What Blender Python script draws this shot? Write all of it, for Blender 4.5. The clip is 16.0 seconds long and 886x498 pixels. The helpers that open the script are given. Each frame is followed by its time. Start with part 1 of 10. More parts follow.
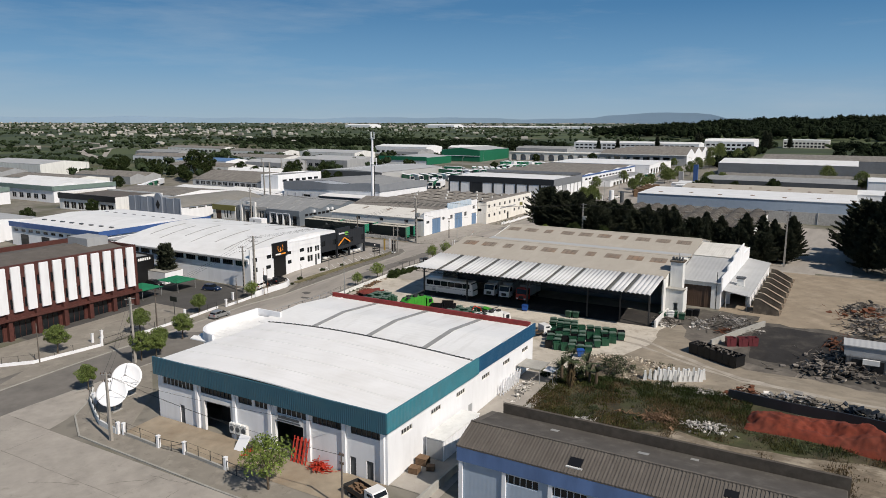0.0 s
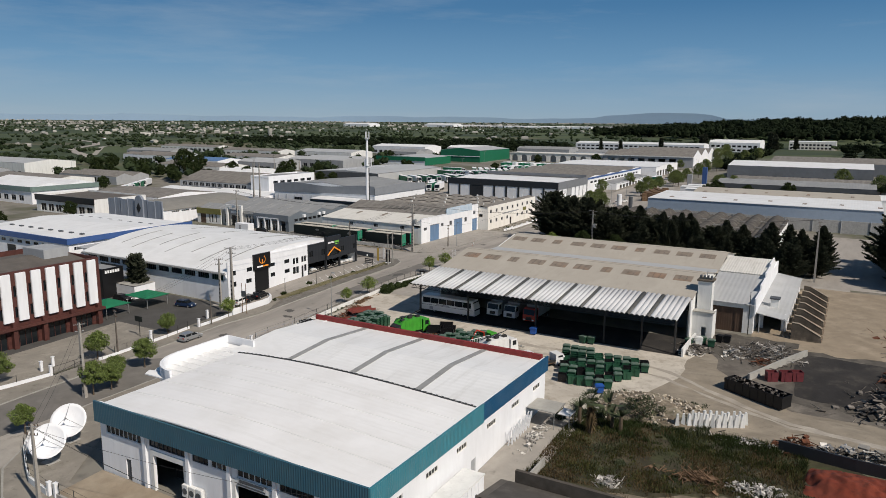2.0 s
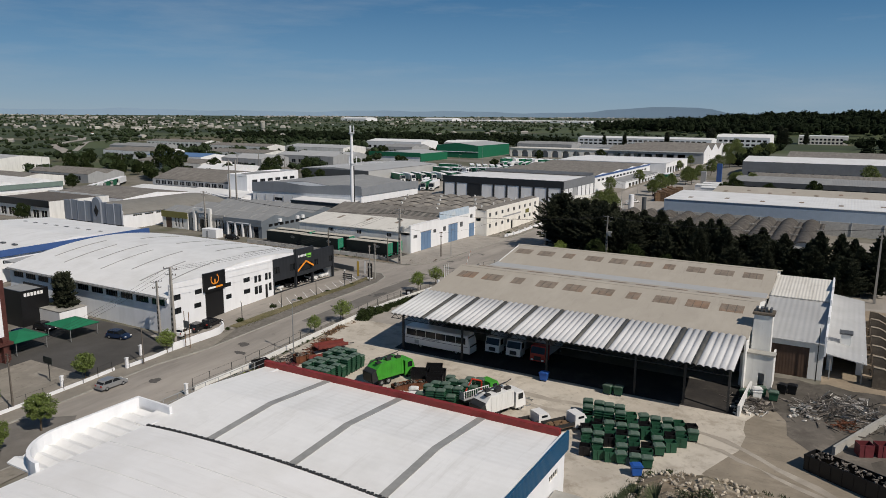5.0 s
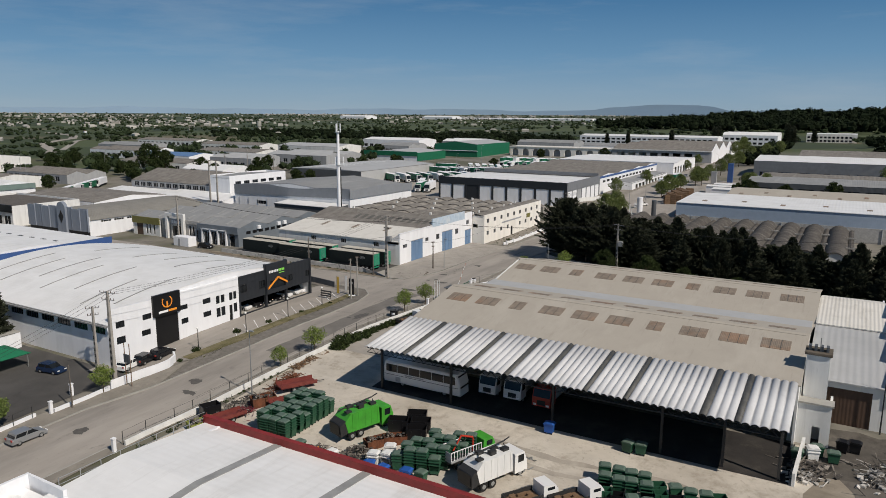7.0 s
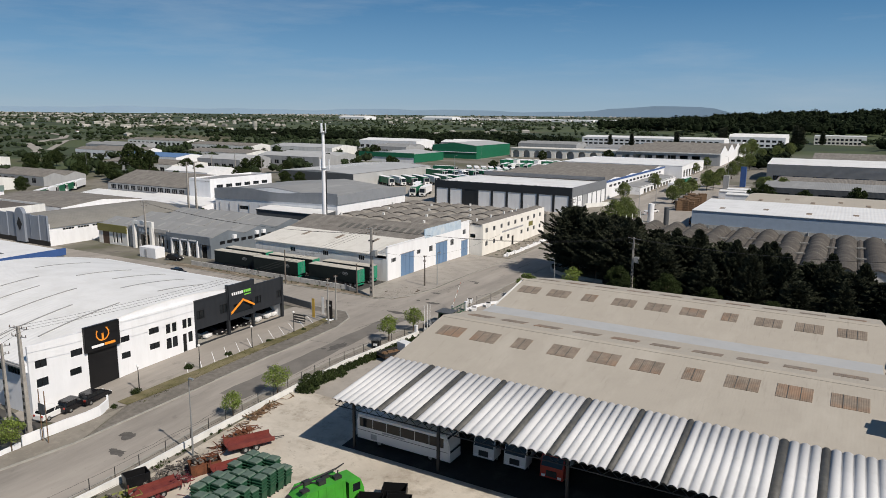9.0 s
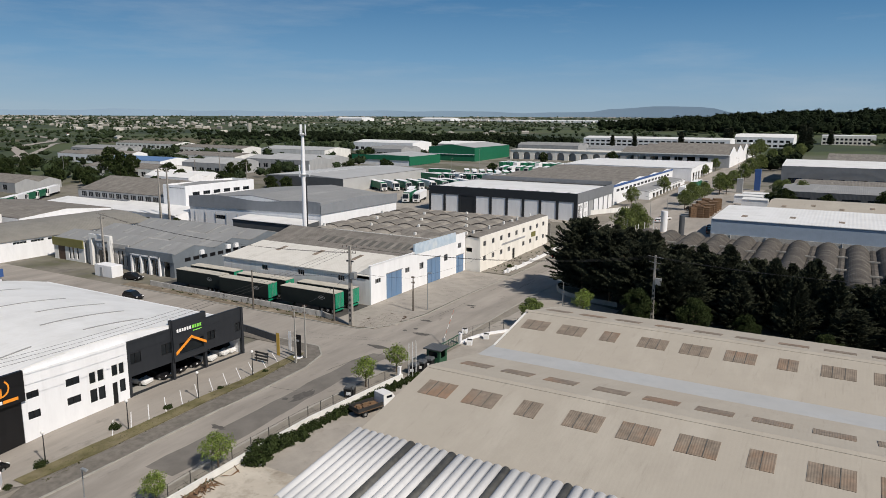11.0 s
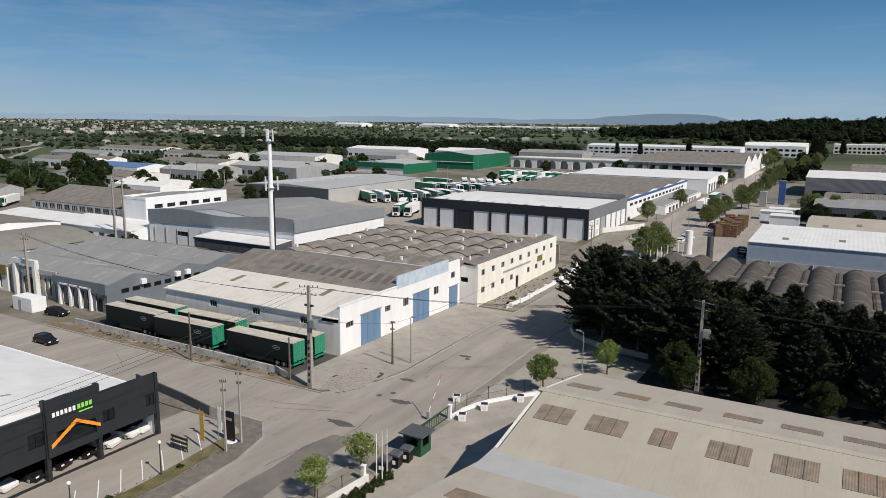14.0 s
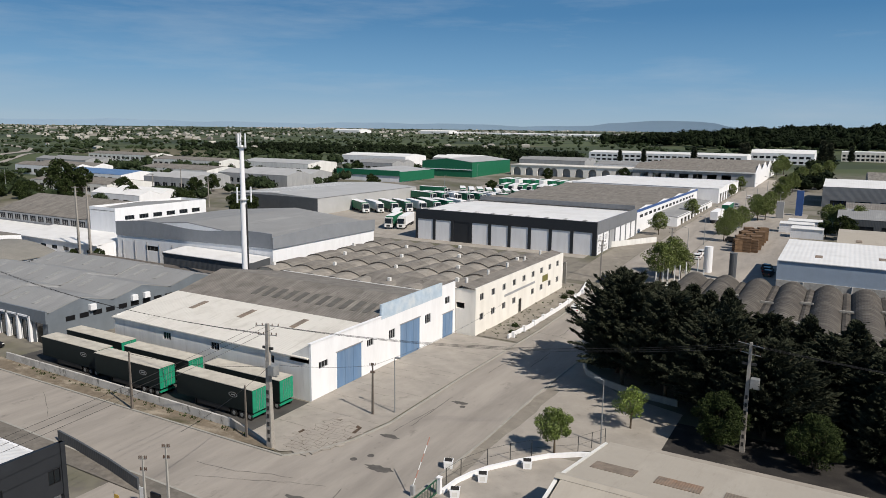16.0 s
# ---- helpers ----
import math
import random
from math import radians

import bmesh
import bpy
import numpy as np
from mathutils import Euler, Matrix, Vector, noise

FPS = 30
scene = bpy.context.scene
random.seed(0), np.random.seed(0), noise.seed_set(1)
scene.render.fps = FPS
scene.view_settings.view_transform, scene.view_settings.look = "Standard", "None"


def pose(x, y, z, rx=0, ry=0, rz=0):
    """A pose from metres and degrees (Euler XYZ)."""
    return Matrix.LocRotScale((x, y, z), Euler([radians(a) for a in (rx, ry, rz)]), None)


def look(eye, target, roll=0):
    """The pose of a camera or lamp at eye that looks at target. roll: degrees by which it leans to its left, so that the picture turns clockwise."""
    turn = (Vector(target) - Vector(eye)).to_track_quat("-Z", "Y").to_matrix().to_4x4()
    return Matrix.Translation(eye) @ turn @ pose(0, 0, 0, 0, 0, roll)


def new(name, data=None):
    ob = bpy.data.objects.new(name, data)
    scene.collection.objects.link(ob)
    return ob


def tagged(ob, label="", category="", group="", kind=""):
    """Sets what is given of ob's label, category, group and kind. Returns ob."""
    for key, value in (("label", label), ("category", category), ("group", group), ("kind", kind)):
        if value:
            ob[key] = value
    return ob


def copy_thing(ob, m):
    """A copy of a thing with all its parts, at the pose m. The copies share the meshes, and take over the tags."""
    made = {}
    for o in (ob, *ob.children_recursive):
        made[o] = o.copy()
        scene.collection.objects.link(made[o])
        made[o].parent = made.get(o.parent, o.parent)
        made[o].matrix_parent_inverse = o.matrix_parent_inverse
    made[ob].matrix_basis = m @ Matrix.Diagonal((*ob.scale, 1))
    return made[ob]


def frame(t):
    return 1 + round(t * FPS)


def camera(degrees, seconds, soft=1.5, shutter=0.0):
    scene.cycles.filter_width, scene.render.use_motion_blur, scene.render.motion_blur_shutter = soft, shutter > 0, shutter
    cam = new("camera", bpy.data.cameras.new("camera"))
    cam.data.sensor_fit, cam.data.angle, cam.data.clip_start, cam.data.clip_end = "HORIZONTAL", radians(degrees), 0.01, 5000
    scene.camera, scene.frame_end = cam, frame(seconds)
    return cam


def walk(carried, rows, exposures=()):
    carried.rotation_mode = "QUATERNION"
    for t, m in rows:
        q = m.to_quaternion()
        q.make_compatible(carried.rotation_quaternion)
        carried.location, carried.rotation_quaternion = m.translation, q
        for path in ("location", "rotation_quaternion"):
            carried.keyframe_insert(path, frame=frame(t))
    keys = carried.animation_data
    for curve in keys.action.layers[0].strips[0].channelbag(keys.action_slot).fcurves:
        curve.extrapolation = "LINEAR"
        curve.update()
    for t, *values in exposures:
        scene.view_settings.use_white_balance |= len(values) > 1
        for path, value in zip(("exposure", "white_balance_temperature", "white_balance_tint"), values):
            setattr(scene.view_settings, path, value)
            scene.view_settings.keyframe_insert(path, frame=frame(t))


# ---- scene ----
cam = camera(64.0, 16.0, 0.8)
PATH = [
    (0, (116.103, -184.278, 37.251), (115.118, -182.573, 36.897), 0.1),
    (0.5, (113.993, -180.764, 37.293), (113.009, -179.059, 36.94), 0.2),
    (1, (112.006, -177.443, 37.343), (111.024, -175.737, 36.989), 0.3),
    (1.5, (110.074, -173.771, 37.302), (109.091, -172.065, 36.949), 0.3),
    (2, (107.932, -170.134, 37.34), (106.951, -168.428, 36.984), 0.4),
    (2.5, (105.888, -166.373, 37.299), (104.908, -164.667, 36.94), 0.4),
    (3, (103.909, -162.484, 37.152), (102.93, -160.778, 36.791), 0.4),
    (3.5, (102.03, -158.621, 37.102), (101.052, -156.915, 36.738), 0.3),
    (4, (100.004, -154.28, 36.973), (99.026, -152.574, 36.606), 0.3),
    (6.5, (90.174, -133.028, 36.441), (89.198, -131.323, 36.066), 0.4),
    (7, (88.499, -128.786, 36.43), (87.521, -127.083, 36.054), 0.3),
    (7.5, (86.514, -124.467, 36.169), (85.535, -122.764, 35.793), 0.2),
    (8, (84.523, -120.191, 36.069), (83.544, -118.487, 35.693), 0.3),
    (8.5, (82.485, -116.133, 35.968), (81.507, -114.429, 35.593), 0.3),
    (9, (80.416, -111.906, 35.904), (79.438, -110.201, 35.53), 0.5),
    (11.5, (69.719, -89.469, 35.535), (68.742, -87.763, 35.165), 0.2),
    (12, (67.576, -85.2, 35.588), (66.599, -83.494, 35.218), 0.4),
    (12.5, (65.418, -81.125, 35.438), (64.443, -79.418, 35.072), 0.4),
    (13, (63.332, -77.115, 35.341), (62.358, -75.406, 34.979), 0.5),
    (13.5, (61.497, -73.228, 35.396), (60.523, -71.519, 35.037), 0.6),
    (14, (59.684, -69.415, 35.152), (58.709, -67.706, 34.798), 0.6),
    (14.5, (57.812, -65.553, 34.961), (56.835, -63.843, 34.612), 0.6),
    (15, (55.938, -61.639, 34.71), (54.96, -59.928, 34.367), 0.6),
    (15.5, (54.077, -57.889, 34.67), (53.1, -56.177, 34.331), 0.6),
    (16, (52.107, -54.022, 34.632), (51.131, -52.308, 34.296), 0.7),
]
walk(cam, [(t, look(eye, target, roll)) for t, eye, target, roll in PATH],
     [(0, -.02), (1, -.06), (3, -.27), (4, -.31), (6.5, -.29), (7.3, -.22), (9, -.03), (12, -.06), (14, 0.0), (16, .06)])

# ---- world and sun ----
SUN_ELEV, SUN_AZ = 44.5, 106.0
world = bpy.data.worlds.new("sky")
scene.world = world
world.use_nodes = True
wn, wl = world.node_tree.nodes, world.node_tree.links
sky = wn.new("ShaderNodeTexSky")
sky.sky_type, sky.sun_disc = "NISHITA", False
sky.sun_elevation, sky.sun_rotation = radians(SUN_ELEV), radians(SUN_AZ)
sky.air_density, sky.dust_density, sky.ozone_density, sky.altitude = 1.0, 0.0, 4.0, 600
# clear blue overhead, paler towards the horizon, with faint high cirrus
wc = wn.new("ShaderNodeTexCoord")
wz = wn.new("ShaderNodeSeparateXYZ")
wl.new(wc.outputs["Generated"], wz.inputs[0])
grad = wn.new("ShaderNodeValToRGB")
wl.new(wz.outputs["Z"], grad.inputs[0])
er = grad.color_ramp.elements
for pos_, col_ in ((0.0, (.27, .40, .53)), (.03, (.225, .37, .53)), (.075, (.135, .30, .50)), (.15, (.056, .188, .38)), (.45, (.042, .10, .208)), (1.0, (.037, .075, .15))):
    e_ = er[0] if pos_ == 0 else er[len(er) - 1] if pos_ == 1 else er.new(pos_)
    e_.color = (*col_, 1)
gain = wn.new("ShaderNodeVectorMath")
gain.operation = "SCALE"
wl.new(grad.outputs[0], gain.inputs[0])
gain.inputs["Scale"].default_value = 10.0
wmix = wn.new("ShaderNodeMix")
wmix.data_type = "RGBA"
wmix.inputs[0].default_value = 0.9
wl.new(sky.outputs[0], wmix.inputs[6])
wl.new(gain.outputs[0], wmix.inputs[7])
wmap = wn.new("ShaderNodeMapping")
wmap.inputs["Scale"].default_value = (2.2, 2.2, 16)
wmap.inputs["Rotation"].default_value = (0.25, 0.1, 0)
wl.new(wc.outputs["Generated"], wmap.inputs[0])
wnoise = wn.new("ShaderNodeTexNoise")
wnoise.inputs["Scale"].default_value, wnoise.inputs["Detail"].default_value, wnoise.inputs["Roughness"].default_value = 1.6, 6, .62
wl.new(wmap.outputs[0], wnoise.inputs["Vector"])
wisp = wn.new("ShaderNodeMapRange")
wisp.inputs[1].default_value, wisp.inputs[2].default_value, wisp.inputs[4].default_value = .50, .82, .34
wl.new(wnoise.outputs["Fac"], wisp.inputs[0])
wcir = wn.new("ShaderNodeMix")
wcir.data_type = "RGBA"
wl.new(wisp.outputs[0], wcir.inputs[0])
wl.new(wmix.outputs[2], wcir.inputs[6])
wcir.inputs[7].default_value = (4.2, 5.0, 5.8, 1)
wl.new(wcir.outputs[2], wn["Background"].inputs["Color"])
wn["Background"].inputs["Strength"].default_value = 0.10
sun_data = bpy.data.lights.new("sun", "SUN")
sun_data.energy, sun_data.angle, sun_data.color = 4.75, radians(0.53), (1.0, 0.915, 0.815)
sun = new("sun", sun_data)
ce = math.cos(radians(SUN_ELEV))
sv = Vector((ce * math.sin(radians(SUN_AZ)), ce * math.cos(radians(SUN_AZ)), math.sin(radians(SUN_ELEV))))
sun.matrix_world = look(sv * 300, (0, 0, 0))

# ---- shape of the land ----
YS = [-400, -130, -115, -100, -70, -50, -35, 30, 60, 90, 130, 200, 350, 550, 900, 2000, 5000]
ZS = [-6, -4.3, -3.6, -3.2, -2, -.5, 0, 0, -.5, 0, 2, 3, 5, 8, 9, 8, 8]


def gz(y):
    return float(np.interp(y, YS, ZS))


# ---- materials ----
def mat(name, col, rough=0.75, metal=0.0, var=0.12, scale=0.6, stain=None, amount=0.35, sscale=0.12, bump=0.15, fine=6.0,
        streak=1.0, ys=1.0, wave=None, island=0.0, spec=0.4, lo=0.45, hi=0.75, layers=()):
    """Procedural surface: base colour, mottling at two scales, stains, fine relief, corrugation (axis, pitch, depth)."""
    m = bpy.data.materials.new(name)
    m.use_nodes = True
    n, l = m.node_tree.nodes, m.node_tree.links
    b = n["Principled BSDF"]
    b.inputs["Roughness"].default_value, b.inputs["Metallic"].default_value = rough, metal
    b.inputs["Specular IOR Level"].default_value = spec
    tc = n.new("ShaderNodeTexCoord")
    mp = n.new("ShaderNodeMapping")
    mp.inputs["Scale"].default_value = (1, ys, streak)
    l.new(tc.outputs["Object"], mp.inputs["Vector"])

    def noise_node(s, detail, rg=0.6):
        t = n.new("ShaderNodeTexNoise")
        t.inputs["Scale"].default_value, t.inputs["Detail"].default_value, t.inputs["Roughness"].default_value = s, detail, rg
        l.new(mp.outputs[0], t.inputs["Vector"])
        return t

    def mix(a, bb, f):
        x = n.new("ShaderNodeMix")
        x.data_type = "RGBA"
        for sock, v in ((x.inputs[6], a), (x.inputs[7], bb), (x.inputs[0], f)):
            if isinstance(v, bpy.types.NodeSocket):
                l.new(v, sock)
            else:
                sock.default_value = v
        return x.outputs[2]

    def ramp(src, a, c):
        r = n.new("ShaderNodeMapRange")
        r.inputs[1].default_value, r.inputs[2].default_value = a, c
        l.new(src, r.inputs[0])
        return r.outputs[0]

    dark = tuple(max(0, c * (1 - var)) for c in col) + (1,)
    lite = tuple(min(1, c * (1 + var)) for c in col) + (1,)
    n1 = noise_node(scale, 5)
    out = mix(dark, lite, ramp(n1.outputs["Fac"], 0.3, 0.7))
    if stain:
        n2 = noise_node(sscale, 6, 0.65)
        f = n.new("ShaderNodeMath")
        f.operation = "MULTIPLY"
        l.new(ramp(n2.outputs["Fac"], lo, hi), f.inputs[0])
        f.inputs[1].default_value = amount
        out = mix(out, tuple(stain) + (1,), f.outputs[0])
    for col2, amt2, sc2, lo2, hi2, stretch in layers:
        mp2 = n.new("ShaderNodeMapping")
        mp2.inputs["Scale"].default_value = stretch
        l.new(tc.outputs["Object"], mp2.inputs["Vector"])
        t2 = n.new("ShaderNodeTexNoise")
        t2.inputs["Scale"].default_value, t2.inputs["Detail"].default_value, t2.inputs["Roughness"].default_value = sc2, 7, .68
        l.new(mp2.outputs[0], t2.inputs["Vector"])
        f = n.new("ShaderNodeMath")
        f.operation = "MULTIPLY"
        l.new(ramp(t2.outputs["Fac"], lo2, hi2), f.inputs[0])
        f.inputs[1].default_value = amt2
        out = mix(out, tuple(col2) + (1,), f.outputs[0])
    if island:
        geo = n.new("ShaderNodeNewGeometry")
        hsv = n.new("ShaderNodeHueSaturation")
        l.new(out, hsv.inputs["Color"])
        r = n.new("ShaderNodeMapRange")
        r.inputs[3].default_value, r.inputs[4].default_value = 1 - island, 1 + island
        l.new(geo.outputs["Random Per Island"], r.inputs[0])
        l.new(r.outputs[0], hsv.inputs["Value"])
        out = hsv.outputs[0]
    l.new(out, b.inputs["Base Color"])
    last = None
    if bump:
        n3 = noise_node(fine, 3)
        bp = n.new("ShaderNodeBump")
        bp.inputs["Strength"].default_value, bp.inputs["Distance"].default_value = bump, 0.05
        l.new(n3.outputs["Fac"], bp.inputs["Height"])
        last = bp
    if wave:
        w = n.new("ShaderNodeTexWave")
        w.bands_direction = wave[0]
        w.inputs["Scale"].default_value = math.pi / (10 * wave[1])
        l.new(tc.outputs["Object"], w.inputs["Vector"])
        bp = n.new("ShaderNodeBump")
        bp.inputs["Strength"].default_value, bp.inputs["Distance"].default_value = 0.6, wave[2]
        l.new(w.outputs["Fac"], bp.inputs["Height"])
        if last:
            l.new(last.outputs[0], bp.inputs["Normal"])
        last = bp
    if last:
        l.new(last.outputs[0], b.inputs["Normal"])
    return m


M = {}
M["white"] = mat("white_render", (0.79, 0.80, 0.82), 0.8, var=0.04, stain=(0.50, 0.50, 0.50), amount=0.26, sscale=0.5, streak=0.25, layers=[((.40, .40, .39), .2, .9, .6, .75, (1.6, 1.6, .12))])
M["white_old"] = mat("weathered_white_render", (0.72, 0.72, 0.70), 0.85, var=0.07, stain=(0.32, 0.32, 0.31), amount=0.3, sscale=0.4, streak=0.2, layers=[((.25, .25, .24), .28, .9, .56, .72, (1.6, 1.6, .12)), ((.10, .10, .095), .15, 2.5, .62, .74, (1, 1, .3))])
M["cream"] = mat("cream_render", (0.80, 0.775, 0.72), 0.85, var=0.05, stain=(0.45, 0.42, 0.36), amount=0.28, sscale=0.4, streak=0.25)
M["greywall"] = mat("grey_render", (0.34, 0.35, 0.36), 0.8, var=0.08, stain=(0.2, 0.2, 0.2), amount=0.4, sscale=0.4, streak=0.3)
M["concrete"] = mat("concrete", (0.36, 0.35, 0.32), 0.9, var=0.14, stain=(0.18, 0.175, 0.16), amount=0.5, sscale=0.35, bump=0.3)
M["pole"] = mat("pole_concrete", (0.33, 0.31, 0.28), 0.9, var=0.12, scale=3, stain=(0.16, 0.14, 0.12), amount=0.5, sscale=1.2)
M["roof_white"] = mat("white_sheet_roof", (0.78, 0.78, 0.77), 0.5, var=0.03, scale=0.3, stain=(0.52, 0.51, 0.48), amount=0.35, sscale=0.18, wave=("Y", 0.9, 0.02), bump=0.05, layers=[((.52, .51, .48), .4, .6, .55, .72, (1.4, .15, 1))])
M["roof_white_x"] = mat("white_ribbed_roof", (0.76, 0.76, 0.75), 0.5, var=0.04, scale=0.3, stain=(0.5, 0.49, 0.46), amount=0.4, sscale=0.2, wave=("X", 0.9, 0.03), bump=0.05)
M["roof_beige"] = mat("beige_fibre_cement", (0.40, 0.365, 0.31), 0.85, var=0.06, scale=0.25, stain=(0.27, 0.245, 0.21), amount=0.45, sscale=0.25, wave=("X", 0.35, 0.004), bump=0.1, layers=[((.47, .435, .375), .5, .12, .5, .66, (1.6, .5, 1)), ((.24, .215, .18), .4, .8, .58, .74, (2.0, .18, 1))])
M["roof_gutter"] = mat("pale_blue_valley", (0.40, 0.41, 0.415), 0.7, var=0.08, stain=(0.35, 0.34, 0.32), amount=0.5, sscale=0.3)
M["roof_grey"] = mat("grey_sheet_roof", (0.26, 0.265, 0.265), 0.75, var=0.06, scale=0.3, stain=(0.18, 0.18, 0.18), amount=0.5, sscale=0.15, wave=("X", 0.6, 0.04), bump=0.08, layers=[((.40, .40, .39), .4, .2, .52, .7, (1.5, .3, 1)), ((.15, .148, .145), .5, .7, .57, .72, (1.8, .25, 1))])
M["roof_lightgrey"] = mat("light_grey_sheet_roof", (0.42, 0.425, 0.425), 0.6, var=0.06, scale=0.2, stain=(0.33, 0.33, 0.32), amount=0.5, sscale=0.12, wave=("X", 0.8, 0.04), bump=0.05)
M["roof_old"] = mat("old_fibre_cement", (0.20, 0.185, 0.165), 0.95, var=0.2, scale=0.5, stain=(0.09, 0.08, 0.07), amount=0.6, sscale=0.35, wave=("X", 0.5, 0.08), bump=0.3, layers=[((.30, .285, .255), .55, .35, .5, .68, (2.2, .25, 1)), ((.06, .052, .045), .6, .9, .56, .72, (1.5, .3, 1))])
M["roof_old_pale"] = mat("worn_fibre_cement", (0.27, 0.25, 0.22), 0.95, var=0.2, scale=0.5, stain=(0.12, 0.105, 0.09), amount=0.6, sscale=0.35, wave=("X", 0.5, 0.08), bump=0.3, layers=[((.36, .34, .30), .55, .35, .5, .68, (2.2, .25, 1)), ((.07, .06, .05), .6, .9, .56, .72, (1.5, .3, 1))])
M["roof_vault"] = mat("blackened_vault_cladding", (0.068, 0.061, 0.054), 0.95, var=0.25, scale=0.5, stain=(0.15, 0.135, 0.115), amount=0.5, sscale=0.3, wave=("Y", 1.2, 0.08), bump=0.3, layers=[((.22, .205, .18), .55, .5, .52, .68, (.35, 1.2, 1))])
M["roof_pale"] = mat("pale_fibre_cement", (0.66, 0.64, 0.59), 0.85, var=0.07, scale=0.3, stain=(0.33, 0.31, 0.27), amount=0.5, sscale=0.3, wave=("X", 0.5, 0.05), bump=0.1, layers=[((.40, .38, .33), .5, .5, .54, .7, (1.8, .2, 1))])
M["roof_dark"] = mat("dark_ribbed_roof", (0.12, 0.106, 0.092), 0.85, var=0.2, scale=0.8, stain=(0.05, 0.045, 0.04), amount=0.5, sscale=0.4, wave=("X", 0.55, 0.03), bump=0.2, layers=[((.17, .155, .135), .5, .6, .54, .7, (2.0, .25, 1))])
M["parapet_dark"] = mat("dark_stained_parapet", (0.085, 0.072, 0.058), 0.9, var=0.25, scale=1.0, stain=(0.045, 0.04, 0.034), amount=0.6, sscale=0.4, bump=0.2)
M["canopy"] = mat("galvanised_canopy_sheet", (0.60, 0.605, 0.61), 0.75, metal=0.0, spec=0.15, var=0.10, scale=0.6, stain=(0.38, 0.38, 0.37), amount=0.55, sscale=0.6, bump=0.05)
M["canopy_dark"] = mat("dirty_translucent_sheet", (0.075, 0.075, 0.07), 0.6, var=0.3, scale=1.5, stain=(0.16, 0.15, 0.13), amount=0.5, sscale=1.0)
M["skylight"] = mat("weathered_rooflight", (0.225, 0.185, 0.145), 0.7, var=0.25, scale=1.2, stain=(0.30, 0.165, 0.09), amount=0.6, sscale=0.16, streak=1, wave=("X", 0.2, 0.02), lo=0.48, hi=0.66, layers=[((.13, .105, .082), .45, 1.0, .5, .68, (1.6, .5, 1))])
M["roof_dim"] = mat("grimy_rooflight", (0.115, 0.11, 0.10), 0.8, var=0.2, scale=1.0, stain=(0.06, 0.056, 0.05), amount=0.5)
M["roof_strip"] = mat("grey_rooflight_strip", (0.30, 0.30, 0.29), 0.5, var=0.15, scale=1.0, stain=(0.2, 0.2, 0.19), amount=0.4)
M["roof_plain"] = mat("white_membrane_roof", (0.80, 0.795, 0.785), 0.6, var=0.03, scale=0.2, stain=(0.60, 0.58, 0.54), amount=0.45, sscale=0.12, wave=("Y", 0.9, 0.012), bump=0.06, fine=1.5, layers=[((.56, .55, .52), .35, .6, .54, .72, (.12, 1.6, 1))])
M["scrubland"] = mat("dark_weedy_soil", (0.040, 0.036, 0.020), 0.98, var=0.4, scale=0.7, stain=(0.11, 0.085, 0.052), amount=0.65, sscale=0.16, bump=0.9, fine=3, layers=[((.22, .18, .115), .5, .5, .56, .7, (1, 1, 1)), ((.055, .075, .02), .6, .12, .48, .64, (1, 1, 1))])
M["stony"] = mat("stony_pale_soil", (0.18, 0.147, 0.107), 0.98, var=0.3, scale=1.2, stain=(0.12, 0.10, 0.07), amount=0.7, sscale=0.3, bump=0.9, fine=4, layers=[((.42, .37, .29), .7, .35, .5, .66, (.6, 1.4, 1)), ((.05, .055, .022), .7, .22, .55, .68, (.6, 1.2, 1)), ((.10, .085, .06), .6, 2.2, .55, .7, (1, 1, 1))])
M["track"] = mat("brown_dusty_track", (0.27, 0.232, 0.18), 0.98, var=0.2, scale=0.25, stain=(0.16, 0.14, 0.11), amount=0.7, sscale=0.09, bump=0.5, fine=3, layers=[((.17, .145, .11), .6, .4, .48, .66, (.4, 1.5, 1)), ((.40, .355, .285), .5, .2, .52, .7, (.4, 1.4, 1)), ((.10, .085, .065), .5, 1.5, .58, .72, (1, 1, 1))])
M["track_dark"] = mat("trodden_dust", (0.36, 0.325, 0.275), 0.98, var=0.2, scale=0.5, stain=(0.24, 0.21, 0.17), amount=0.7, sscale=0.2, bump=0.5, fine=3)
M["grime"] = mat("grey_oily_track", (0.135, 0.12, 0.102), 0.97, var=0.25, scale=0.3, stain=(0.10, 0.09, 0.08), amount=0.7, sscale=0.1, bump=0.5, fine=3, layers=[((.075, .065, .055), .6, .5, .5, .68, (1, 1, 1)), ((.30, .27, .22), .4, .3, .54, .72, (1, 1, 1))])
M["weed"] = mat("rank_weeds", (0.058, 0.060, 0.021), 0.9, spec=0.1, var=0.3, island=0.5, bump=0)
M["dryweed"] = mat("dry_weeds", (0.098, 0.071, 0.038), 0.9, spec=0.1, var=0.3, island=0.5, bump=0)
M["hedge"] = mat("hedge_leaves", (0.030, 0.043, 0.014), 0.85, spec=0.12, var=0.25, island=0.4, bump=0)
M["lampwhite"] = mat("opal_globe", (0.80, 0.80, 0.78), 0.3, var=0.02, bump=0)
M["pinkbox"] = mat("faded_maroon_plastic", (0.13, 0.025, 0.03), 0.6, var=0.2, scale=2)
M["junk"] = mat("mixed_scrap", (0.13, 0.115, 0.10), 0.8, var=0.4, scale=2, island=0.9, bump=0.2)
M["junk_pale"] = mat("pale_scrap", (0.42, 0.40, 0.37), 0.7, var=0.25, scale=2, island=0.6, bump=0.2)
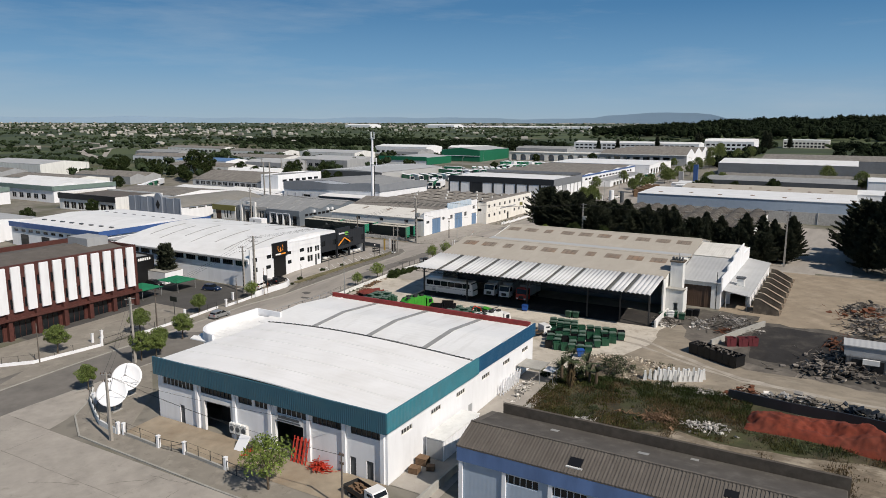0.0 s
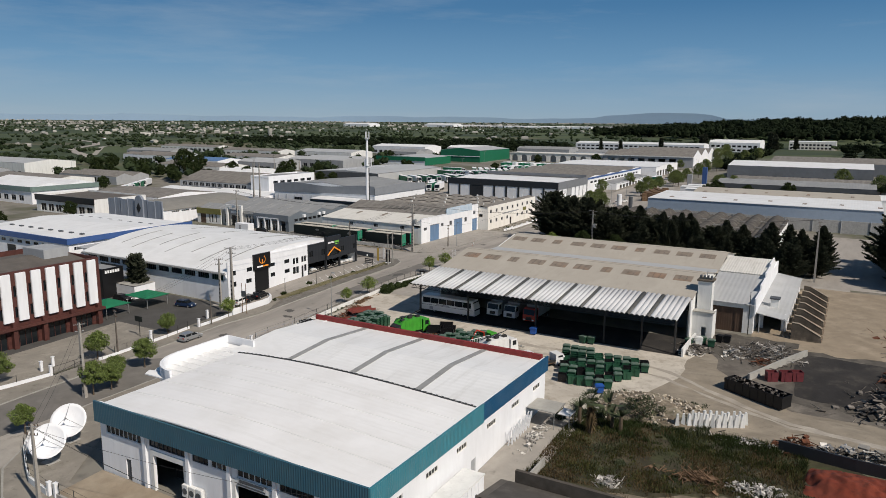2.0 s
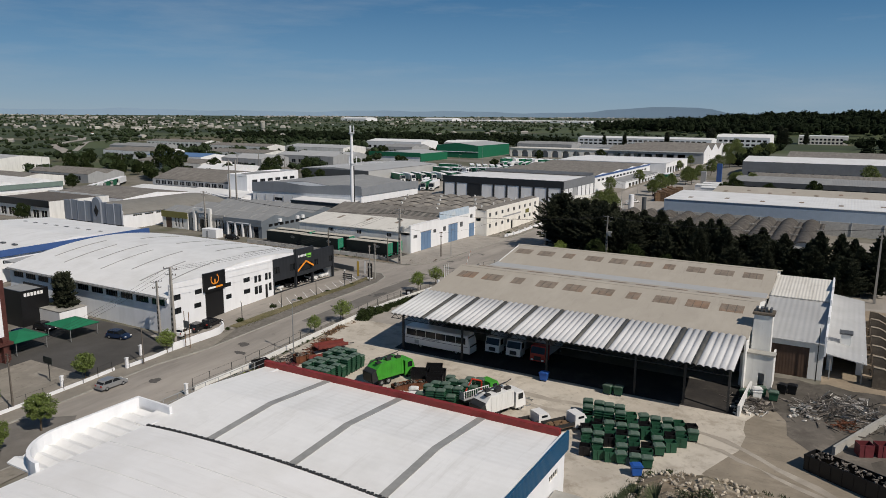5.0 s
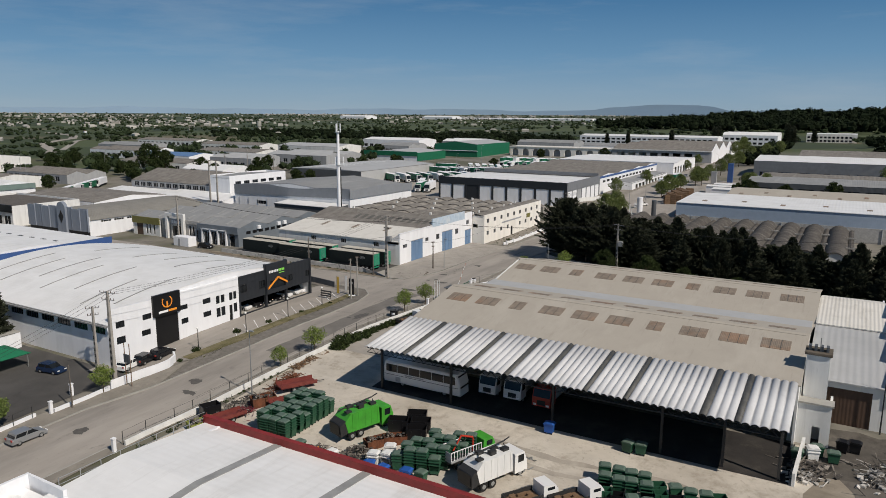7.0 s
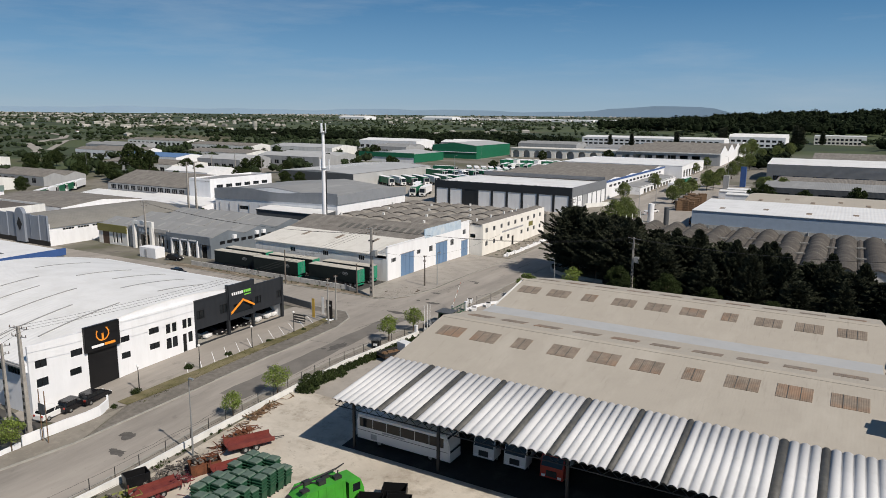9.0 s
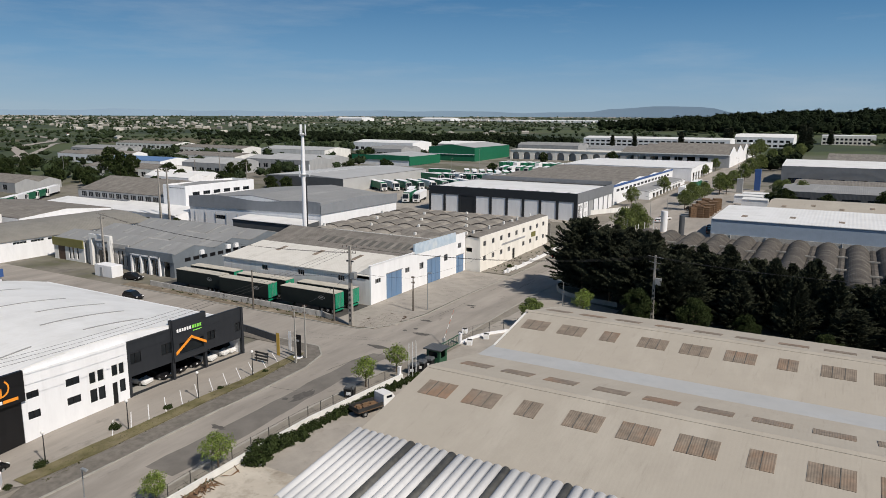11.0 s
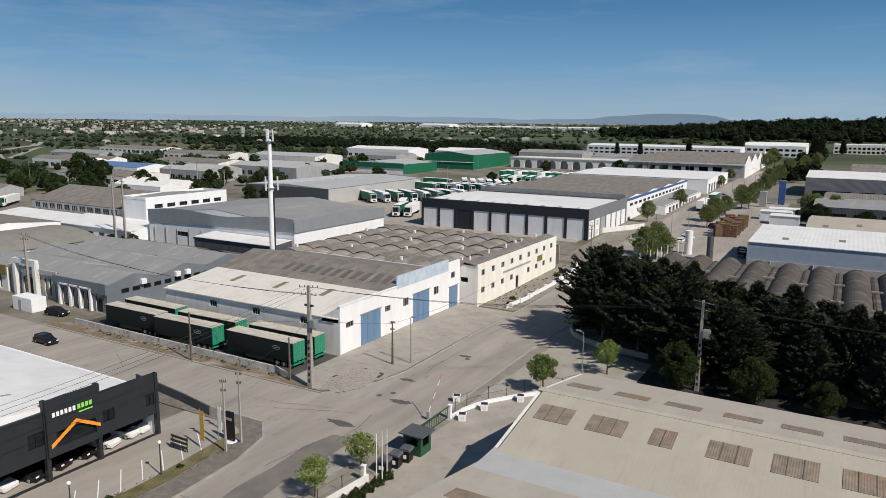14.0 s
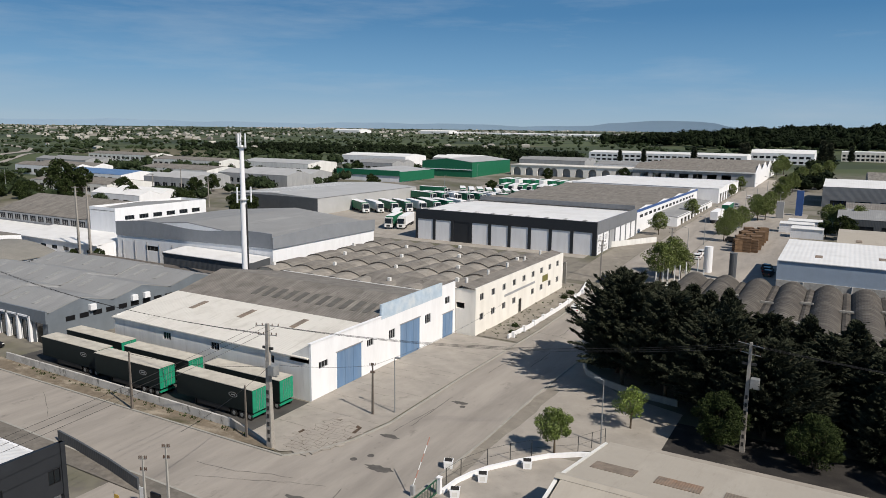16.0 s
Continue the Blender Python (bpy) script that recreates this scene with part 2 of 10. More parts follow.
M["cable"] = mat("black_cable", (0.02, 0.02, 0.02), 0.7, var=0.1, bump=0)
# front copy of the teal, darkened in colour for its shaded face
M["teal"] = mat("teal_cladding_shaded", (0.030, 0.105, 0.150), 0.55, var=0.08, scale=0.6, stain=(0.06, 0.12, 0.14), amount=0.4, sscale=0.4, wave=("X", 0.3, 0.05), bump=0.03)
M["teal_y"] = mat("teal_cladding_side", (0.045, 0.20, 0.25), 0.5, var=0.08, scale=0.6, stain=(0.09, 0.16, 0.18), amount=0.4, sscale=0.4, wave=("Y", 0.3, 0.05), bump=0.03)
M["blue_dark"] = mat("dark_blue_cladding", (0.012, 0.075, 0.16), 0.5, var=0.08, wave=("Y", 0.3, 0.05), bump=0.03)
M["red_cap"] = mat("dark_red_capping", (0.22, 0.025, 0.022), 0.55, var=0.2, scale=1.0, stain=(0.10, 0.02, 0.02), amount=0.5)
M["blue_band"] = mat("royal_blue_cladding", (0.045, 0.10, 0.27), 0.5, var=0.08)
M["blue_wall"] = mat("faded_blue_wall", (0.10, 0.17, 0.34), 0.7, var=0.15, stain=(0.06, 0.09, 0.17), amount=0.5, sscale=0.4, streak=0.3)
M["blue_door"] = mat("faded_blue_door", (0.13, 0.22, 0.36), 0.65, var=0.12, scale=1.2, stain=(0.2, 0.26, 0.34), amount=0.5, sscale=0.7, streak=0.2)
M["pale_blue"] = mat("pale_blue_render", (0.42, 0.52, 0.62), 0.85, var=0.1, scale=1.0, stain=(0.62, 0.63, 0.62), amount=0.7, sscale=0.5)
M["blue_pale_clad"] = mat("pale_blue_cladding", (0.34, 0.41, 0.50), 0.55, var=0.06, wave=("X", 0.5, 0.008), bump=0.03)
M["anthracite"] = mat("anthracite_cladding", (0.022, 0.025, 0.030), 0.5, var=0.1, bump=0.03, wave=("Y", 1.0, 0.02))
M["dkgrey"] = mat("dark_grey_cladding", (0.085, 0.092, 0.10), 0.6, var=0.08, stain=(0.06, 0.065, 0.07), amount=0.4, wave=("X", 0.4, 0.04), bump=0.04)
M["midgrey"] = mat("mid_grey_cladding", (0.18, 0.19, 0.205), 0.6, var=0.08, stain=(0.10, 0.105, 0.11), amount=0.4, wave=("X", 0.4, 0.04), bump=0.04)
M["bandgrey"] = mat("grey_blue_fascia", (0.235, 0.25, 0.27), 0.6, var=0.06, stain=(0.16, 0.17, 0.185), amount=0.4, sscale=0.1, wave=("X", 0.5, 0.02), bump=0.04)
M["bluegrey"] = mat("blue_grey_cladding", (0.155, 0.18, 0.205), 0.6, var=0.08, stain=(0.11, 0.125, 0.14), amount=0.4, wave=("X", 0.4, 0.02), bump=0.04)
M["scallop"] = mat("pale_blue_grey_metal", (0.27, 0.30, 0.35), 0.45, metal=0.2, var=0.1, scale=1.0, stain=(0.18, 0.20, 0.24), amount=0.5, sscale=0.6, streak=0.2)
M["stonewall"] = mat("pale_stone_cladding", (0.42, 0.41, 0.39), 0.9, var=0.2, scale=2.5, stain=(0.28, 0.27, 0.26), amount=0.5, sscale=1.2, bump=0.4)
M["black"] = mat("black_panel", (0.008, 0.008, 0.009), 0.45, var=0.2, bump=0.05)
M["dark_in"] = mat("dark_door_interior", (0.018, 0.016, 0.015), 0.7, var=0.3, wave=("Z", 0.12, 0.02))
M["glass"] = mat("dark_window_glass", (0.012, 0.015, 0.018), 0.08, var=0.3, scale=0.4, bump=0.0, spec=0.35)
M["brick"] = mat("dark_red_tile_cladding", (0.085, 0.030, 0.024), 0.6, var=0.25, scale=1.5, stain=(0.05, 0.02, 0.018), amount=0.5)
M["green"] = mat("green_cladding", (0.010, 0.13, 0.065), 0.55, var=0.08, bump=0.03, wave=("X", 0.5, 0.04))
M["dkgreen"] = mat("dark_green_curtain", (0.004, 0.009, 0.008), 0.7, var=0.25, scale=0.7, bump=0.2, fine=2.0)
M["tgreen"] = mat("green_trailer_door", (0.012, 0.27, 0.15), 0.45, var=0.08, stain=(0.03, 0.16, 0.10), amount=0.4, sscale=1.0)
M["ttop"] = mat("grubby_trailer_roof", (0.52, 0.49, 0.42), 0.75, var=0.1, scale=0.8, stain=(0.26, 0.23, 0.18), amount=0.6, sscale=0.5)
M["asphalt"] = mat("worn_asphalt", (0.325, 0.297, 0.263), 0.95, var=0.14, scale=0.25, ys=0.22, stain=(0.165, 0.153, 0.138), amount=0.65, sscale=0.16, bump=0.3, fine=10, layers=[((.40, .37, .33), .35, .3, .5, .7, (1.6, .25, 1)), ((.10, .092, .083), .5, .55, .60, .74, (1, .5, 1)), ((.13, .12, .11), .35, 2.4, .6, .75, (1, 1, 1))])
M["asphalt_dark"] = mat("dark_asphalt", (0.065, 0.062, 0.058), 0.95, var=0.15, scale=0.3, stain=(0.11, 0.105, 0.10), amount=0.6, sscale=0.12, bump=0.3, fine=10)
M["patch"] = mat("asphalt_patch", (0.095, 0.089, 0.082), 0.9, var=0.25, scale=1.5, bump=0.3)
M["pavement"] = mat("dusty_pavement", (0.24, 0.218, 0.185), 0.95, var=0.2, scale=0.4, stain=(0.16, 0.15, 0.125), amount=0.6, sscale=0.2, bump=0.4, layers=[((.36, .33, .28), .5, .5, .52, .7, (1, 1, 1)), ((.09, .085, .05), .6, .9, .58, .72, (1, 1, 1))])
M["apron"] = mat("pale_concrete_apron", (0.335, 0.308, 0.272), 0.92, var=0.12, scale=0.35, stain=(0.21, 0.195, 0.17), amount=0.55, sscale=0.15, bump=0.3, layers=[((.43, .40, .35), .4, .22, .5, .7, (1, 1, 1)), ((.14, .125, .105), .5, .6, .6, .74, (1, 1, 1)), ((.17, .155, .13), .35, 2.6, .6, .75, (1, 1, 1))])
M["pavers"] = mat("worn_block_paving", (0.17, 0.155, 0.135), 0.95, var=0.25, scale=1.4, stain=(0.10, 0.095, 0.08), amount=0.6, sscale=0.25, bump=0.4)
M["kerb"] = mat("kerb_stone", (0.32, 0.31, 0.28), 0.9, var=0.15, scale=1.0, bump=0.3)
M["dirt"] = mat("pale_dusty_ground", (0.52, 0.475, 0.405), 0.98, var=0.10, scale=0.2, stain=(0.25, 0.215, 0.17), amount=0.6, sscale=0.07, bump=0.5, fine=3, layers=[((.22, .185, .14), .55, .35, .50, .66, (1, 1, 1)), ((.60, .56, .49), .5, .16, .52, .7, (.5, 1.6, 1)), ((.13, .11, .085), .5, 1.3, .58, .72, (1, 1, 1))])
# soil and oily ground; also lends a shade-dark colour under canopy and trees
M["mud_and_shade"] = mat("dark_oily_and_shaded_ground", (0.022, 0.020, 0.019), 0.95, var=0.3, scale=0.4, stain=(0.085, 0.076, 0.064), amount=0.45, sscale=0.15, bump=0.5, layers=[((.10, .09, .075), .4, .3, .54, .72, (1, 1, 1))])
M["mudedge"] = mat("dirtied_dust", (0.085, 0.076, 0.064), 0.97, var=0.3, scale=0.5, stain=(0.17, 0.15, 0.125), amount=0.6, sscale=0.3, bump=0.5, layers=[((.035, .032, .028), .7, .35, .5, .66, (1, 1, 1))])
M["redsoil"] = mat("red_soil", (0.155, 0.028, 0.014), 0.95, var=0.3, scale=0.8, stain=(0.11, 0.03, 0.015), amount=0.5, sscale=0.4, bump=0.6, fine=3, layers=[((.19, .040, .018), .6, .6, .5, .68, (1, 1, 1)), ((.07, .02, .012), .7, 1.1, .52, .68, (1, 1, 1)), ((.12, .03, .018), .6, .25, .48, .6, (1, 1, 1))])
M["grass"] = mat("rough_grass", (0.12, 0.108, 0.048), 0.95, var=0.35, scale=0.5, stain=(0.24, 0.20, 0.13), amount=0.8, sscale=0.35, bump=0.8, fine=4)
M["leaf"] = mat("leaf_green", (0.115, 0.155, 0.036), 0.6, var=0.2, island=0.45, bump=0)
M["leaf_bright"] = mat("leaf_yellow_green", (0.14, 0.19, 0.035), 0.6, var=0.2, island=0.45, bump=0)
M["leaf_mid"] = mat("fresh_tree_leaves", (0.115, 0.145, 0.036), 0.6, var=0.2, island=0.45, bump=0)
M["leaf_dark"] = mat("conifer_needles", (0.037, 0.042, 0.027), 0.9, spec=.08, var=0.25, island=0.22, bump=0)
M["leaf_far"] = mat("far_foliage", (0.013, 0.019, 0.0095), 0.95, spec=.05, var=0.4, scale=0.05, island=0.25, bump=0)
# far groves: colour kept lighter than leaf_far to stand for air haze
M["leaf_plain"] = mat("plain_foliage_hazed", (0.030, 0.043, 0.021), 0.95, spec=.05, var=0.4, scale=0.05, island=0.4, bump=0)
M["far_white"] = mat("far_house_walls", (0.34, 0.325, 0.295), 0.85, var=0.1, scale=0.05, island=0.35, bump=0)
M["leaf_olive"] = mat("olive_foliage", (0.05, 0.065, 0.028), 0.8, var=0.3, scale=0.05, island=0.4, bump=0)
M["bark"] = mat("bark", (0.10, 0.075, 0.05), 0.95, var=0.3, scale=3, bump=0.6)
M["pole_wood"] = mat("grey_weathered_pole", (0.15, 0.13, 0.11), 0.95, var=0.2, scale=3, stain=(0.08, 0.07, 0.06), amount=0.5, sscale=1)
M["brownfill"] = mat("brown_sorted_waste", (0.17, 0.125, 0.085), 0.98, var=0.3, scale=0.8, stain=(0.08, 0.065, 0.05), amount=0.6, sscale=0.5, bump=0.8, fine=3)
M["bay"] = mat("dark_brown_concrete", (0.12, 0.10, 0.078), 0.95, var=0.25, scale=0.8, stain=(0.045, 0.038, 0.03), amount=0.7, sscale=0.5, bump=0.5, layers=[((.24, .205, .16), .6, .7, .54, .7, (1, 1, 1))])
M["yardwall"] = mat("blotchy_old_wall", (0.54, 0.53, 0.50), 0.95, var=0.15, scale=1.0, stain=(0.17, 0.165, 0.155), amount=0.7, sscale=0.5, bump=0.3, layers=[((.62, .61, .58), .7, .7, .52, .6, (1, 1, 1)), ((.07, .068, .06), .7, .9, .56, .64, (1, 1, .5))])
M["steel"] = mat("galvanised_steel", (0.34, 0.35, 0.35), 0.5, metal=0.5, var=0.12, scale=2)
M["darksteel"] = mat("dark_painted_steel", (0.03, 0.03, 0.03), 0.55, var=0.2, scale=2)
M["rust"] = mat("rusty_steel", (0.12, 0.045, 0.022), 0.9, var=0.35, scale=2, stain=(0.22, 0.07, 0.03), amount=0.5, sscale=1.5)
M["binplastic"] = mat("dark_green_plastic", (0.018, 0.078, 0.042), 0.5, var=0.12, scale=1.5, stain=(0.05, 0.08, 0.055), amount=0.4, sscale=1.5)
M["binlid"] = mat("faded_grey_green_lid", (0.10, 0.145, 0.115), 0.6, var=0.2, scale=1.5)
M["binblue"] = mat("blue_plastic", (0.02, 0.09, 0.35), 0.5, var=0.12)
M["limegreen"] = mat("lime_green_paint", (0.06, 0.33, 0.035), 0.4, var=0.1, stain=(0.05, 0.15, 0.03), amount=0.5, sscale=0.8)
M["carwhite"] = mat("white_car_paint", (0.74, 0.74, 0.73), 0.25, var=0.02, bump=0, spec=0.5)
M["carsilver"] = mat("silver_car_paint", (0.36, 0.37, 0.38), 0.28, metal=0.5, var=0.02, bump=0)
M["carblack"] = mat("black_car_paint", (0.012, 0.012, 0.014), 0.2, var=0.05, bump=0)
M["carblue"] = mat("dark_blue_car_paint", (0.015, 0.03, 0.07), 0.2, var=0.05, bump=0)
M["carred"] = mat("red_cab_paint", (0.38, 0.035, 0.022), 0.35, var=0.05, bump=0)
M["tyre"] = mat("tyre_rubber", (0.015, 0.015, 0.015), 0.9, var=0.2, scale=4)
M["orange"] = mat("orange_paint", (0.85, 0.30, 0.03), 0.5, var=0.05, bump=0)
M["lime_sign"] = mat("lime_sign_paint", (0.25, 0.70, 0.10), 0.5, var=0.03, bump=0)
M["signwhite"] = mat("white_sign_paint", (0.82, 0.82, 0.82), 0.5, var=0.03, bump=0)
M["olive"] = mat("olive_cladding", (0.16, 0.15, 0.045), 0.7, var=0.1)
M["brown"] = mat("brown_door", (0.075, 0.045, 0.03), 0.7, var=0.2, wave=("X", 0.4, 0.03))
M["wood"] = mat("weathered_timber", (0.17, 0.105, 0.06), 0.9, var=0.3, scale=2, stain=(0.09, 0.06, 0.04), amount=0.5, sscale=1)
M["cyan"] = mat("cyan_wrap", (0.05, 0.45, 0.62), 0.5, var=0.1)
M["redpaint"] = mat("red_painted_steel", (0.45, 0.04, 0.02), 0.5, var=0.2, scale=2)
M["greencanopy"] = mat("green_awning", (0.012, 0.16, 0.075), 0.75, var=0.12)
M["blue_roof"] = mat("faded_blue_sheet_roof", (0.10, 0.19, 0.36), 0.6, var=0.1, stain=(0.2, 0.26, 0.36), amount=0.5, sscale=0.2)
M["sage"] = mat("sage_green_fascia", (0.16, 0.22, 0.20), 0.6, var=0.1)
M["roof_store"] = mat("olive_grey_ribbed_roof", (0.235, 0.225, 0.20), 0.8, var=0.08, stain=(0.15, 0.145, 0.13), amount=0.5, sscale=0.2, wave=("Y", 0.7, 0.06), bump=0.08)
M["patch_road"] = mat("dull_grey_asphalt", (0.17, 0.158, 0.142), 0.95, var=0.15, scale=0.3, stain=(0.10, 0.094, 0.085), amount=0.6, sscale=0.2, bump=0.3, fine=10)
M["sand"] = mat("brown_sandy_yard", (0.28, 0.228, 0.165), 0.98, var=0.15, scale=0.3, stain=(0.17, 0.135, 0.095), amount=0.6, sscale=0.1, bump=0.5, fine=3, layers=[((.37, .31, .235), .6, .15, .5, .68, (1, 1, 1)), ((.12, .095, .07), .5, .9, .58, .72, (1, 1, 1))])
M["faded_red"] = mat("faded_red_band", (0.42, 0.20, 0.15), 0.6, var=0.1)
M["maroon"] = mat("faded_maroon_steel", (0.17, 0.035, 0.028), 0.7, var=0.25, scale=1.5, stain=(0.09, 0.04, 0.03), amount=0.5, sscale=0.8)
M["skipgreen"] = mat("yellow_green_paint", (0.22, 0.25, 0.06), 0.7, var=0.2, scale=1.5, stain=(0.14, 0.10, 0.05), amount=0.5, sscale=0.8)
M["rubble"] = mat("pale_rubble", (0.40, 0.35, 0.28), 0.95, var=0.2, scale=1.5, island=0.4, bump=0.4)
M["felt"] = mat("worn_roofing_felt", (0.085, 0.077, 0.068), 0.9, var=0.2, scale=0.5, stain=(0.05, 0.045, 0.04), amount=0.5, sscale=0.3, bump=0.2, layers=[((.15, .14, .125), .5, .5, .54, .7, (1, 1, 1))])
M["solar"] = mat("solar_panel_glass", (0.012, 0.018, 0.035), 0.15, var=0.1, bump=0)


# ---- builders ----
ORIGIN = {}


def thing(name, x, y, z=None, label="", category="", group="", kind=""):
    ob = new(name)
    ob.empty_display_size = 0.5
    z = gz(y) if z is None else z
    ob.location = (x, y, z)
    ORIGIN[ob] = Vector((x, y, z))
    return tagged(ob, label, category, group, kind)


def part(name, bm, material, parent, label=""):
    """Links a bmesh, written in the plan's own metres, as one mesh under a thing or a part."""
    o = ORIGIN[parent]
    bmesh.ops.translate(bm, verts=bm.verts, vec=-o)
    me = bpy.data.meshes.new(name)
    bm.to_mesh(me)
    bm.free()
    me.materials.append(material)
    ob = new(name, me)
    ob.parent = parent
    ORIGIN[ob] = o
    return tagged(ob, label)


def solid(name, bm, material, label="", category="", kind="", group=""):
    """A bmesh as one top-level object, with its origin at its base."""
    vs = [v.co for v in bm.verts]
    o = Vector((sum(v.x for v in vs) / len(vs), sum(v.y for v in vs) / len(vs), min(v.z for v in vs)))
    bmesh.ops.translate(bm, verts=bm.verts, vec=-o)
    me = bpy.data.meshes.new(name)
    bm.to_mesh(me)
    bm.free()
    me.materials.append(material)
    ob = new(name, me)
    ob.location = o
    ORIGIN[ob] = o
    return tagged(ob, label, category, group, kind)


def B():
    return bmesh.new()


def bx(bm, x0, x1, y0, y1, z0, z1, bev=0.0):
    vs = [bm.verts.new((x, y, z)) for z in (z0, z1) for y in (y0, y1) for x in (x0, x1)]
    fs = [bm.faces.new([vs[i] for i in f]) for f in ((0, 2, 3, 1), (4, 5, 7, 6), (0, 1, 5, 4), (2, 6, 7, 3), (0, 4, 6, 2), (1, 3, 7, 5))]
    if bev:
        es = list({e for f in fs for e in f.edges})
        bmesh.ops.bevel(bm, geom=es, offset=bev, segments=2, affect="EDGES")
    return bm


def cyl(bm, p0, p1, r0, r1=None, seg=8):
    """A tapered round bar from p0 to p1."""
    p0, p1 = Vector(p0), Vector(p1)
    r1 = r0 if r1 is None else r1
    a = (p1 - p0).normalized()
    u = a.orthogonal().normalized()
    w = a.cross(u)
    rings = []
    for p, r in ((p0, r0), (p1, r1)):
        rings.append([bm.verts.new(p + r * (math.cos(2 * math.pi * i / seg) * u + math.sin(2 * math.pi * i / seg) * w)) for i in range(seg)])
    for i in range(seg):
        j = (i + 1) % seg
        bm.faces.new((rings[0][i], rings[0][j], rings[1][j], rings[1][i]))
    bm.faces.new(rings[0][::-1])
    bm.faces.new(rings[1])
    return bm


def prism(bm, pts, axis, a, b):
    """A closed outline of (s, z) pairs drawn out along axis x or y from a to b."""
    def at(s, z, t):
        return (t, s, z) if axis == "x" else (s, t, z)
    A = [bm.verts.new(at(s, z, a)) for s, z in pts]
    C = [bm.verts.new(at(s, z, b)) for s, z in pts]
    n = len(pts)
    for i in range(n):
        j = (i + 1) % n
        bm.faces.new((A[i], A[j], C[j], C[i]))
    bm.faces.new(A[::-1])
    bm.faces.new(C)
    bmesh.ops.recalc_face_normals(bm, faces=bm.faces)
    return bm


def sheet(bm, prof, axis, a, b, th=0.15):
    """A roof skin of even thickness under the profile of (s, z) pairs, drawn out along axis."""
    return prism(bm, prof + [(s, z - th) for s, z in prof[::-1]], axis, a, b)


def wall(bm, axis, at, s0, s1, z0, z1, th=0.25, holes=()):
    """A wall along axis x or y at the given line, thickness th towards plus, with holes (s0, s1, z0, z1) cut through."""
    hs = [(max(h[0], s0), min(h[1], s1), max(h[2], z0), min(h[3], z1)) for h in holes]
    ss = sorted({s0, s1, *[v for h in hs for v in h[:2]]})
    zs = sorted({z0, z1, *[v for h in hs for v in h[2:]]})
    n, m = len(ss) - 1, len(zs) - 1
    full = {(i, j) for i in range(n) for j in range(m)
            if not any(h[0] < (ss[i] + ss[i + 1]) / 2 < h[1] and h[2] < (zs[j] + zs[j + 1]) / 2 < h[3] for h in hs)}
    vs = {}

    def v(i, j, k):
        if (i, j, k) not in vs:
            t = at + th * k
            vs[i, j, k] = bm.verts.new((ss[i], t, zs[j]) if axis == "x" else (t, ss[i], zs[j]))
        return vs[i, j, k]
    new_faces = []
    for i, j in full:
        new_faces.append((v(i, j, 0), v(i + 1, j, 0), v(i + 1, j + 1, 0), v(i, j + 1, 0)))
        new_faces.append((v(i, j + 1, 1), v(i + 1, j + 1, 1), v(i + 1, j, 1), v(i, j, 1)))
        for di, dj, a, b in ((-1, 0, (i, j), (i, j + 1)), (1, 0, (i + 1, j), (i + 1, j + 1)), (0, -1, (i, j), (i + 1, j)), (0, 1, (i, j + 1), (i + 1, j + 1))):
            if (i + di, j + dj) not in full:
                new_faces.append((v(*a, 0), v(*b, 0), v(*b, 1), v(*a, 1)))
    made = [bm.faces.new(f) for f in new_faces]
    bmesh.ops.recalc_face_normals(bm, faces=made)
    return bm


def window(parent, axis, at, s0, s1, z0, z1, out, nx=2, fm="signwhite", gm="glass"):
    """A glazed opening: frame with bars, and a pane behind it. out: +1 or -1, the way it faces."""
    f = B()
    t = 0.06
    d0, d1 = (at - 0.04, at + 0.04)

    def put(bm, a, b, c, d, e0, e1):
        if axis == "x":
            bx(bm, a, b, e0, e1, c, d)
        else:
            bx(bm, e0, e1, a, b, c, d)
    put(f, s0, s1, z0, z0 + t, d0, d1)
    put(f, s0, s1, z1 - t, z1, d0, d1)
    for i in range(nx + 1):
        s = s0 + (s1 - s0 - t) * i / nx
        put(f, s, s + t, z0 + t, z1 - t, d0, d1)
    w = part("window", f, M[fm], parent)
    p = B()
    put(p, s0, s1, z0, z1, at - out * 0.05 - 0.01, at - out * 0.05 + 0.01)
    part("pane", p, M[gm], w)


def panel(parent, name, axis, at, s0, s1, z0, z1, m, th=0.08, label=""):
    b = B()
    if axis == "x":
        bx(b, s0, s1, at - th / 2, at + th / 2, z0, z1)
    else:
        bx(b, at - th / 2, at + th / 2, s0, s1, z0, z1)
    return part(name, b, M[m], parent, label)


def gable(s0, s1, z0, z1, n=1):
    """Profile of n pitched roofs side by side."""
    w = (s1 - s0) / n
    pts = [(s0, z0)]
    for i in range(n):
        pts += [(s0 + w * (i + .5), z1), (s0 + w * (i + 1), z0)]
    return pts


def vault(s0, s1, z0, z1, k=14):
    return [(s0 + (s1 - s0) * i / k, z0 + (z1 - z0) * (1 - (2 * i / k - 1) ** 2)) for i in range(k + 1)]


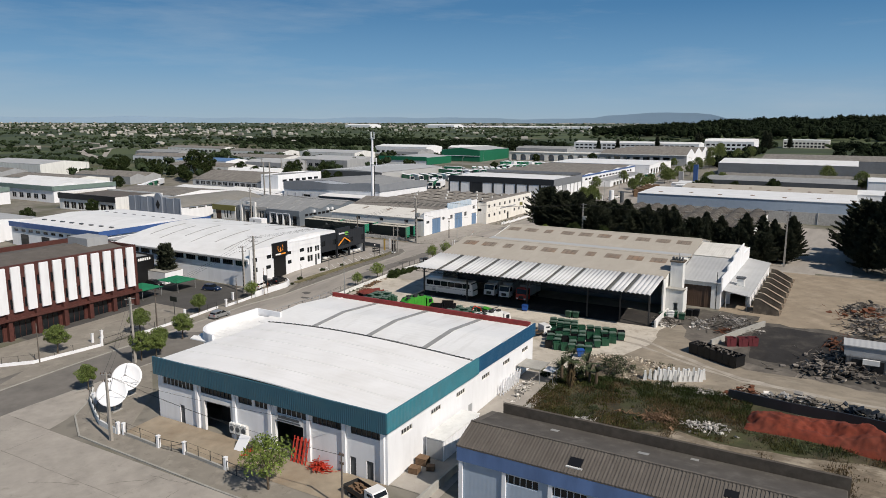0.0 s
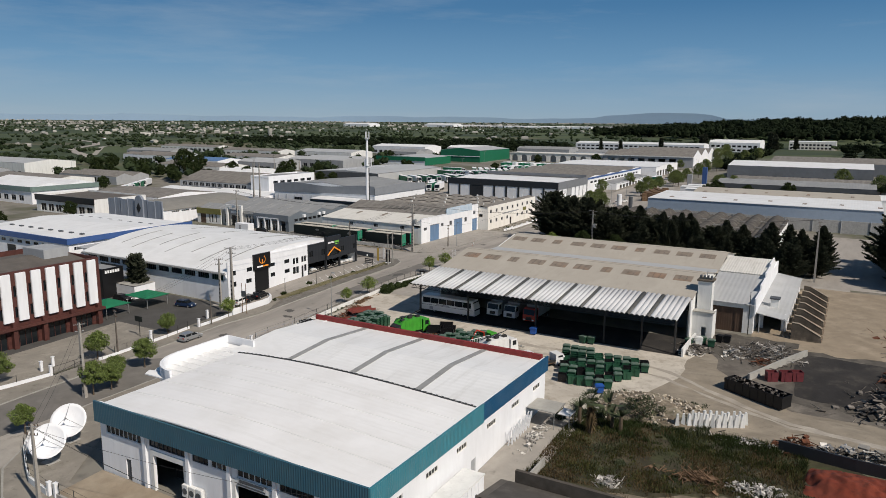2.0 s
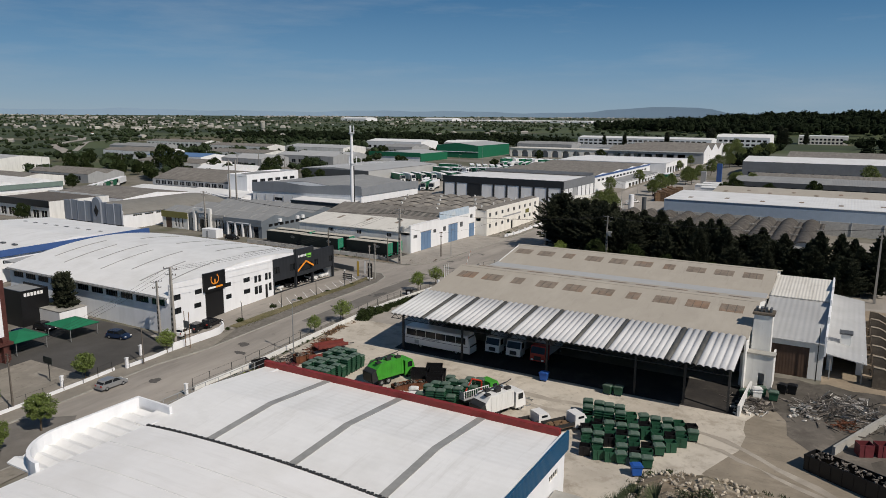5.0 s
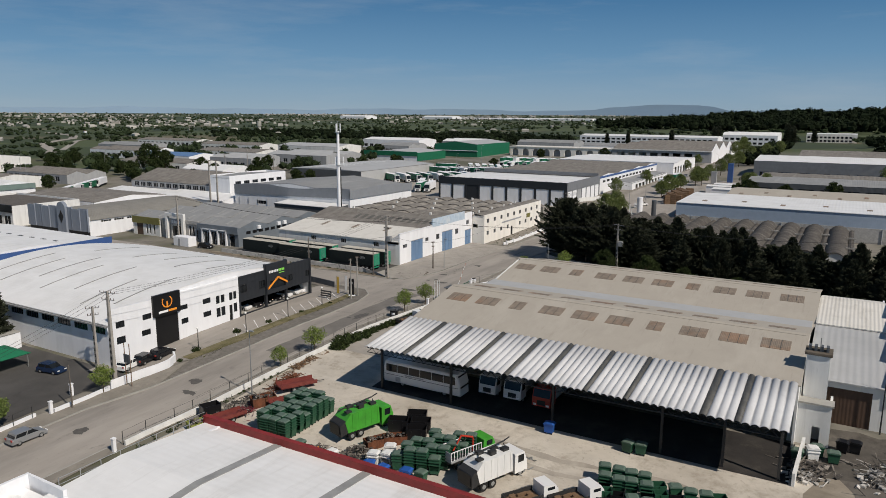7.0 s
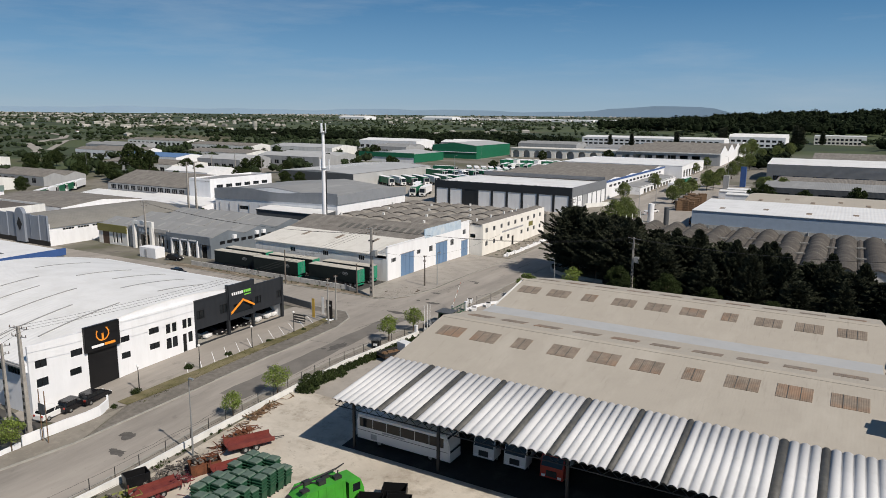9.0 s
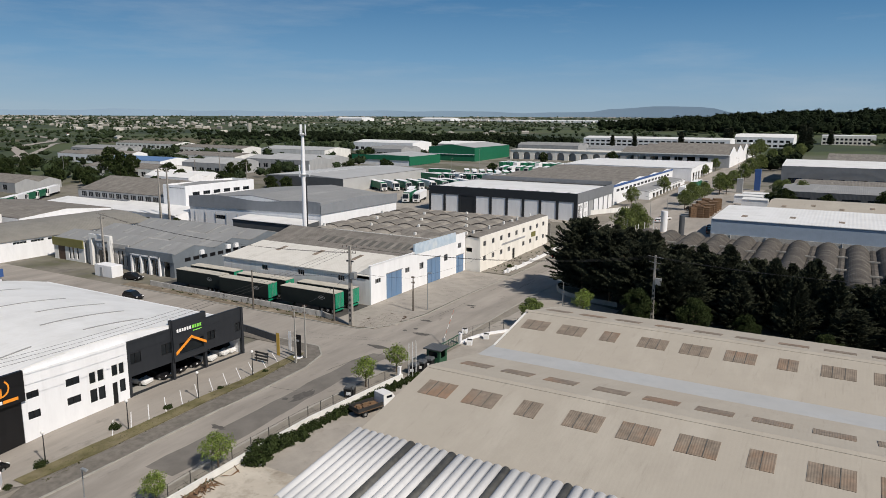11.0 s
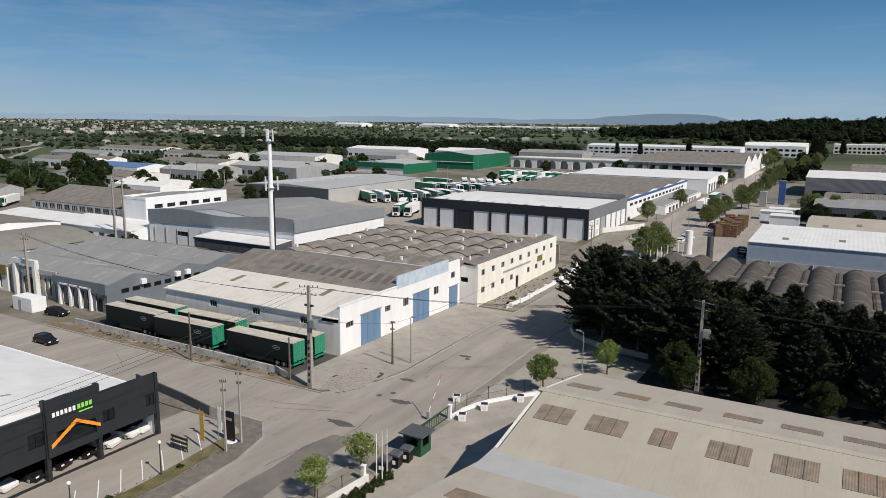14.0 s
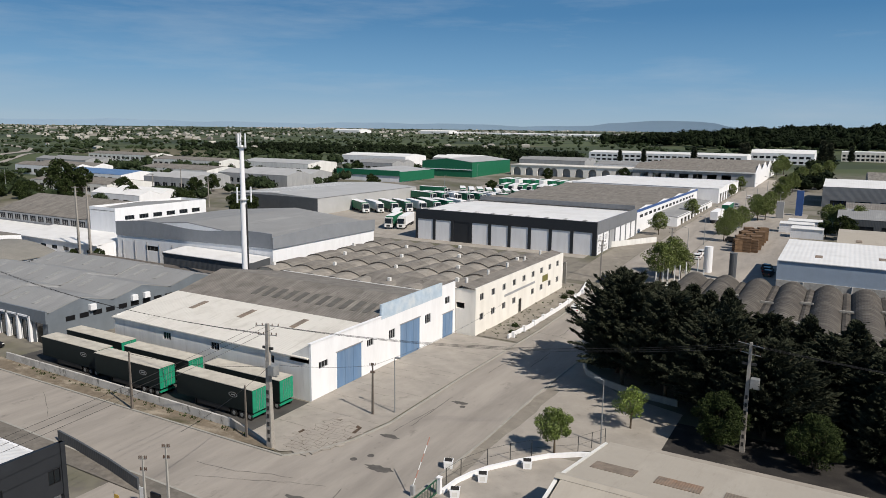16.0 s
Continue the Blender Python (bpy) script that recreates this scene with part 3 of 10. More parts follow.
def hall(name, x0, x1, y0, y1, zt, roof, walls="white", cover="roof_grey", base=None, holes_s=(), holes_e=(), label="", category="warehouse",
         th=0.25, parapet=0.0, axis="x", over=0.0, south_m=None, east_m=None):
    """A shed with four walls and a roof. Walls: s faces -y, e faces +x. roof: profile across the other axis."""
    zb = min(gz(y0), gz(y1)) - 0.3 if base is None else base
    h = thing(name, x0, y0, zb, label, category)
    zs = zt + parapet
    p = part("wall", wall(B(), "x", y0, x0, x1, zb, zs, th, holes_s), M[south_m or walls], h)
    part("wall", wall(B(), "y", x1 - th, y0 + th, y1, zb, zs, th, holes_e), M[east_m or walls], h)
    part("wall", wall(B(), "x", y1 - th, x0, x1 - th, zb, zs, th), M[walls], h)
    part("wall", wall(B(), "y", x0, y0 + th, y1 - th, zb, zs, th), M[walls], h)
    i = th if parapet else -over
    low = [(s, z - .16) for s, z in roof] + [(roof[-1][0], zt - .6), (roof[0][0], zt - .6)]
    if axis == "x":
        part("roof", sheet(B(), roof, "x", x0 + i, x1 - i), M[cover], h)
        if not parapet:
            for e in (x0 + 0.02, x1 - 0.22):
                part("gable_wall", prism(B(), low, "x", e, e + .2), M[walls], h)
    else:
        part("roof", sheet(B(), roof, "y", y0 + i, y1 - i), M[cover], h)
        if not parapet:
            for e in (y0 + 0.02, y1 - 0.22):
                part("gable_wall", prism(B(), low, "y", e, e + .2), M[walls], h)
    return h


# ---- ground ----
def hill(x, y):
    """The wooded rise behind the school."""
    d = math.exp(-((y - 1250 - 0.12 * x) / 260) ** 2)
    e = 1 / (1 + math.exp(-(x + 170) / 70))
    return 24.5 * d * e


def rise(x, y):
    """The plain climbs gently towards the horizon."""
    return 21 * max(0, (math.hypot(x - 100, y + 100) - 1500) / 3100)


def land(x, y):
    return gz(y) + hill(x, y) + rise(x, y)


def slab(xs, ys, dz, material, name, label, category="ground"):
    """A surface that lies dz above the land over the rectangle with the given grid lines."""
    bm = B()
    g = [[bm.verts.new((x, y, gz(y) + dz)) for x in xs] for y in ys]
    for j in range(len(ys) - 1):
        for i in range(len(xs) - 1):
            bm.faces.new((g[j][i], g[j][i + 1], g[j + 1][i + 1], g[j + 1][i]))
    return solid(name, bm, material, label, category, "structure")


def cuts(a, b):
    """Grid lines from a to b that keep the breaks of the slope."""
    return sorted({a, b, *[v for v in YS if a < v < b]})


def ragged(pts, seed, amp=.7):
    """The same outline with wandering edges."""
    r = random.Random(seed)
    out = []
    for (xa, ya), (xb, yb) in zip(pts, pts[1:] + pts[:1]):
        n = max(1, int(math.hypot(xb - xa, yb - ya) / 2.2))
        for i in range(n):
            k = amp if i else amp * .4
            out.append((xa + (xb - xa) * i / n + r.uniform(-k, k), ya + (yb - ya) * i / n + r.uniform(-k, k)))
    return out


def patch(pts, dz, material, name, label, category="ground"):
    """A flat-laid polygon that follows the slope (cut at its breaks)."""
    bm = B()
    f = bm.faces.new([bm.verts.new((x, y, 0)) for x, y in pts])
    for yb in YS:
        bmesh.ops.bisect_plane(bm, geom=bm.verts[:] + bm.edges[:] + bm.faces[:], plane_co=(0, yb, 0), plane_no=(0, 1, 0))
    bmesh.ops.triangulate(bm, faces=bm.faces[:])
    for v in bm.verts:
        v.co.z = gz(v.co.y) + dz
    bm.normal_update()
    for f in bm.faces:
        if f.normal.z < 0:
            f.normal_flip()
    return solid(name, bm, material, label, category, "structure")


gm = bpy.data.materials.new("land")
gm.use_nodes = True
gn, gl = gm.node_tree.nodes, gm.node_tree.links
gb = gn["Principled BSDF"]
gb.inputs["Roughness"].default_value = 0.95
gt = gn.new("ShaderNodeTexCoord")


def gmix(a, b, f):
    x = gn.new("ShaderNodeMix")
    x.data_type = "RGBA"
    for sock, v in ((x.inputs[6], a), (x.inputs[7], b), (x.inputs[0], f)):
        if isinstance(v, bpy.types.NodeSocket):
            gl.new(v, sock)
        else:
            sock.default_value = v
    return x.outputs[2]


def gnoise(s, d, a, b):
    t = gn.new("ShaderNodeTexNoise")
    t.inputs["Scale"].default_value, t.inputs["Detail"].default_value = s, d
    gl.new(gt.outputs["Object"], t.inputs["Vector"])
    r = gn.new("ShaderNodeMapRange")
    r.inputs[1].default_value, r.inputs[2].default_value = a, b
    gl.new(t.outputs["Fac"], r.inputs[0])
    return r.outputs[0]


vor = gn.new("ShaderNodeTexVoronoi")
vor.inputs["Scale"].default_value = 0.006
gl.new(gt.outputs["Object"], vor.inputs["Vector"])
sep = gn.new("ShaderNodeSeparateColor")
gl.new(vor.outputs["Color"], sep.inputs[0])
field = gmix((0.020, 0.034, 0.013, 1), (0.072, 0.092, 0.034, 1), sep.outputs[0])
field = gmix(field, (0.13, 0.115, 0.07, 1), gnoise(0.004, 3, 0.58, 0.66))
field = gmix(field, (0.030, 0.038, 0.016, 1), gnoise(0.02, 6, 0.56, 0.66))
town = gmix((0.20, 0.185, 0.155, 1), (0.10, 0.10, 0.06, 1), gnoise(0.05, 5, 0.45, 0.6))
town = gmix(town, (0.13, 0.12, 0.105, 1), gnoise(0.4, 4, 0.5, 0.7))
gx = gn.new("ShaderNodeSeparateXYZ")
gl.new(gt.outputs["Object"], gx.inputs[0])


def grange(src, a, b):
    r = gn.new("ShaderNodeMapRange")
    r.inputs[1].default_value, r.inputs[2].default_value = a, b
    gl.new(src, r.inputs[0])
    return r.outputs[0]


far = gn.new("ShaderNodeMath")
far.operation = "MAXIMUM"
gl.new(grange(gx.outputs["Y"], 420, 520), far.inputs[0])
gl.new(grange(gx.outputs["X"], -250, -330), far.inputs[1])
gl.new(gmix(town, field, far.outputs[0]), gb.inputs["Base Color"])
bm = B()
gxs = [-4600, -3000, -2000, -1400, -900, -600, -400, -300, -230, -160, -100, -40, 20, 80, 140, 220, 320, 450, 650, 900, 1400, 2200, 4600]
gys = sorted({*[y for y in YS if y > -300], -300, 700, 780, 860, 940, 1000, 1060, 1120, 1180, 1240, 1300, 1380, 1460, 1560, 1700, 1850, 2400, 3200, 4600})
grid = [[bm.verts.new((x, y, land(x, y))) for x in gxs] for y in gys]
for j in range(len(gys) - 1):
    for i in range(len(gxs) - 1):
        bm.faces.new((grid[j][i], grid[j][i + 1], grid[j + 1][i + 1], grid[j + 1][i]))
me = bpy.data.meshes.new("ground")
bm.to_mesh(me)
bm.free()
me.materials.append(gm)
tagged(new("ground", me), "wide land with fields, farmland and estate ground", "ground", kind="structure")

def far_road(pts, w, label):
    """A pale road over the plain."""
    bm = B()
    prev = None
    for i, (x, y) in enumerate(pts):
        (xa, ya), (xb, yb) = pts[max(i - 1, 0)], pts[min(i + 1, len(pts) - 1)]
        d = Vector((xb - xa, yb - ya, 0)).normalized() * w / 2
        cur = [bm.verts.new((x + q * -d.y, y + q * d.x, land(x, y) + .4)) for q in (-1, 1)]
        if prev:
            bm.faces.new((prev[1], cur[1], cur[0], prev[0]))
        prev = cur
    return solid("road", bm, M["apron"], label, "road", "structure")


far_road([(-440, 190), (-500, 232), (-560, 262), (-610, 290), (-655, 330), (-690, 372), (-760, 420), (-900, 470)], 9, "pale dual carriageway across the fields")
far_road([(-500, 240), (-560, 285), (-640, 345), (-660, 372), (-620, 395), (-540, 400)], 5, "pale slip road curving over the fields")

# ---- roads, pavements, yards ----
LEFT = [(4, -175), (4, -76), (6, -67), (7.4, -52), (7.6, -30), (7.0, -20), (5.4, -14.5), (2.5, -11.6), (-150, -10.6)]
BACK = [(-150, -1.4), (-4.4, -1.0), (2.6, -.9), (4.7, 1.4), (6.6, 6.2), (7.6, 12), (7.4, 30), (6.8, 97), (5.2, 115), (5.2, 420)]
RIGHT = [(17, 420), (17, 115), (18.6, 70), (18.9, 32), (19.3, 14), (19.0, 0), (17.2, -18), (16.4, -50), (15.9, -85), (15.4, -112), (15.4, -175)]
patch(LEFT + BACK + RIGHT, 0.03, M["asphalt"], "road", "worn grey asphalt road through the industrial estate", "road")
slab([-60, 125], cuts(-155, -132.5), 0.034, M["apron"], "road", "pale concrete street in front of the white warehouse", "road")
patch([(14, -132.4), (24, -132.4), (19.5, -119), (17, -112), (15.3, -112), (4, -112), (4, -132.4)], 0.038, M["apron"], "road", "pale worn concrete at the street corner", "road")
# darker asphalt at the corner; its north end is darkened for lens shading
patch(ragged([(-8, -123), (-3.5, -113), (4.2, -109), (4.3, -97), (9.5, -93), (15.3, -97), (15, -112.3), (14.2, -122.5), (13.6, -128.5), (13.8, -133.4), (-10, -140), (-40, -140), (-40, -125)], 31, .25), 0.042, M["patch_road"], "road", "darker patched asphalt where the streets meet, north end darkened for shade", "road")
patch([(15.4, -112), (15.9, -85), (16.4, -50), (17.2, -18), (19.0, 0), (21.4, 0), (20.8, -18), (19.2, -45), (18.2, -62), (17.8, -82), (18.6, -112)], 0.14, M["pavement"], "pavement", "dusty pavement beside the road wall", "pavement")
patch([(19.2, -112), (15.3, -112), (18, -121), (23, -128), (29.5, -131.6), (56, -132.4), (84, -132.4), (84, -126), (33, -126), (27, -118)], 0.14, M["pavement"], "pavement", "cracked pavement round the warehouse corner", "pavement")
patch([(1.2, -58), (3.2, -58), (4.5, -50), (4.6, -26), (3.4, -17), (2.6, -15), (1.8, -17), (2.8, -28), (2.3, -46)], 0.17, M["grass"], "verge", "strip of rough grass beside the road", "verge")
patch([(-8, -68), (1.8, -64), (2.2, -59), (3.2, -58), (4.5, -50), (4.6, -26), (3.4, -17), (2.6, -15), (.5, -14), (-8, -14)], 0.10, M["asphalt"], "forecourt", "asphalt forecourt before the repair workshop", "forecourt")
patch([(3.3, -58), (6.2, -66), (7.4, -52), (7.6, -30), (7.0, -20), (5.4, -14.5), (2.5, -11.6), (-60, -10.7), (-60, -13.5), (.5, -14), (2.6, -15), (3.4, -17), (4.65, -26), (4.55, -50)], 0.13, M["pavers"], "pavement", "worn grey block pavement beside the verge", "pavement")
patch([(-2, -84), (-.5, -84), (1.6, -70), (3.2, -58.2), (6.1, -66.4), (4, -76), (4, -132), (-2, -119), (0, -107)], 0.125, M["pavement"], "pavement", "dusty pavement before the car park wall", "pavement")
slab([-34, -1.5], cuts(-112, -66), 0.06, M["asphalt_dark"], "car_park", "dark asphalt car park", "car park")
slab([-16, -1.0], cuts(-130, -84), 0.08, M["pavement"], "forecourt", "earthy forecourt before the dark red office", "forecourt")
patch([(-4.7, 1.0), (1.5, -.4), (4.3, 1.6), (6.2, 6.4), (7.2, 12), (7.0, 50), (-4.7, 50)], 0.12, M["apron"], "pavement", "pale concrete apron before the blue doors", "pavement")
patch([(-60, -1.2), (-4.4, -.8), (1.4, -.5), (-4.8, 1.9), (-60, 1.9)], 0.11, M["stony"], "pavement", "narrow weedy pavement beside the trailer yard wall", "pavement")
slab([-54, 0.4], [2.0, 12], 0.05, M["asphalt_dark"], "trailer_yard", "dark hardstanding under parked trailers", "yard")
patch([(-1.5, 51), (6.8, 51), (6.6, 92), (5, 97), (-3.5, 97)], 0.08, M["pavement"], "forecourt", "weedy paved front yard of the cream building", "forecourt")
slab([19.4, 90], cuts(-80, -44), 0.05, M["dirt"], "yard", "pale dusty yard in front of the open shed", "yard")
# this dark slab stands for the shade under the canopy
slab([34, 86], cuts(-53.4, -44), 0.09, M["mud_and_shade"], "shed_floor", "floor under the canopy, coloured dark for its shade", "floor")
patch(ragged([(86, -79), (85, -70), (88, -62), (87, -54), (89, -44.5), (104, -44.2), (129, -44.2), (129, -78), (112, -77.5)], 7, 1.1), 0.058, M["track"], "yard", "pale dusty track across the scrap yard", "yard")
patch(ragged([(91, -44.5), (90.5, -50), (94, -58), (97, -61), (104, -66.5), (113, -66), (129, -68), (129, -44.5)], 1), 0.075, M["grime"], "yard", "grey trodden ground round the scrap heaps", "yard")
patch(ragged([(80, -111), (80, -98.5), (89, -96.5), (99, -91.5), (118, -90.5), (130, -90), (130, -111)], 5, .3), 0.052, M["stony"], "waste_ground", "stony bare strip behind the blue building", "waste ground")
patch(ragged([(78, -82), (84, -79.7), (92, -79.4), (101, -77.6), (104, -79.2), (129, -81), (129, -91), (118, -92), (110, -93), (103.5, -94), (99, -92.8), (95, -95), (89, -97.6), (83, -98.6), (76, -101)], 2, .8), 0.06, M["scrubland"], "waste_ground", "overgrown waste ground with scrub", "waste ground")
patch(ragged([(103.8, -61.2), (102.7, -49.6), (104, -43.5), (112, -43.5), (129, -43.8), (129, -66), (114, -62.5)], 3, .4), 0.085, M["mud_and_shade"], "yard", "dark oil-stained part of the scrap yard", "yard")
patch(ragged([(102, -63.2), (101.4, -49), (96, -42.5), (104, -41.5), (129, -41.6), (129, -68.2), (114, -64.8)], 9, .9), 0.080, M["mudedge"], "yard", "grey-brown dirtied margin of the oily yard", "yard")
patch(ragged([(86.5, -45), (88, -50.5), (92, -50), (97, -46.5), (103, -41), (103, -38), (92, -37.6), (87, -38)], 12, .6), 0.079, M["mudedge"], "yard", "dark trodden ground before the wing gate", "yard")
patch([(95, -44), (130, -44), (130, 10), (101, 10), (95, -20)], 0.052, M["sand"], "yard", "pale gravel storage yard", "yard")
for k_, (xo, wd_) in enumerate(((0, .9), (2.6, .7))):
    mid = [(52, -58.6 - xo), (64, -59.6 - xo), (76, -58.2 - xo), (86, -60.5 - xo), (94, -65.5 - xo * .6), (104, -70.5 - xo * .4), (118, -72.5), (128, -73)]
    patch(ragged([(x, y + wd_ / 2) for x, y in mid] + [(x, y - wd_ / 2) for x, y in mid[::-1]], 11 + k_, .3), 0.066 + .003 * k_, M["track_dark"], "tyre_track", "faint trodden tyre track in the dust", "track")
slab([19.4, 36], cuts(-44, 14), 0.05, M["apron"], "forecourt", "pale concrete drive beside the shed", "forecourt")
patch([(19.2, 0), (21, 0), (22, 7), (27, 14.5), (30, 17), (37, 20), (37, 33), (28, 36), (21, 43), (19.5, 50), (18.8, 70), (19.0, 32), (19.4, 14)], 0.075, M["apron"], "pavement", "dusty pavement beside the conifers", "pavement")
# dark slab painted in for the trees' shadow on the ground
slab([36, 110], [21.5, 30], 0.054, M["mud_and_shade"], "verge", "ground under the trees, coloured dark for their shade", "ground")
slab([36, 110], [8, 21.5], 0.05, M["apron"], "lane", "shaded lane behind the shed", "road")
slab([100, 118], cuts(12, 95), 0.055, M["asphalt"], "car_park", "grey car park beyond the conifers", "car park")
slab([17.2, 40], cuts(95, 250), 0.05, M["asphalt"], "forecourt", "pale concrete verge and lots beside the road", "pavement")
slab([-3, 5.1], cuts(100, 330), 0.05, M["pavement"], "pavement", "dusty pavement before the halls", "pavement")
slab([-120, -6], cuts(122, 330), 0.045, M["apron"], "lorry_park", "pale hardstanding of the lorry depot", "yard")
patch(ragged([(11.2, -50), (11.4, -40), (11.5, -31.6), (11.1, -22), (10.8, -14), (11.7, -10), (15.0, -9.4), (14.2, -16.8), (14.5, -23.4), (15.0, -31.6), (15.4, -40), (15.3, -50)], 41, .25), 0.036, M["patch_road"], "road", "darker resurfaced stretch of the road", "road")
patch(ragged([(19.4, 0), (19.7, 3), (19.5, 8), (19.4, 14), (19.1, 24), (19.2, 34), (20.9, 33), (21.0, 22), (20.8, 14), (20.9, 8), (21.0, 3), (20.4, 0)], 42, .3), 0.082, M["pavement"], "pavement", "dirty weathered strip along the road edge", "pavement")
for i, (x, y, w, d) in enumerate([(10.5, -7, 4.2, .7), (13, 2, 3.6, .8), (11, -40, 2.4, .5), (10.0, -63, 2.6, .9), (12.2, -66, 2.8, .7), (11.5, 22, 2.5, .5), (9.6, 9.0, 2.6, .5), (13.5, -28, 2.0, 2.6), (9.0, -80, 2.4, 1.0)]):
    k = 18
    rr = random.Random(i)
    patch([(x + w / 2 * math.cos(2 * math.pi * a / k) * rr.uniform(.55, 1.15), y + d * math.sin(2 * math.pi * a / k) * rr.uniform(.55, 1.2))
           for a in range(k)], 0.045, M["patch"], "asphalt_patch", "dark tar patch on the worn road", "road patch")


def kerb(pts, name="kerb"):
    bm = B()
    for (xa, ya), (xb, yb) in zip(pts, pts[1:]):
        n = max(1, int(math.hypot(xb - xa, yb - ya) / 6))
        for i in range(n):
            a, b = i / n, (i + 1) / n
            p, q = Vector((xa + (xb - xa) * a, ya + (yb - ya) * a, 0)), Vector((xa + (xb - xa) * b, ya + (yb - ya) * b, 0))
            d = (q - p).normalized()
            s = Vector((-d.y, d.x, 0)) * .12
            vs = []
            for c in (p, q):
                for o, z in ((-s, -.1), (s, -.1), (s, .16), (-s, .16)):
                    vs.append(bm.verts.new((c.x + o.x, c.y + o.y, gz(c.y) + z)))
            for f in ((0, 1, 5, 4), (1, 2, 6, 5), (2, 3, 7, 6), (3, 0, 4, 7), (0, 3, 2, 1), (4, 5, 6, 7)):
                bm.faces.new([vs[v] for v in f])
    return solid(name, bm, M["kerb"], "pale stone kerb along the road", "kerb", "structure")


kerb([(4, -130)] + LEFT[1:8] + [(-60, -11)])
kerb([(-60, -1.3)] + BACK[1:8])
kerb([(18.7, 70)] + RIGHT[3:10])
kerb([(15.4, -112), (18, -121), (23, -128), (29.5, -131.6), (56, -132.4), (84, -132.4)])

# ---- white warehouse with teal fascia ----
X0, X1, Y0, YM, Y1 = 34.0, 73.0, -122.2, -100.7, -80.2
w1 = thing("warehouse", X0, Y0, -4.6, "white warehouse with teal fascia and pale ribbed roof", "warehouse")
doors = [(43.3, 48.2, -4.6, .3), (56.0, 60.6, -4.6, .3)]
small = [(38.3, 39.2, -4.6, -1.3), (70.0, 71.0, -4.6, -1.6), (67.6, 68.5, -4.6, -1.6)]
bands = [(35.0, 41.2, 1.1, 2.3), (42.6, 48.4, 1.3, 2.4), (49.6, 52.0, 1.3, 2.4), (52.4, 54.8, 1.3, 2.4), (56.2, 61.0, 1.3, 2.4), (62.0, 67.0, 1.3, 2.4), (67.8, 72.2, 1.3, 2.4)]
part("wall", wall(B(), "x", Y0, X0, X1, -4.6, 4.7, .3, doors + small + bands), M["white"], w1)
for s0, s1, a, b in bands:
    window(w1, "x", Y0 + .1, s0, s1, a, b, -1, max(3, int((s1 - s0) / .7)), "signwhite" if s0 < 36 or 52 < s0 < 60 else "dkgrey")
for s0, s1, a, b in small:
    panel(w1, "door", "x", Y0 + .18, s0, s1, gz(Y0), b, "dkgrey")
for s0, s1, a, b in doors:
    bm = B()
    wall(bm, "x", Y0 - .12, s0 - .5, s1 + .5, gz(Y0), 1.0, .12, [(s0, s1, gz(Y0) - 1, .4)])
    part("door_surround", bm, M["white_old"], w1)
    # open doorway: a dark sheet set back stands for the unlit inside
    panel(w1, "door_panel", "x", Y0 + 3.2, s0 - .4, s1 + .4, gz(Y0), 1.0, "dark_in")
for x in (42.0, 49.0, 55.2, 61.5, 66.9, 72.4):
    part("pilaster", bx(B(), x - .25, x + .25, Y0 - .28, Y0, -4.6, 2.5), M["white"], w1)
sidewin = [(y, y + 2.4, 1.0, 1.7) for y in (-119.3, -112.5, -106.0, -98.5, -91.5, -84.5)] + [(-102.6, -101.4, -4.4, -1.2)]
part("wall", wall(B(), "y", X1 - .3, Y0 + .3, Y1, -4.6, 4.7, .3, sidewin), M["white"], w1)
for s0, s1, a, b in sidewin[:-1]:
    window(w1, "y", X1 - .1, s0, s1, a, b, 1, 4, "cream")
panel(w1, "door", "y", X1 - .15, -102.6, -101.4, gz(-102), -1.2, "greywall")
part("wall", wall(B(), "x", Y1 - .3, X0 - 2, X1 - .3, -4.6, 4.4, .3), M["white"], w1)
part("wall", wall(B(), "y", X0, Y0 + .3, Y1 - .3, -4.6, 4.4, .3), M["white"], w1)
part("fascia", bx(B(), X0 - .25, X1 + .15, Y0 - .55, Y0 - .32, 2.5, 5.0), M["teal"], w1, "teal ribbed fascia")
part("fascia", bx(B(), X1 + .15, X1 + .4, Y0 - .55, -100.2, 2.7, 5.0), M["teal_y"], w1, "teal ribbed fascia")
part("fascia", bx(B(), X1 + .1, X1 + .3, -100.2, Y1 + .3, 2.8, 4.9), M["blue_dark"], w1, "dark blue ribbed fascia")
part("soffit", bx(B(), X0 - .2, X1, Y0 - .33, Y0 + .1, 2.42, 2.5), M["white_old"], w1)
ends = [(X0 + .35 + (X1 - X0 - .5) * i / 24, 4.55 + .75 * math.sin(math.pi * (i / 24) ** .85)) for i in range(25)]
part("roof", sheet(B(), ends, "y", Y0 - .3, YM), M["roof_plain"], w1, "pale curved sheet roof")
rear = [(YM + .3, 4.3), (-90.5, 5.0), (Y1 - .4, 4.3)]
part("roof", sheet(B(), rear, "x", X0 - 2, X1 - .1), M["roof_white"], w1, "pale ribbed sheet roof")
for x in (42.3, 53.0, 63.6):
    part("rooflight", prism(B(), [(s, z + .06) for s, z in rear] + [(s, z + .01) for s, z in rear[::-1]], "x", x - .45, x + .45), M["roof_strip"], w1)
gap = B()
for i in range(96):
    f = i / 96
    xg, zg = X0 + .4 + (X1 - X0 - .8) * f, 4.55 + .75 * math.sin(math.pi * f ** .85)
    bx(gap, xg, xg + .26, YM - .05, YM + .32, 4.3, zg + (.05 if i % 2 else .11))
part("roof_edge", gap, M["darksteel"], w1, "dark scalloped roof edge")
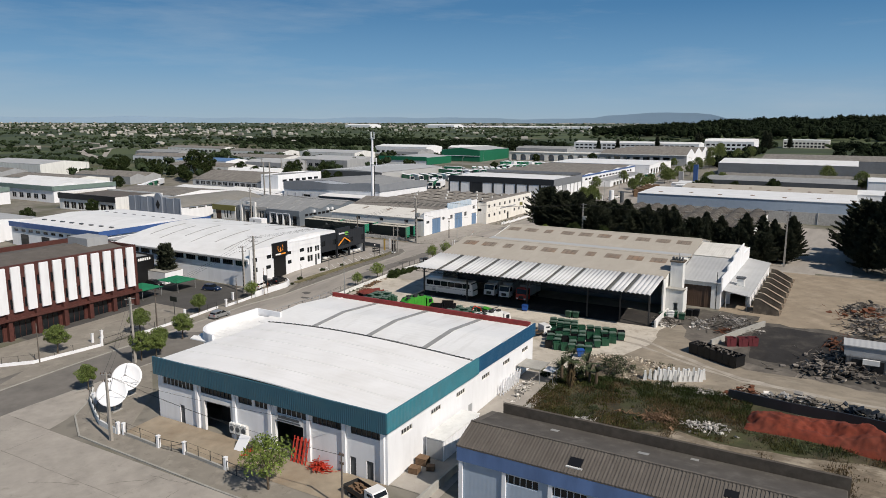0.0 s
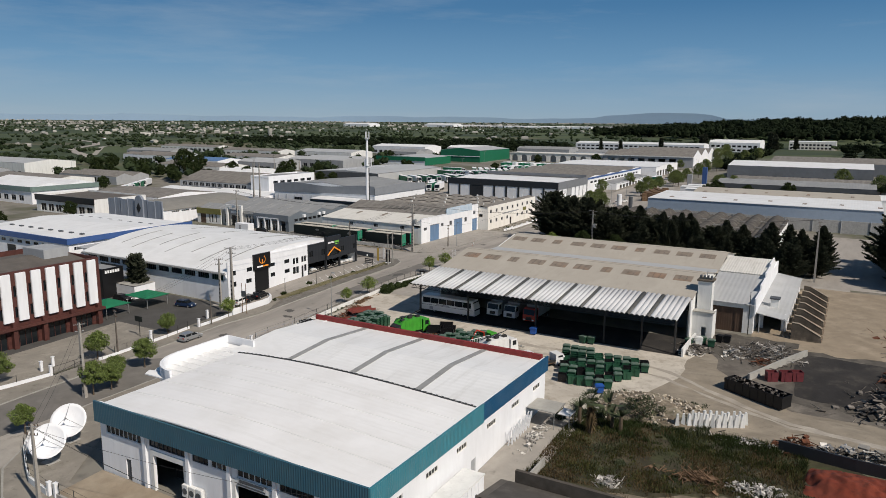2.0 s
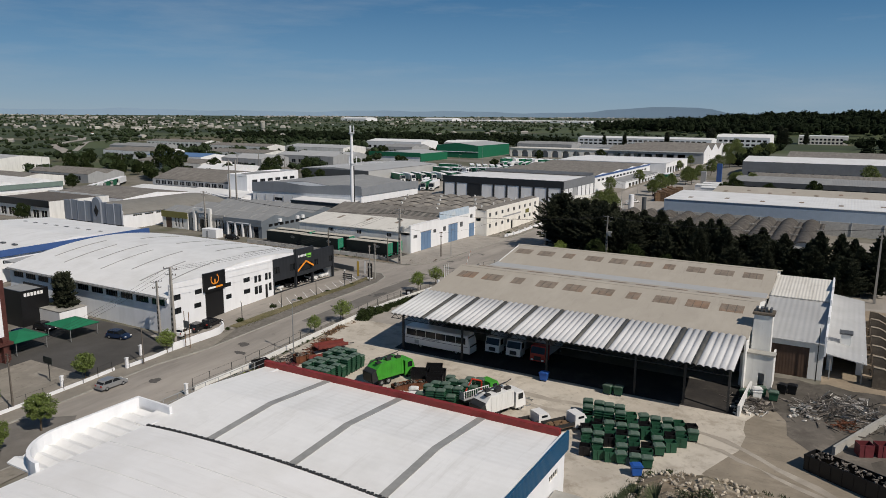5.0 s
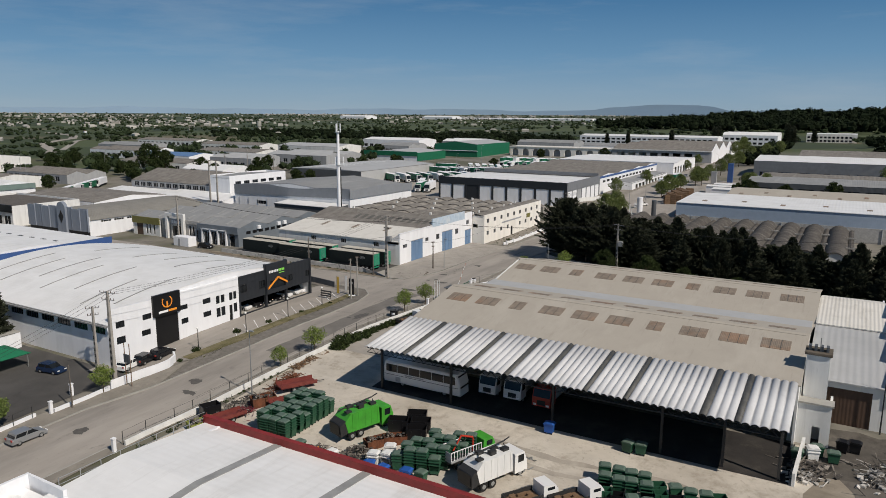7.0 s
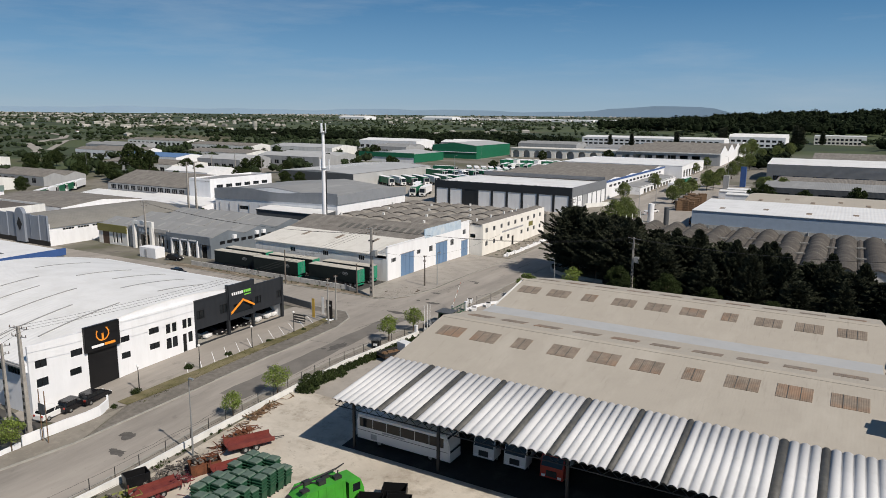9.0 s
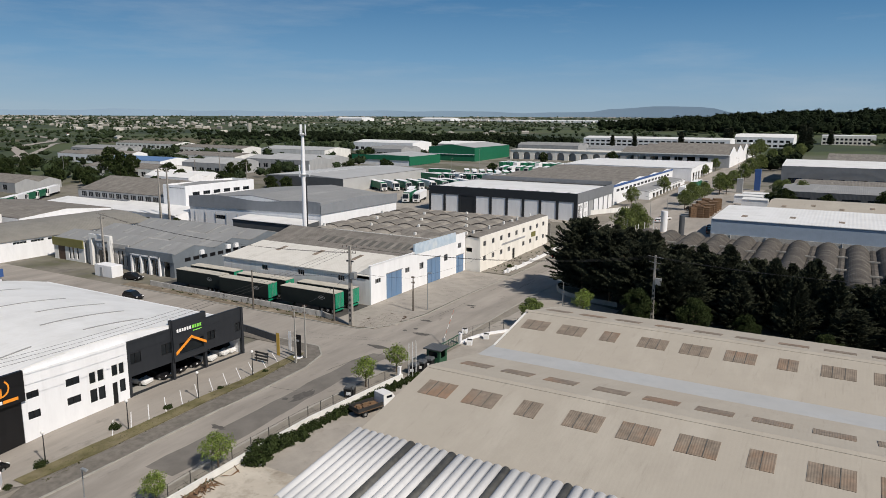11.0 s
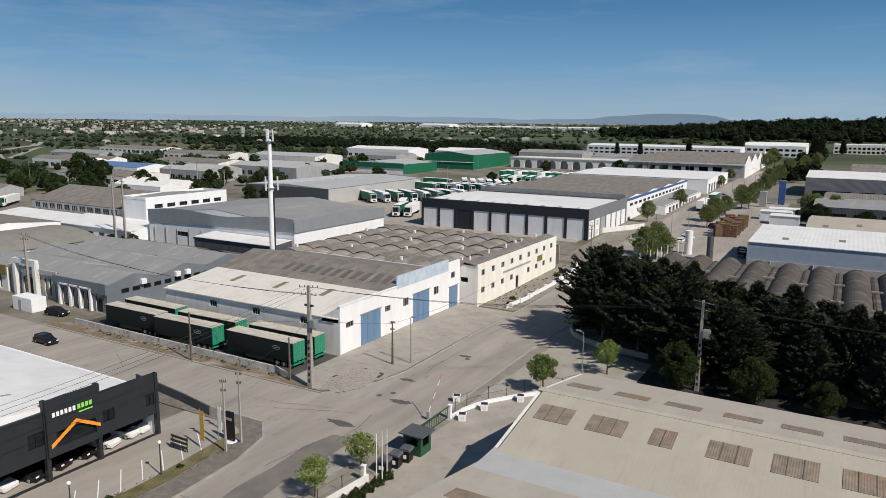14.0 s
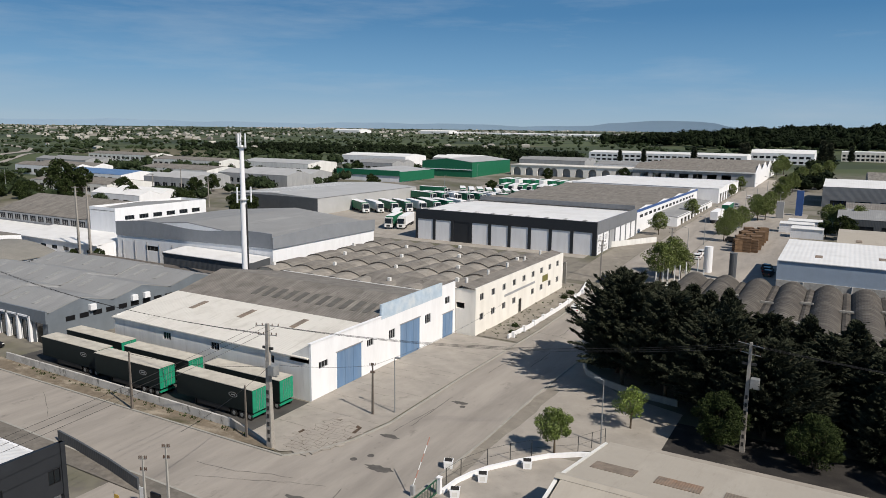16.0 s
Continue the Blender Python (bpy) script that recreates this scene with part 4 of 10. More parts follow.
for i in range(1, 5):
    ys_ = Y0 + (YM - Y0) * i / 5
    part("roof_seam", sheet(B(), [(x, z + .03) for x, z in ends], "y", ys_, ys_ + .07, .03), M["white_old"], w1)
part("capping", bx(B(), X0 - 2.2, X1 - .5, Y1 - .45, Y1 + .1, 4.2, 5.05), M["red_cap"], w1, "dark red parapet capping")
annex = B()
arc = [(28.6, -97.2)] + [(28.6, -106.5)] + [(28.6 + 5.6 * (1 - math.cos(a)), -106.5 - 5.8 * math.sin(a)) for a in [i * math.pi / 2 / 8 for i in range(1, 9)]]
arc.insert(0, (34.2, -97.2))
cols = []
for i, (xa, ya) in enumerate(arc):
    (xp, yp), (xq, yq) = arc[max(i - 1, 0)], arc[min(i + 1, len(arc) - 1)]
    d = Vector((xq - xp, yq - yp, 0)).normalized()
    s = Vector((d.y, -d.x, 0)) * -.35
    cols.append([annex.verts.new(c) for c in ((xa, ya, -4.4), (xa, ya, 5.4), (xa + s.x, ya + s.y, 5.4), (xa + s.x, ya + s.y, -4.4))])
for p, q in zip(cols, cols[1:]):
    for i in range(4):
        j = (i + 1) % 4
        annex.faces.new((p[i], q[i], q[j], p[j]))
annex.faces.new(cols[0])
annex.faces.new(cols[-1][::-1])
bmesh.ops.recalc_face_normals(annex, faces=annex.faces)
part("annex_wall", annex, M["white"], w1, "curved white parapet")
saw = [(-112 + i * .75, 4.0 + (.28 if i % 2 else 0)) for i in range(20)]
part("annex_roof", sheet(B(), saw, "x", 28.9, 34.0), M["roof_white"], w1)
rail = B()
for y in np.arange(-96.5, -80.5, 2.0):
    cyl(rail, (31.9, y, 4.2), (31.9, y, 5.4), .04)
for z in (4.8, 5.4):
    cyl(rail, (31.9, -96.5, z), (31.9, -80.5, z), .035)
part("railing", rail, M["steel"], w1)
# sign over the second door
part("sign", bx(B(), 56.2, 60.4, Y0 - .14, Y0 - .02, .45, 1.25), M["white_old"], w1)
bars = B()
bx(bars, 56.6, 60.0, Y0 - .18, Y0 - .145, .85, 1.15)
bx(bars, 56.4, 60.2, Y0 - .18, Y0 - .145, .55, .7)
part("lettering", bars, M["dkgrey"], w1)

# ---- open shed with corrugated canopy ----
SX0, SX1 = 35.4, 85.8
shed = thing("depot_shed", SX0, -45, -.6, "long beige double-pitched shed with brown rooflights", "shed")
prof = [(-45.2, 7.2), (-32.6, 9.6), (-20.0, 7.3), (-7.4, 9.6), (5.0, 7.3)]
part("roof", sheet(B(), prof[:3], "x", SX0 - .3, SX1 + .2, .12), M["roof_beige"], shed, "beige corrugated sheets")
part("roof", sheet(B(), prof[2:], "x", SX0 + .5, SX1 + .4, .12), M["roof_beige"], shed, "beige corrugated sheets")
part("gutter", bx(B(), SX0, SX1, -22.6, -17.6, 7.25, 7.62), M["roof_gutter"], shed, "pale bluish valley gutter")
for yr, zr in ((-32.6, 9.62), (-7.4, 9.62)):
    part("ridge_cap", sheet(B(), [(yr - .5, zr - .06), (yr, zr + .08), (yr + .5, zr - .06)], "x", SX0, SX1, .05), M["roof_beige"], shed)
for a, b in (((-45.2, 7.2), (-32.6, 9.6)), ((-32.6, 9.6), (-20.0, 7.3)), ((-20.0, 7.3), (-7.4, 9.6)), ((-7.4, 9.6), (5.0, 7.3))):
    ups = b[1] > a[1]
    f0, f1 = ((.60, .80) if ups else (.30, .46))
    for i in range(10):
        w = 1.0 if i in (2, 6) and ups else 1.65
        cx = SX0 + 3.0 + 4.86 * i + (.4 if i > 2 else 0)
        pr = [(a[0] + (b[0] - a[0]) * f, a[1] + (b[1] - a[1]) * f + .04) for f in (f0, f1)]
        rl = part("rooflight", sheet(B(), pr, "x", cx - w, cx + w, .06), M["skylight"], shed, "brown weathered rooflight")
        for q in ((-.36, .36) if w > 1.2 else (0,)) if ups else ():
            part("divider", sheet(B(), [(yy, zz + .035) for yy, zz in pr], "x", cx + q * w - .03, cx + q * w + .03, .05), M["roof_dim"], rl)
for x in (SX0, SX1 - .25):
    part("gable_wall", prism(B(), [(-45, -1)] + [(s, z - .13) for s, z in prof] + [(4.9, -.6)], "x", x, x + .25), M["white_old"], shed)
part("wall", wall(B(), "x", 4.6, SX0 + .25, SX1 - .25, -1, 7.1, .25), M["white_old"], shed)
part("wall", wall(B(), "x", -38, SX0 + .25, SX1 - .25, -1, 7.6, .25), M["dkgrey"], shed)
canopy = thing("canopy", SX0 - .8, -55.9, gz(-52), "open canopy of wavy pale sheets with dark strips on steel posts", "canopy")
DARK = [(40.3, 41.1), (44.4, 45.2), (49.5, 50.2), (54.8, 55.5), (59.1, 59.8), (64.6, 65.2), (69.2, 69.8), (77.2, 78.0), (80.6, 81.3)]
edge, runs = 34.7, []
for da, db in DARK:
    runs += [(edge, da, False), (da, db, True)]
    edge = db
runs.append((edge, 85.7, False))
for x, xe, dark in runs:
    ribs = max(1, round((xe - x) / .84))
    pitch, k = (xe - x) / ribs, ribs * 8
    bm = B()
    cols = []
    for i in range(k + 1):
        xx = x + (xe - x) * i / k
        dz = .24 * abs(math.sin(math.pi * (xx - x) / pitch)) ** .7 - .09
        cols.append([bm.verts.new((xx, yy, zz + dz + o)) for yy, zz in ((-55.9, 6.0), (-44.9, 7.35)) for o in (0, -.05)])
    for p, q in zip(cols, cols[1:]):
        bm.faces.new((p[0], q[0], q[2], p[2]))
        bm.faces.new((p[1], p[3], q[3], q[1]))
        bm.faces.new((p[0], p[1], q[1], q[0]))
        bm.faces.new((p[2], q[2], q[3], p[3]))
    bmesh.ops.recalc_face_normals(bm, faces=bm.faces)
    for f in bm.faces:
        f.smooth = True
    part("translucent_sheet" if dark else "roof_sheet", bm, M["canopy_dark" if dark else "canopy"], canopy, "dark dirty strip" if dark else "pale wavy metal sheets")
for xp in (35.4, 46.2, 60.2, 73.0, 79.5, 85.0):
    part("post", bx(B(), xp - .14, xp + .14, -53.0, -52.72, gz(-53) - .1, 6.0), M["darksteel"], canopy)
truss = B()
for y in (-55.4, -52.9):
    cyl(truss, (SX0 - .6, y, 5.75), (SX1 - .5, y, 5.75), .06)
    cyl(truss, (SX0 - .6, y, 5.1), (SX1 - .5, y, 5.1), .06)
    for i in range(34):
        xa = SX0 - .6 + i * 1.47
        cyl(truss, (xa, y, 5.1), (xa + .74, y, 5.75), .035, seg=5)
        cyl(truss, (xa + .74, y, 5.75), (xa + 1.47, y, 5.1), .035, seg=5)
for xp in (35.4, 46.2, 60.2, 73.0, 85.0):
    cyl(truss, (xp, -55.6, 5.6), (xp, -44.8, 7.0), .07)
part("truss", truss, M["darksteel"], canopy)
# side wing, tower and lean-to
wing = thing("side_wing", 86.2, -36, -.4, "white side building with pale grey sloping roof", "shed")
part("roof", sheet(B(), [(-36.4, 5.4), (-19, 7.5)], "x", 86.2, 95.0, .15), M["roof_lightgrey"], wing, "pale grey sheet roof")
part("roof", sheet(B(), [(-19.2, 7.7), (-7.4, 8.9), (5.4, 6.3)], "x", 86.2, 95.0, .15), M["roof_pale"], wing, "faded beige sheet roof")
part("wall", wall(B(), "x", -36, 86.2, 95, -.5, 5.3, .25, [(87.6, 93.2, -.5, 4.5)]), M["white_old"], wing)
panel(wing, "gate", "x", -35.8, 87.6, 93.2, -.2, 4.5, "brown", .1, "brown sliding gate")
part("wall", prism(B(), [(-35.7, -.4), (-35.7, 5.2), (-7.4, 8.7), (5.2, 6.1), (5.2, -.4)], "x", 94.7, 95.0), M["white"], wing)
for k_, (ya_, yb_, zt_) in enumerate(((-36.3, -29, 6.6), (-29, -21.5, 7.6), (-21.5, -14, 8.5), (-14, -6, 9.1), (-6, 5.4, 6.5))):
    part("parapet", bx(B(), 95.0, 95.25, ya_, yb_, 3.6, zt_), M["white"], wing, "stepped white parapet")
part("wall", wall(B(), "x", 5.0, 86.2, 94.7, -.5, 6.2, .25), M["white_old"], wing)
lean = thing("lean_to", 95.3, -35, -.3, "low white lean-to with pale sheet roof", "shed")
part("roof", sheet(B(), [(95.26, 3.8), (100.4, 3.0)], "y", -35, 5, .12), M["roof_lightgrey"], lean)
part("wall", wall(B(), "y", 99.9, -31.6, 4.8, -.4, 2.9, .2), M["white"], lean)
part("wall", wall(B(), "x", -31, 95.4, 99.9, -.4, 3.1, .2, [(96.2, 99.2, -.4, 2.4)]), M["white"], lean)
for xp in (95.9, 99.9):
    part("post", cyl(B(), (xp, -34.8, -.2), (xp, -34.8, 3.2), .08), M["steel"], lean)
vt_ = part("vent", bx(B(), 96.9, 98.3, -28, -26.4, 3.2, 5.0, .05), M["white_old"], lean, "roof vent box with dark cowl")
part("cowl", bx(B(), 96.7, 98.5, -28.2, -26.2, 5.0, 5.25, .04), M["dkgrey"], vt_)
tower = thing("chimney_tower", 84.3, -43, -.4, "white square chimney tower with dark cap and low porch block", "tower")
part("shaft", bx(B(), 86.1, 88.5, -41.5, -39.2, -.4, 9.8, .04), M["white_old"], tower)
part("cap", bx(B(), 85.9, 88.7, -41.7, -39.0, 9.8, 10.1, .04), M["bay"], tower, "dark weathered cap")
for q in range(4):
    part("vent", bx(B(), 86.2 + q * .6, 86.5 + q * .6, -40.9, -40.0, 10.1, 10.7), M["dkgrey"], tower)
part("porch", wall(wall(B(), "x", -43.2, 85.0, 89.2, -.5, 4.6, .25, [(87.4, 88.2, -.5, 2.0)]), "y", 88.95, -42.9, -39.5, -.5, 4.6, .25), M["white_old"], tower)
part("porch_roof", bx(B(), 84.8, 89.4, -43.4, -41.6, 4.6, 4.8), M["concrete"], tower)
cyl_b = cyl(B(), (87.4, -40.4, 10.1), (87.4, -40.4, 11.6), .05)
part("flue", cyl_b, M["steel"], tower)

# ---- repair workshop and car showroom ----
sr = thing("workshop", -42, -65.2, -2.2, "white car workshop with curved pale roof and black entrance panel", "workshop")
wins = [(-64.4, -62.9, 4.3, 5.3), (-64.4, -62.9, 1.8, 2.9), (-59.7, -58.1, 4.4, 5.3), (-60.0, -58.4, 1.9, 2.8), (-52.4, -51.0, 4.3, 5.1), (-52.4, -51.0, 1.9, 2.8), (-47.8, -46.1, 4.2, 5.1),
        (-47.8, -46.1, 1.9, 2.8), (-44.9, -44.0, 3.5, 5.0), (-43.8, -42.9, 3.5, 5.0), (-41.9, -41.0, 3.5, 5.0), (-40.9, -40.1, 3.5, 5.0), (-44.9, -44.0, 1.2, 2.8), (-43.8, -42.9, 1.2, 2.8), (-40.9, -40.1, 1.2, 2.8)]
door_sr = [(-57.4, -53.0, -2.2, 4.4), (-41.9, -41.2, -2.2, 2.7)]
part("wall", wall(B(), "y", -5.45, -65.2, -39.6, -2.2, 7.4, .3, wins + door_sr), M["white"], sr)
for i, (a, b, c, d) in enumerate(wins):
    window(sr, "y", -5.22, a, b, c, d, 1, 1 if i > 7 else 2, "white_old" if 7 < i < 12 else "black")
panel(sr, "door_panel", "y", -5.3, -57.4, -53.0, gz(-55), 4.4, "black")
panel(sr, "door", "y", -5.3, -41.9, -41.2, gz(-41), 2.7, "black")
sgn = part("sign", bx(B(), -5.2, -4.75, -57.9, -52.7, 4.4, 7.9, .03), M["black"], sr, "black sign panel with round orange emblem")
ring = B()
for r0, r1, mm in ((1.0, .82, 0),):
    k = 20
    for i in range(k):
        a0, a1 = 2 * math.pi * i / k, 2 * math.pi * (i + 1) / k
        if .5 < (i / k * 4) % 4 < 1.5:
            continue
        vs = [ring.verts.new((-4.72, -55.3 + r * math.cos(a), 6.55 + r * math.sin(a))) for r, a in ((r0, a0), (r0, a1), (r1, a1), (r1, a0))]
        ring.faces.new(vs)
bx(ring, -4.74, -4.70, -55.45, -55.15, 5.6, 6.6)
part("emblem", ring, M["orange"], sgn, "orange emblem")
part("lettering", bx(B(), -4.74, -4.70, -57.0, -55.2, 4.85, 5.2), M["signwhite"], sgn, "white lettering bar")
part("lettering", bx(B(), -4.74, -4.70, -55.1, -53.5, 4.85, 5.2), M["orange"], sgn, "orange lettering bar")
part("wall", wall(B(), "x", -65.2, -54.5, -5.45, -2.6, 4.9, .25, [(-53 + i * 4.3, -49.6 + i * 4.3, 3.3, 4.6) for i in range(11)]), M["white"], sr)
for i in range(11):
    window(sr, "x", -65.1, -53 + i * 4.3, -49.6 + i * 4.3, 3.3, 4.6, -1, 5, "dkgrey")
part("wall", wall(B(), "y", -54.5, -65, -20, -2.2, 5, .25), M["white"], sr)
part("wall", wall(B(), "x", -20.0, -54.5, -5.5, -1, 5.2, .25), M["white"], sr)
vp = [(-65.7 + 45.7 * i / 26, 4.95 + 3.5 * math.sin(math.pi * (i + .4) / 26.8) ** .9) for i in range(27)]
part("roof", sheet(B(), vp, "x", -54.7, -5.5, .14), M["roof_white_x"], sr, "pale curved sheet roof")
for xs, i0, i1 in ((-11, 3, 11), (-11.5, 14, 20), (-17, 2, 9), (-18, 13, 21), (-24, 4, 12), (-25, 15, 22), (-31, 3, 11), (-32, 14, 21), (-37, 5, 13), (-43, 3, 11), (-44, 14, 21), (-49, 4, 12)):
    part("rooflight", sheet(B(), [(s, z + .06) for s, z in vp[i0:i1]], "x", xs, xs + .3, .05), M["roof_strip"], sr)
part("gable_wall", prism(B(), [(s, z - .15) for s, z in vp] + [(-20, 4), (-65.5, 4)], "x", -5.75, -5.5), M["white"], sr)
part("eave_trim", bx(B(), -54.7, -5.5, -66.0, -65.5, 4.75, 4.95), M["roof_grey"], sr)

px = thing("showroom", -5.6, -39.6, -.4, "anthracite car showroom front with glazed ground floor", "showroom")
upw = [(-39.2, -37.5, 4.2, 5.6), (-34.4, -32.8, 4.0, 5.5), (-26.6, -25.2, 3.9, 5.2), (-21.4, -20.3, 3.8, 5.1)]
part("wall", wall(B(), "y", -5.6, -39.55, -19.8, 2.6, 7.3, .35, upw), M["anthracite"], px)
for a, b, c, d in upw:
    window(px, "y", -5.3, a, b, c, d, 1, 2, "black")
part("sign_tower", wall(B(), "y", -5.2, -32.7, -27.0, 2.6, 8.4, .35, [(-31.8, -27.6, 3.4, 5.0)]), M["anthracite"], px, "taller sign panel")
panel(px, "pane", "y", -5.15, -31.8, -27.6, 3.4, 5.0, "glass", .03)
chev = B()
for (ya, za), (yb, zb) in (((-32.4, 3.5), (-29.7, 5.3)), ((-29.7, 5.3), (-27.2, 3.9))):
    vs = [chev.verts.new((x, y, z)) for x in (-4.84, -4.74) for y, z in ((ya, za), (yb, zb), (yb, zb + .38), (ya, za + .38))]
    for f in ((0, 1, 2, 3), (7, 6, 5, 4), (0, 4, 5, 1), (1, 5, 6, 2), (2, 6, 7, 3), (3, 7, 4, 0)):
        chev.faces.new([vs[i] for i in f])
bmesh.ops.recalc_face_normals(chev, faces=chev.faces)
part("chevron", chev, M["orange"], px, "orange roof-shaped chevron")
word = B()
for i in range(6):
    bx(word, -4.84, -4.80, -32.1 + i * .42, -31.82 + i * .42, 6.6, 7.05)
part("lettering", word, M["signwhite"], px, "white lettering")
word = B()
for i in range(4):
    bx(word, -4.84, -4.80, -29.5 + i * .42, -29.2 + i * .42, 6.6, 7.05)
bx(word, -4.84, -4.80, -29.4, -27.9, 6.2, 6.32)
part("lettering", word, M["lime_sign"], px, "green lettering")
for yc in (-39.4, -32.6, -27.1, -20.0):
    part("column", bx(B(), -5.6, -5.1, yc - .2, yc + .2, -.3, 8.4 if yc in (-32.6, -27.1) else 7.3), M["anthracite"], px)
part("plinth", bx(B(), -5.5, -5.2, -39.4, -20, -.3, .25), M["anthracite"], px)
part("back_wall", bx(B(), -12.2, -12.0, -39.4, -20, -.3, 5.0), M["black"], px)
part("ceiling", bx(B(), -12.0, -5.6, -39.4, -20, 2.6, 2.8), M["black"], px)
part("floor_slab", bx(B(), -12.0, -5.5, -39.4, -20, -.3, .06), M["concrete"], px)

# ---- dark red office with white fins ----
br = thing("office_building", -34, -131, -4.6, "dark red tiled office with tall white vertical fins", "office")
part("wall", wall(B(), "y", -19.2, -131, -85.5, -4.6, 10.6, .4, [(-130.2 + i * 5.45, -125.8 + i * 5.45, -4.0 + .03 * i, -.2) for i in range(8)] +
                  [(-129.4 + i * 2.72, -128.7 + i * 2.72, a, b) for i in range(16) for a, b in ((2.2, 4.2), (6.0, 8.0))]), M["brick"], br)
for i in range(8):
    window(br, "y", -19.0, -130.2 + i * 5.45, -125.8 + i * 5.45, -3.8, -.2, 1, 4, "brick")
for i in range(16):
    for a, b in ((2.2, 4.2), (6.0, 8.0)):
        window(br, "y", -19.0, -129.4 + i * 2.72, -128.7 + i * 2.72, a, b, 1, 1, "black")
    part("fin", bx(B(), -18.75, -18.3, -88.2 - i * 2.72, -86.45 - i * 2.72, 1.6, 10.3, .06), M["white"], br, "white vertical fin panel")
for i in range(9):
    part("column", bx(B(), -18.8, -17.9, -130.6 + i * 5.45, -129.8 + i * 5.45, -4.6, 1.6), M["brick"], br)
part("ledge", bx(B(), -18.8, -17.6, -131, -85.5, .3, .75), M["brick"], br)
part("wall", wall(B(), "x", -85.9, -40, -19.2, -4, 10.6, .4, [(-30, -24, 2, 8)]), M["brick"], br)
window(br, "x", -85.6, -30, -24, 2, 8, 1, 4, "brick")
part("wall", wall(B(), "x", -131, -40, -19.2, -4.6, 10.6, .4), M["brick"], br)
part("wall", wall(B(), "y", -40, -130.6, -85.9, -4.6, 10.6, .4), M["brick"], br)
part("roof", sheet(B(), [(-39.8, 9.6), (-30, 10.9), (-19.4, 9.6)], "y", -130.8, -86, .2), M["roof_dark"], br)
part("roof_house", bx(B(), -33, -26, -92, -87, 10.2, 12.2, .05), M["greywall"], br)

bs = thing("store", -41.0, -75.2, -2.4, "black clad store block with pale lettering", "store")
part("wall", wall(wall(B(), "x", -75.2, -41, -33.2, -2.4, 4.6, .25), "y", -33.45, -74.95, -70, -2.4, 4.6, .25), M["black"], bs)
part("roof", bx(B(), -41, -33.5, -74.9, -70, 4.0, 4.2), M["roof_grey"], bs)
for i in range(6):
    part("lettering", bx(B(), -33.19, -33.15, -74.6 + i * .62, -74.15 + i * .62, 3.5, 4.15), M["signwhite"], bs)
part("wall", wall(B(), "x", -70.2, -41, -33.45, -2.4, 4.6, .2), M["black"], bs)

# ---- trailer warehouse with blue doors ----
w2 = thing("warehouse", -43.4, 12.4, -.9, "white warehouse with faded blue doors and stepped parapet", "warehouse")
fw = [(13.9, 15.8, 3.9, 4.8), (24.4, 26.0, 4.0, 5.0), (29.9, 31.6, 3.7, 5.1), (40.2, 42.0, 3.6, 5.1), (46.6, 48.3, 5.5, 6.7)]
fd = [(17.6, 23.1, -1, 5.1), (33.0, 38.6, -1, 5.2), (45.9, 49.4, -1, 3.9)]
fwall = B()
for a, b, z in ((12.4, 28, 7.6), (28, 45.6, 9.4), (45.6, 50.2, 8.8)):
    wall(fwall, "y", -5.0, a, b, -1, z if a != 28 else 7.2, .3, [h for h in fw + fd if a <= h[0] < b])
part("wall", fwall, M["white"], w2, "weathered white front")
part("parapet", bx(B(), -5.0, -4.68, 28, 45.6, 7.2, 9.4), M["pale_blue"], w2, "peeling pale blue parapet")
part("coping", bx(B(), -5.1, -4.6, 12.3, 28, 7.6, 7.72), M["white"], w2)
for a, b, c, d in fw:
    window(w2, "y", -4.85, a, b, c, d, 1, 3, "greywall")
for a, b, c, d in fd:
    dr = panel(w2, "sliding_door", "y", -4.78, a, b, gz(a) + .05, d, "blue_door", .08, "faded blue sliding door")
    for q in (1 / 3, 2 / 3):
        part("rib", bx(B(), -4.74, -4.70, a + (b - a) * q - .03, a + (b - a) * q + .03, gz(a) + .1, d - .1), M["blue_door"], dr)
    part("track", bx(B(), -4.78, -4.66, a - .2, b + .3, d, d + .15), M["steel"], w2)
lw = [(-32.4, -30.8, 3.9, 5.0), (-22.6, -21.0, 4.0, 5.1), (-12.5, -10.9, 4.0, 5.1)]
part("wall", wall(B(), "x", 12.4, -43.4, -5.0, -.6, 5.7, .3, lw), M["white_old"], w2)
part("gable_wall", prism(B(), [(-5.0, 5.0), (-5.0, 7.5), (-8.2, 5.7), (-8.2, 5.0)], "y", 12.4, 12.7), M["white_old"], w2)
for a, b, c, d in lw:
    window(w2, "x", 12.5, a, b, c, d, -1, 3, "greywall")
part("wall", wall(B(), "y", -43.4, 12.7, 50, -.9, 6, .3), M["white_old"], w2)
part("wall", wall(B(), "x", 49.9, -43.4, -5, -1, 6.5, .3), M["white_old"], w2)
part("roof", sheet(B(), [(12.1, 5.75), (24.6, 7.35)], "x", -43.6, -5.05, .14), M["roof_pale"], w2, "pale sheet roof")
part("roof", sheet(B(), [(24.4, 7.2), (34.2, 9.5), (50.1, 6.4)], "x", -43.6, -5.05, .14), M["roof_old"], w2, "old dark fibre cement roof")
part("gable_wall", prism(B(), [(12.5, 5.6), (24.5, 7.1), (34.2, 9.3), (50, 6.3), (50, 5), (12.5, 5)], "x", -43.4, -43.1), M["white_old"], w2)
for i in range(3):
    part("rooflight", sheet(B(), [(19.4, 6.74), (22.6, 7.14)], "x", -35 + i * 10.2, -34 + i * 10.2, .05), M["skylight"], w2)
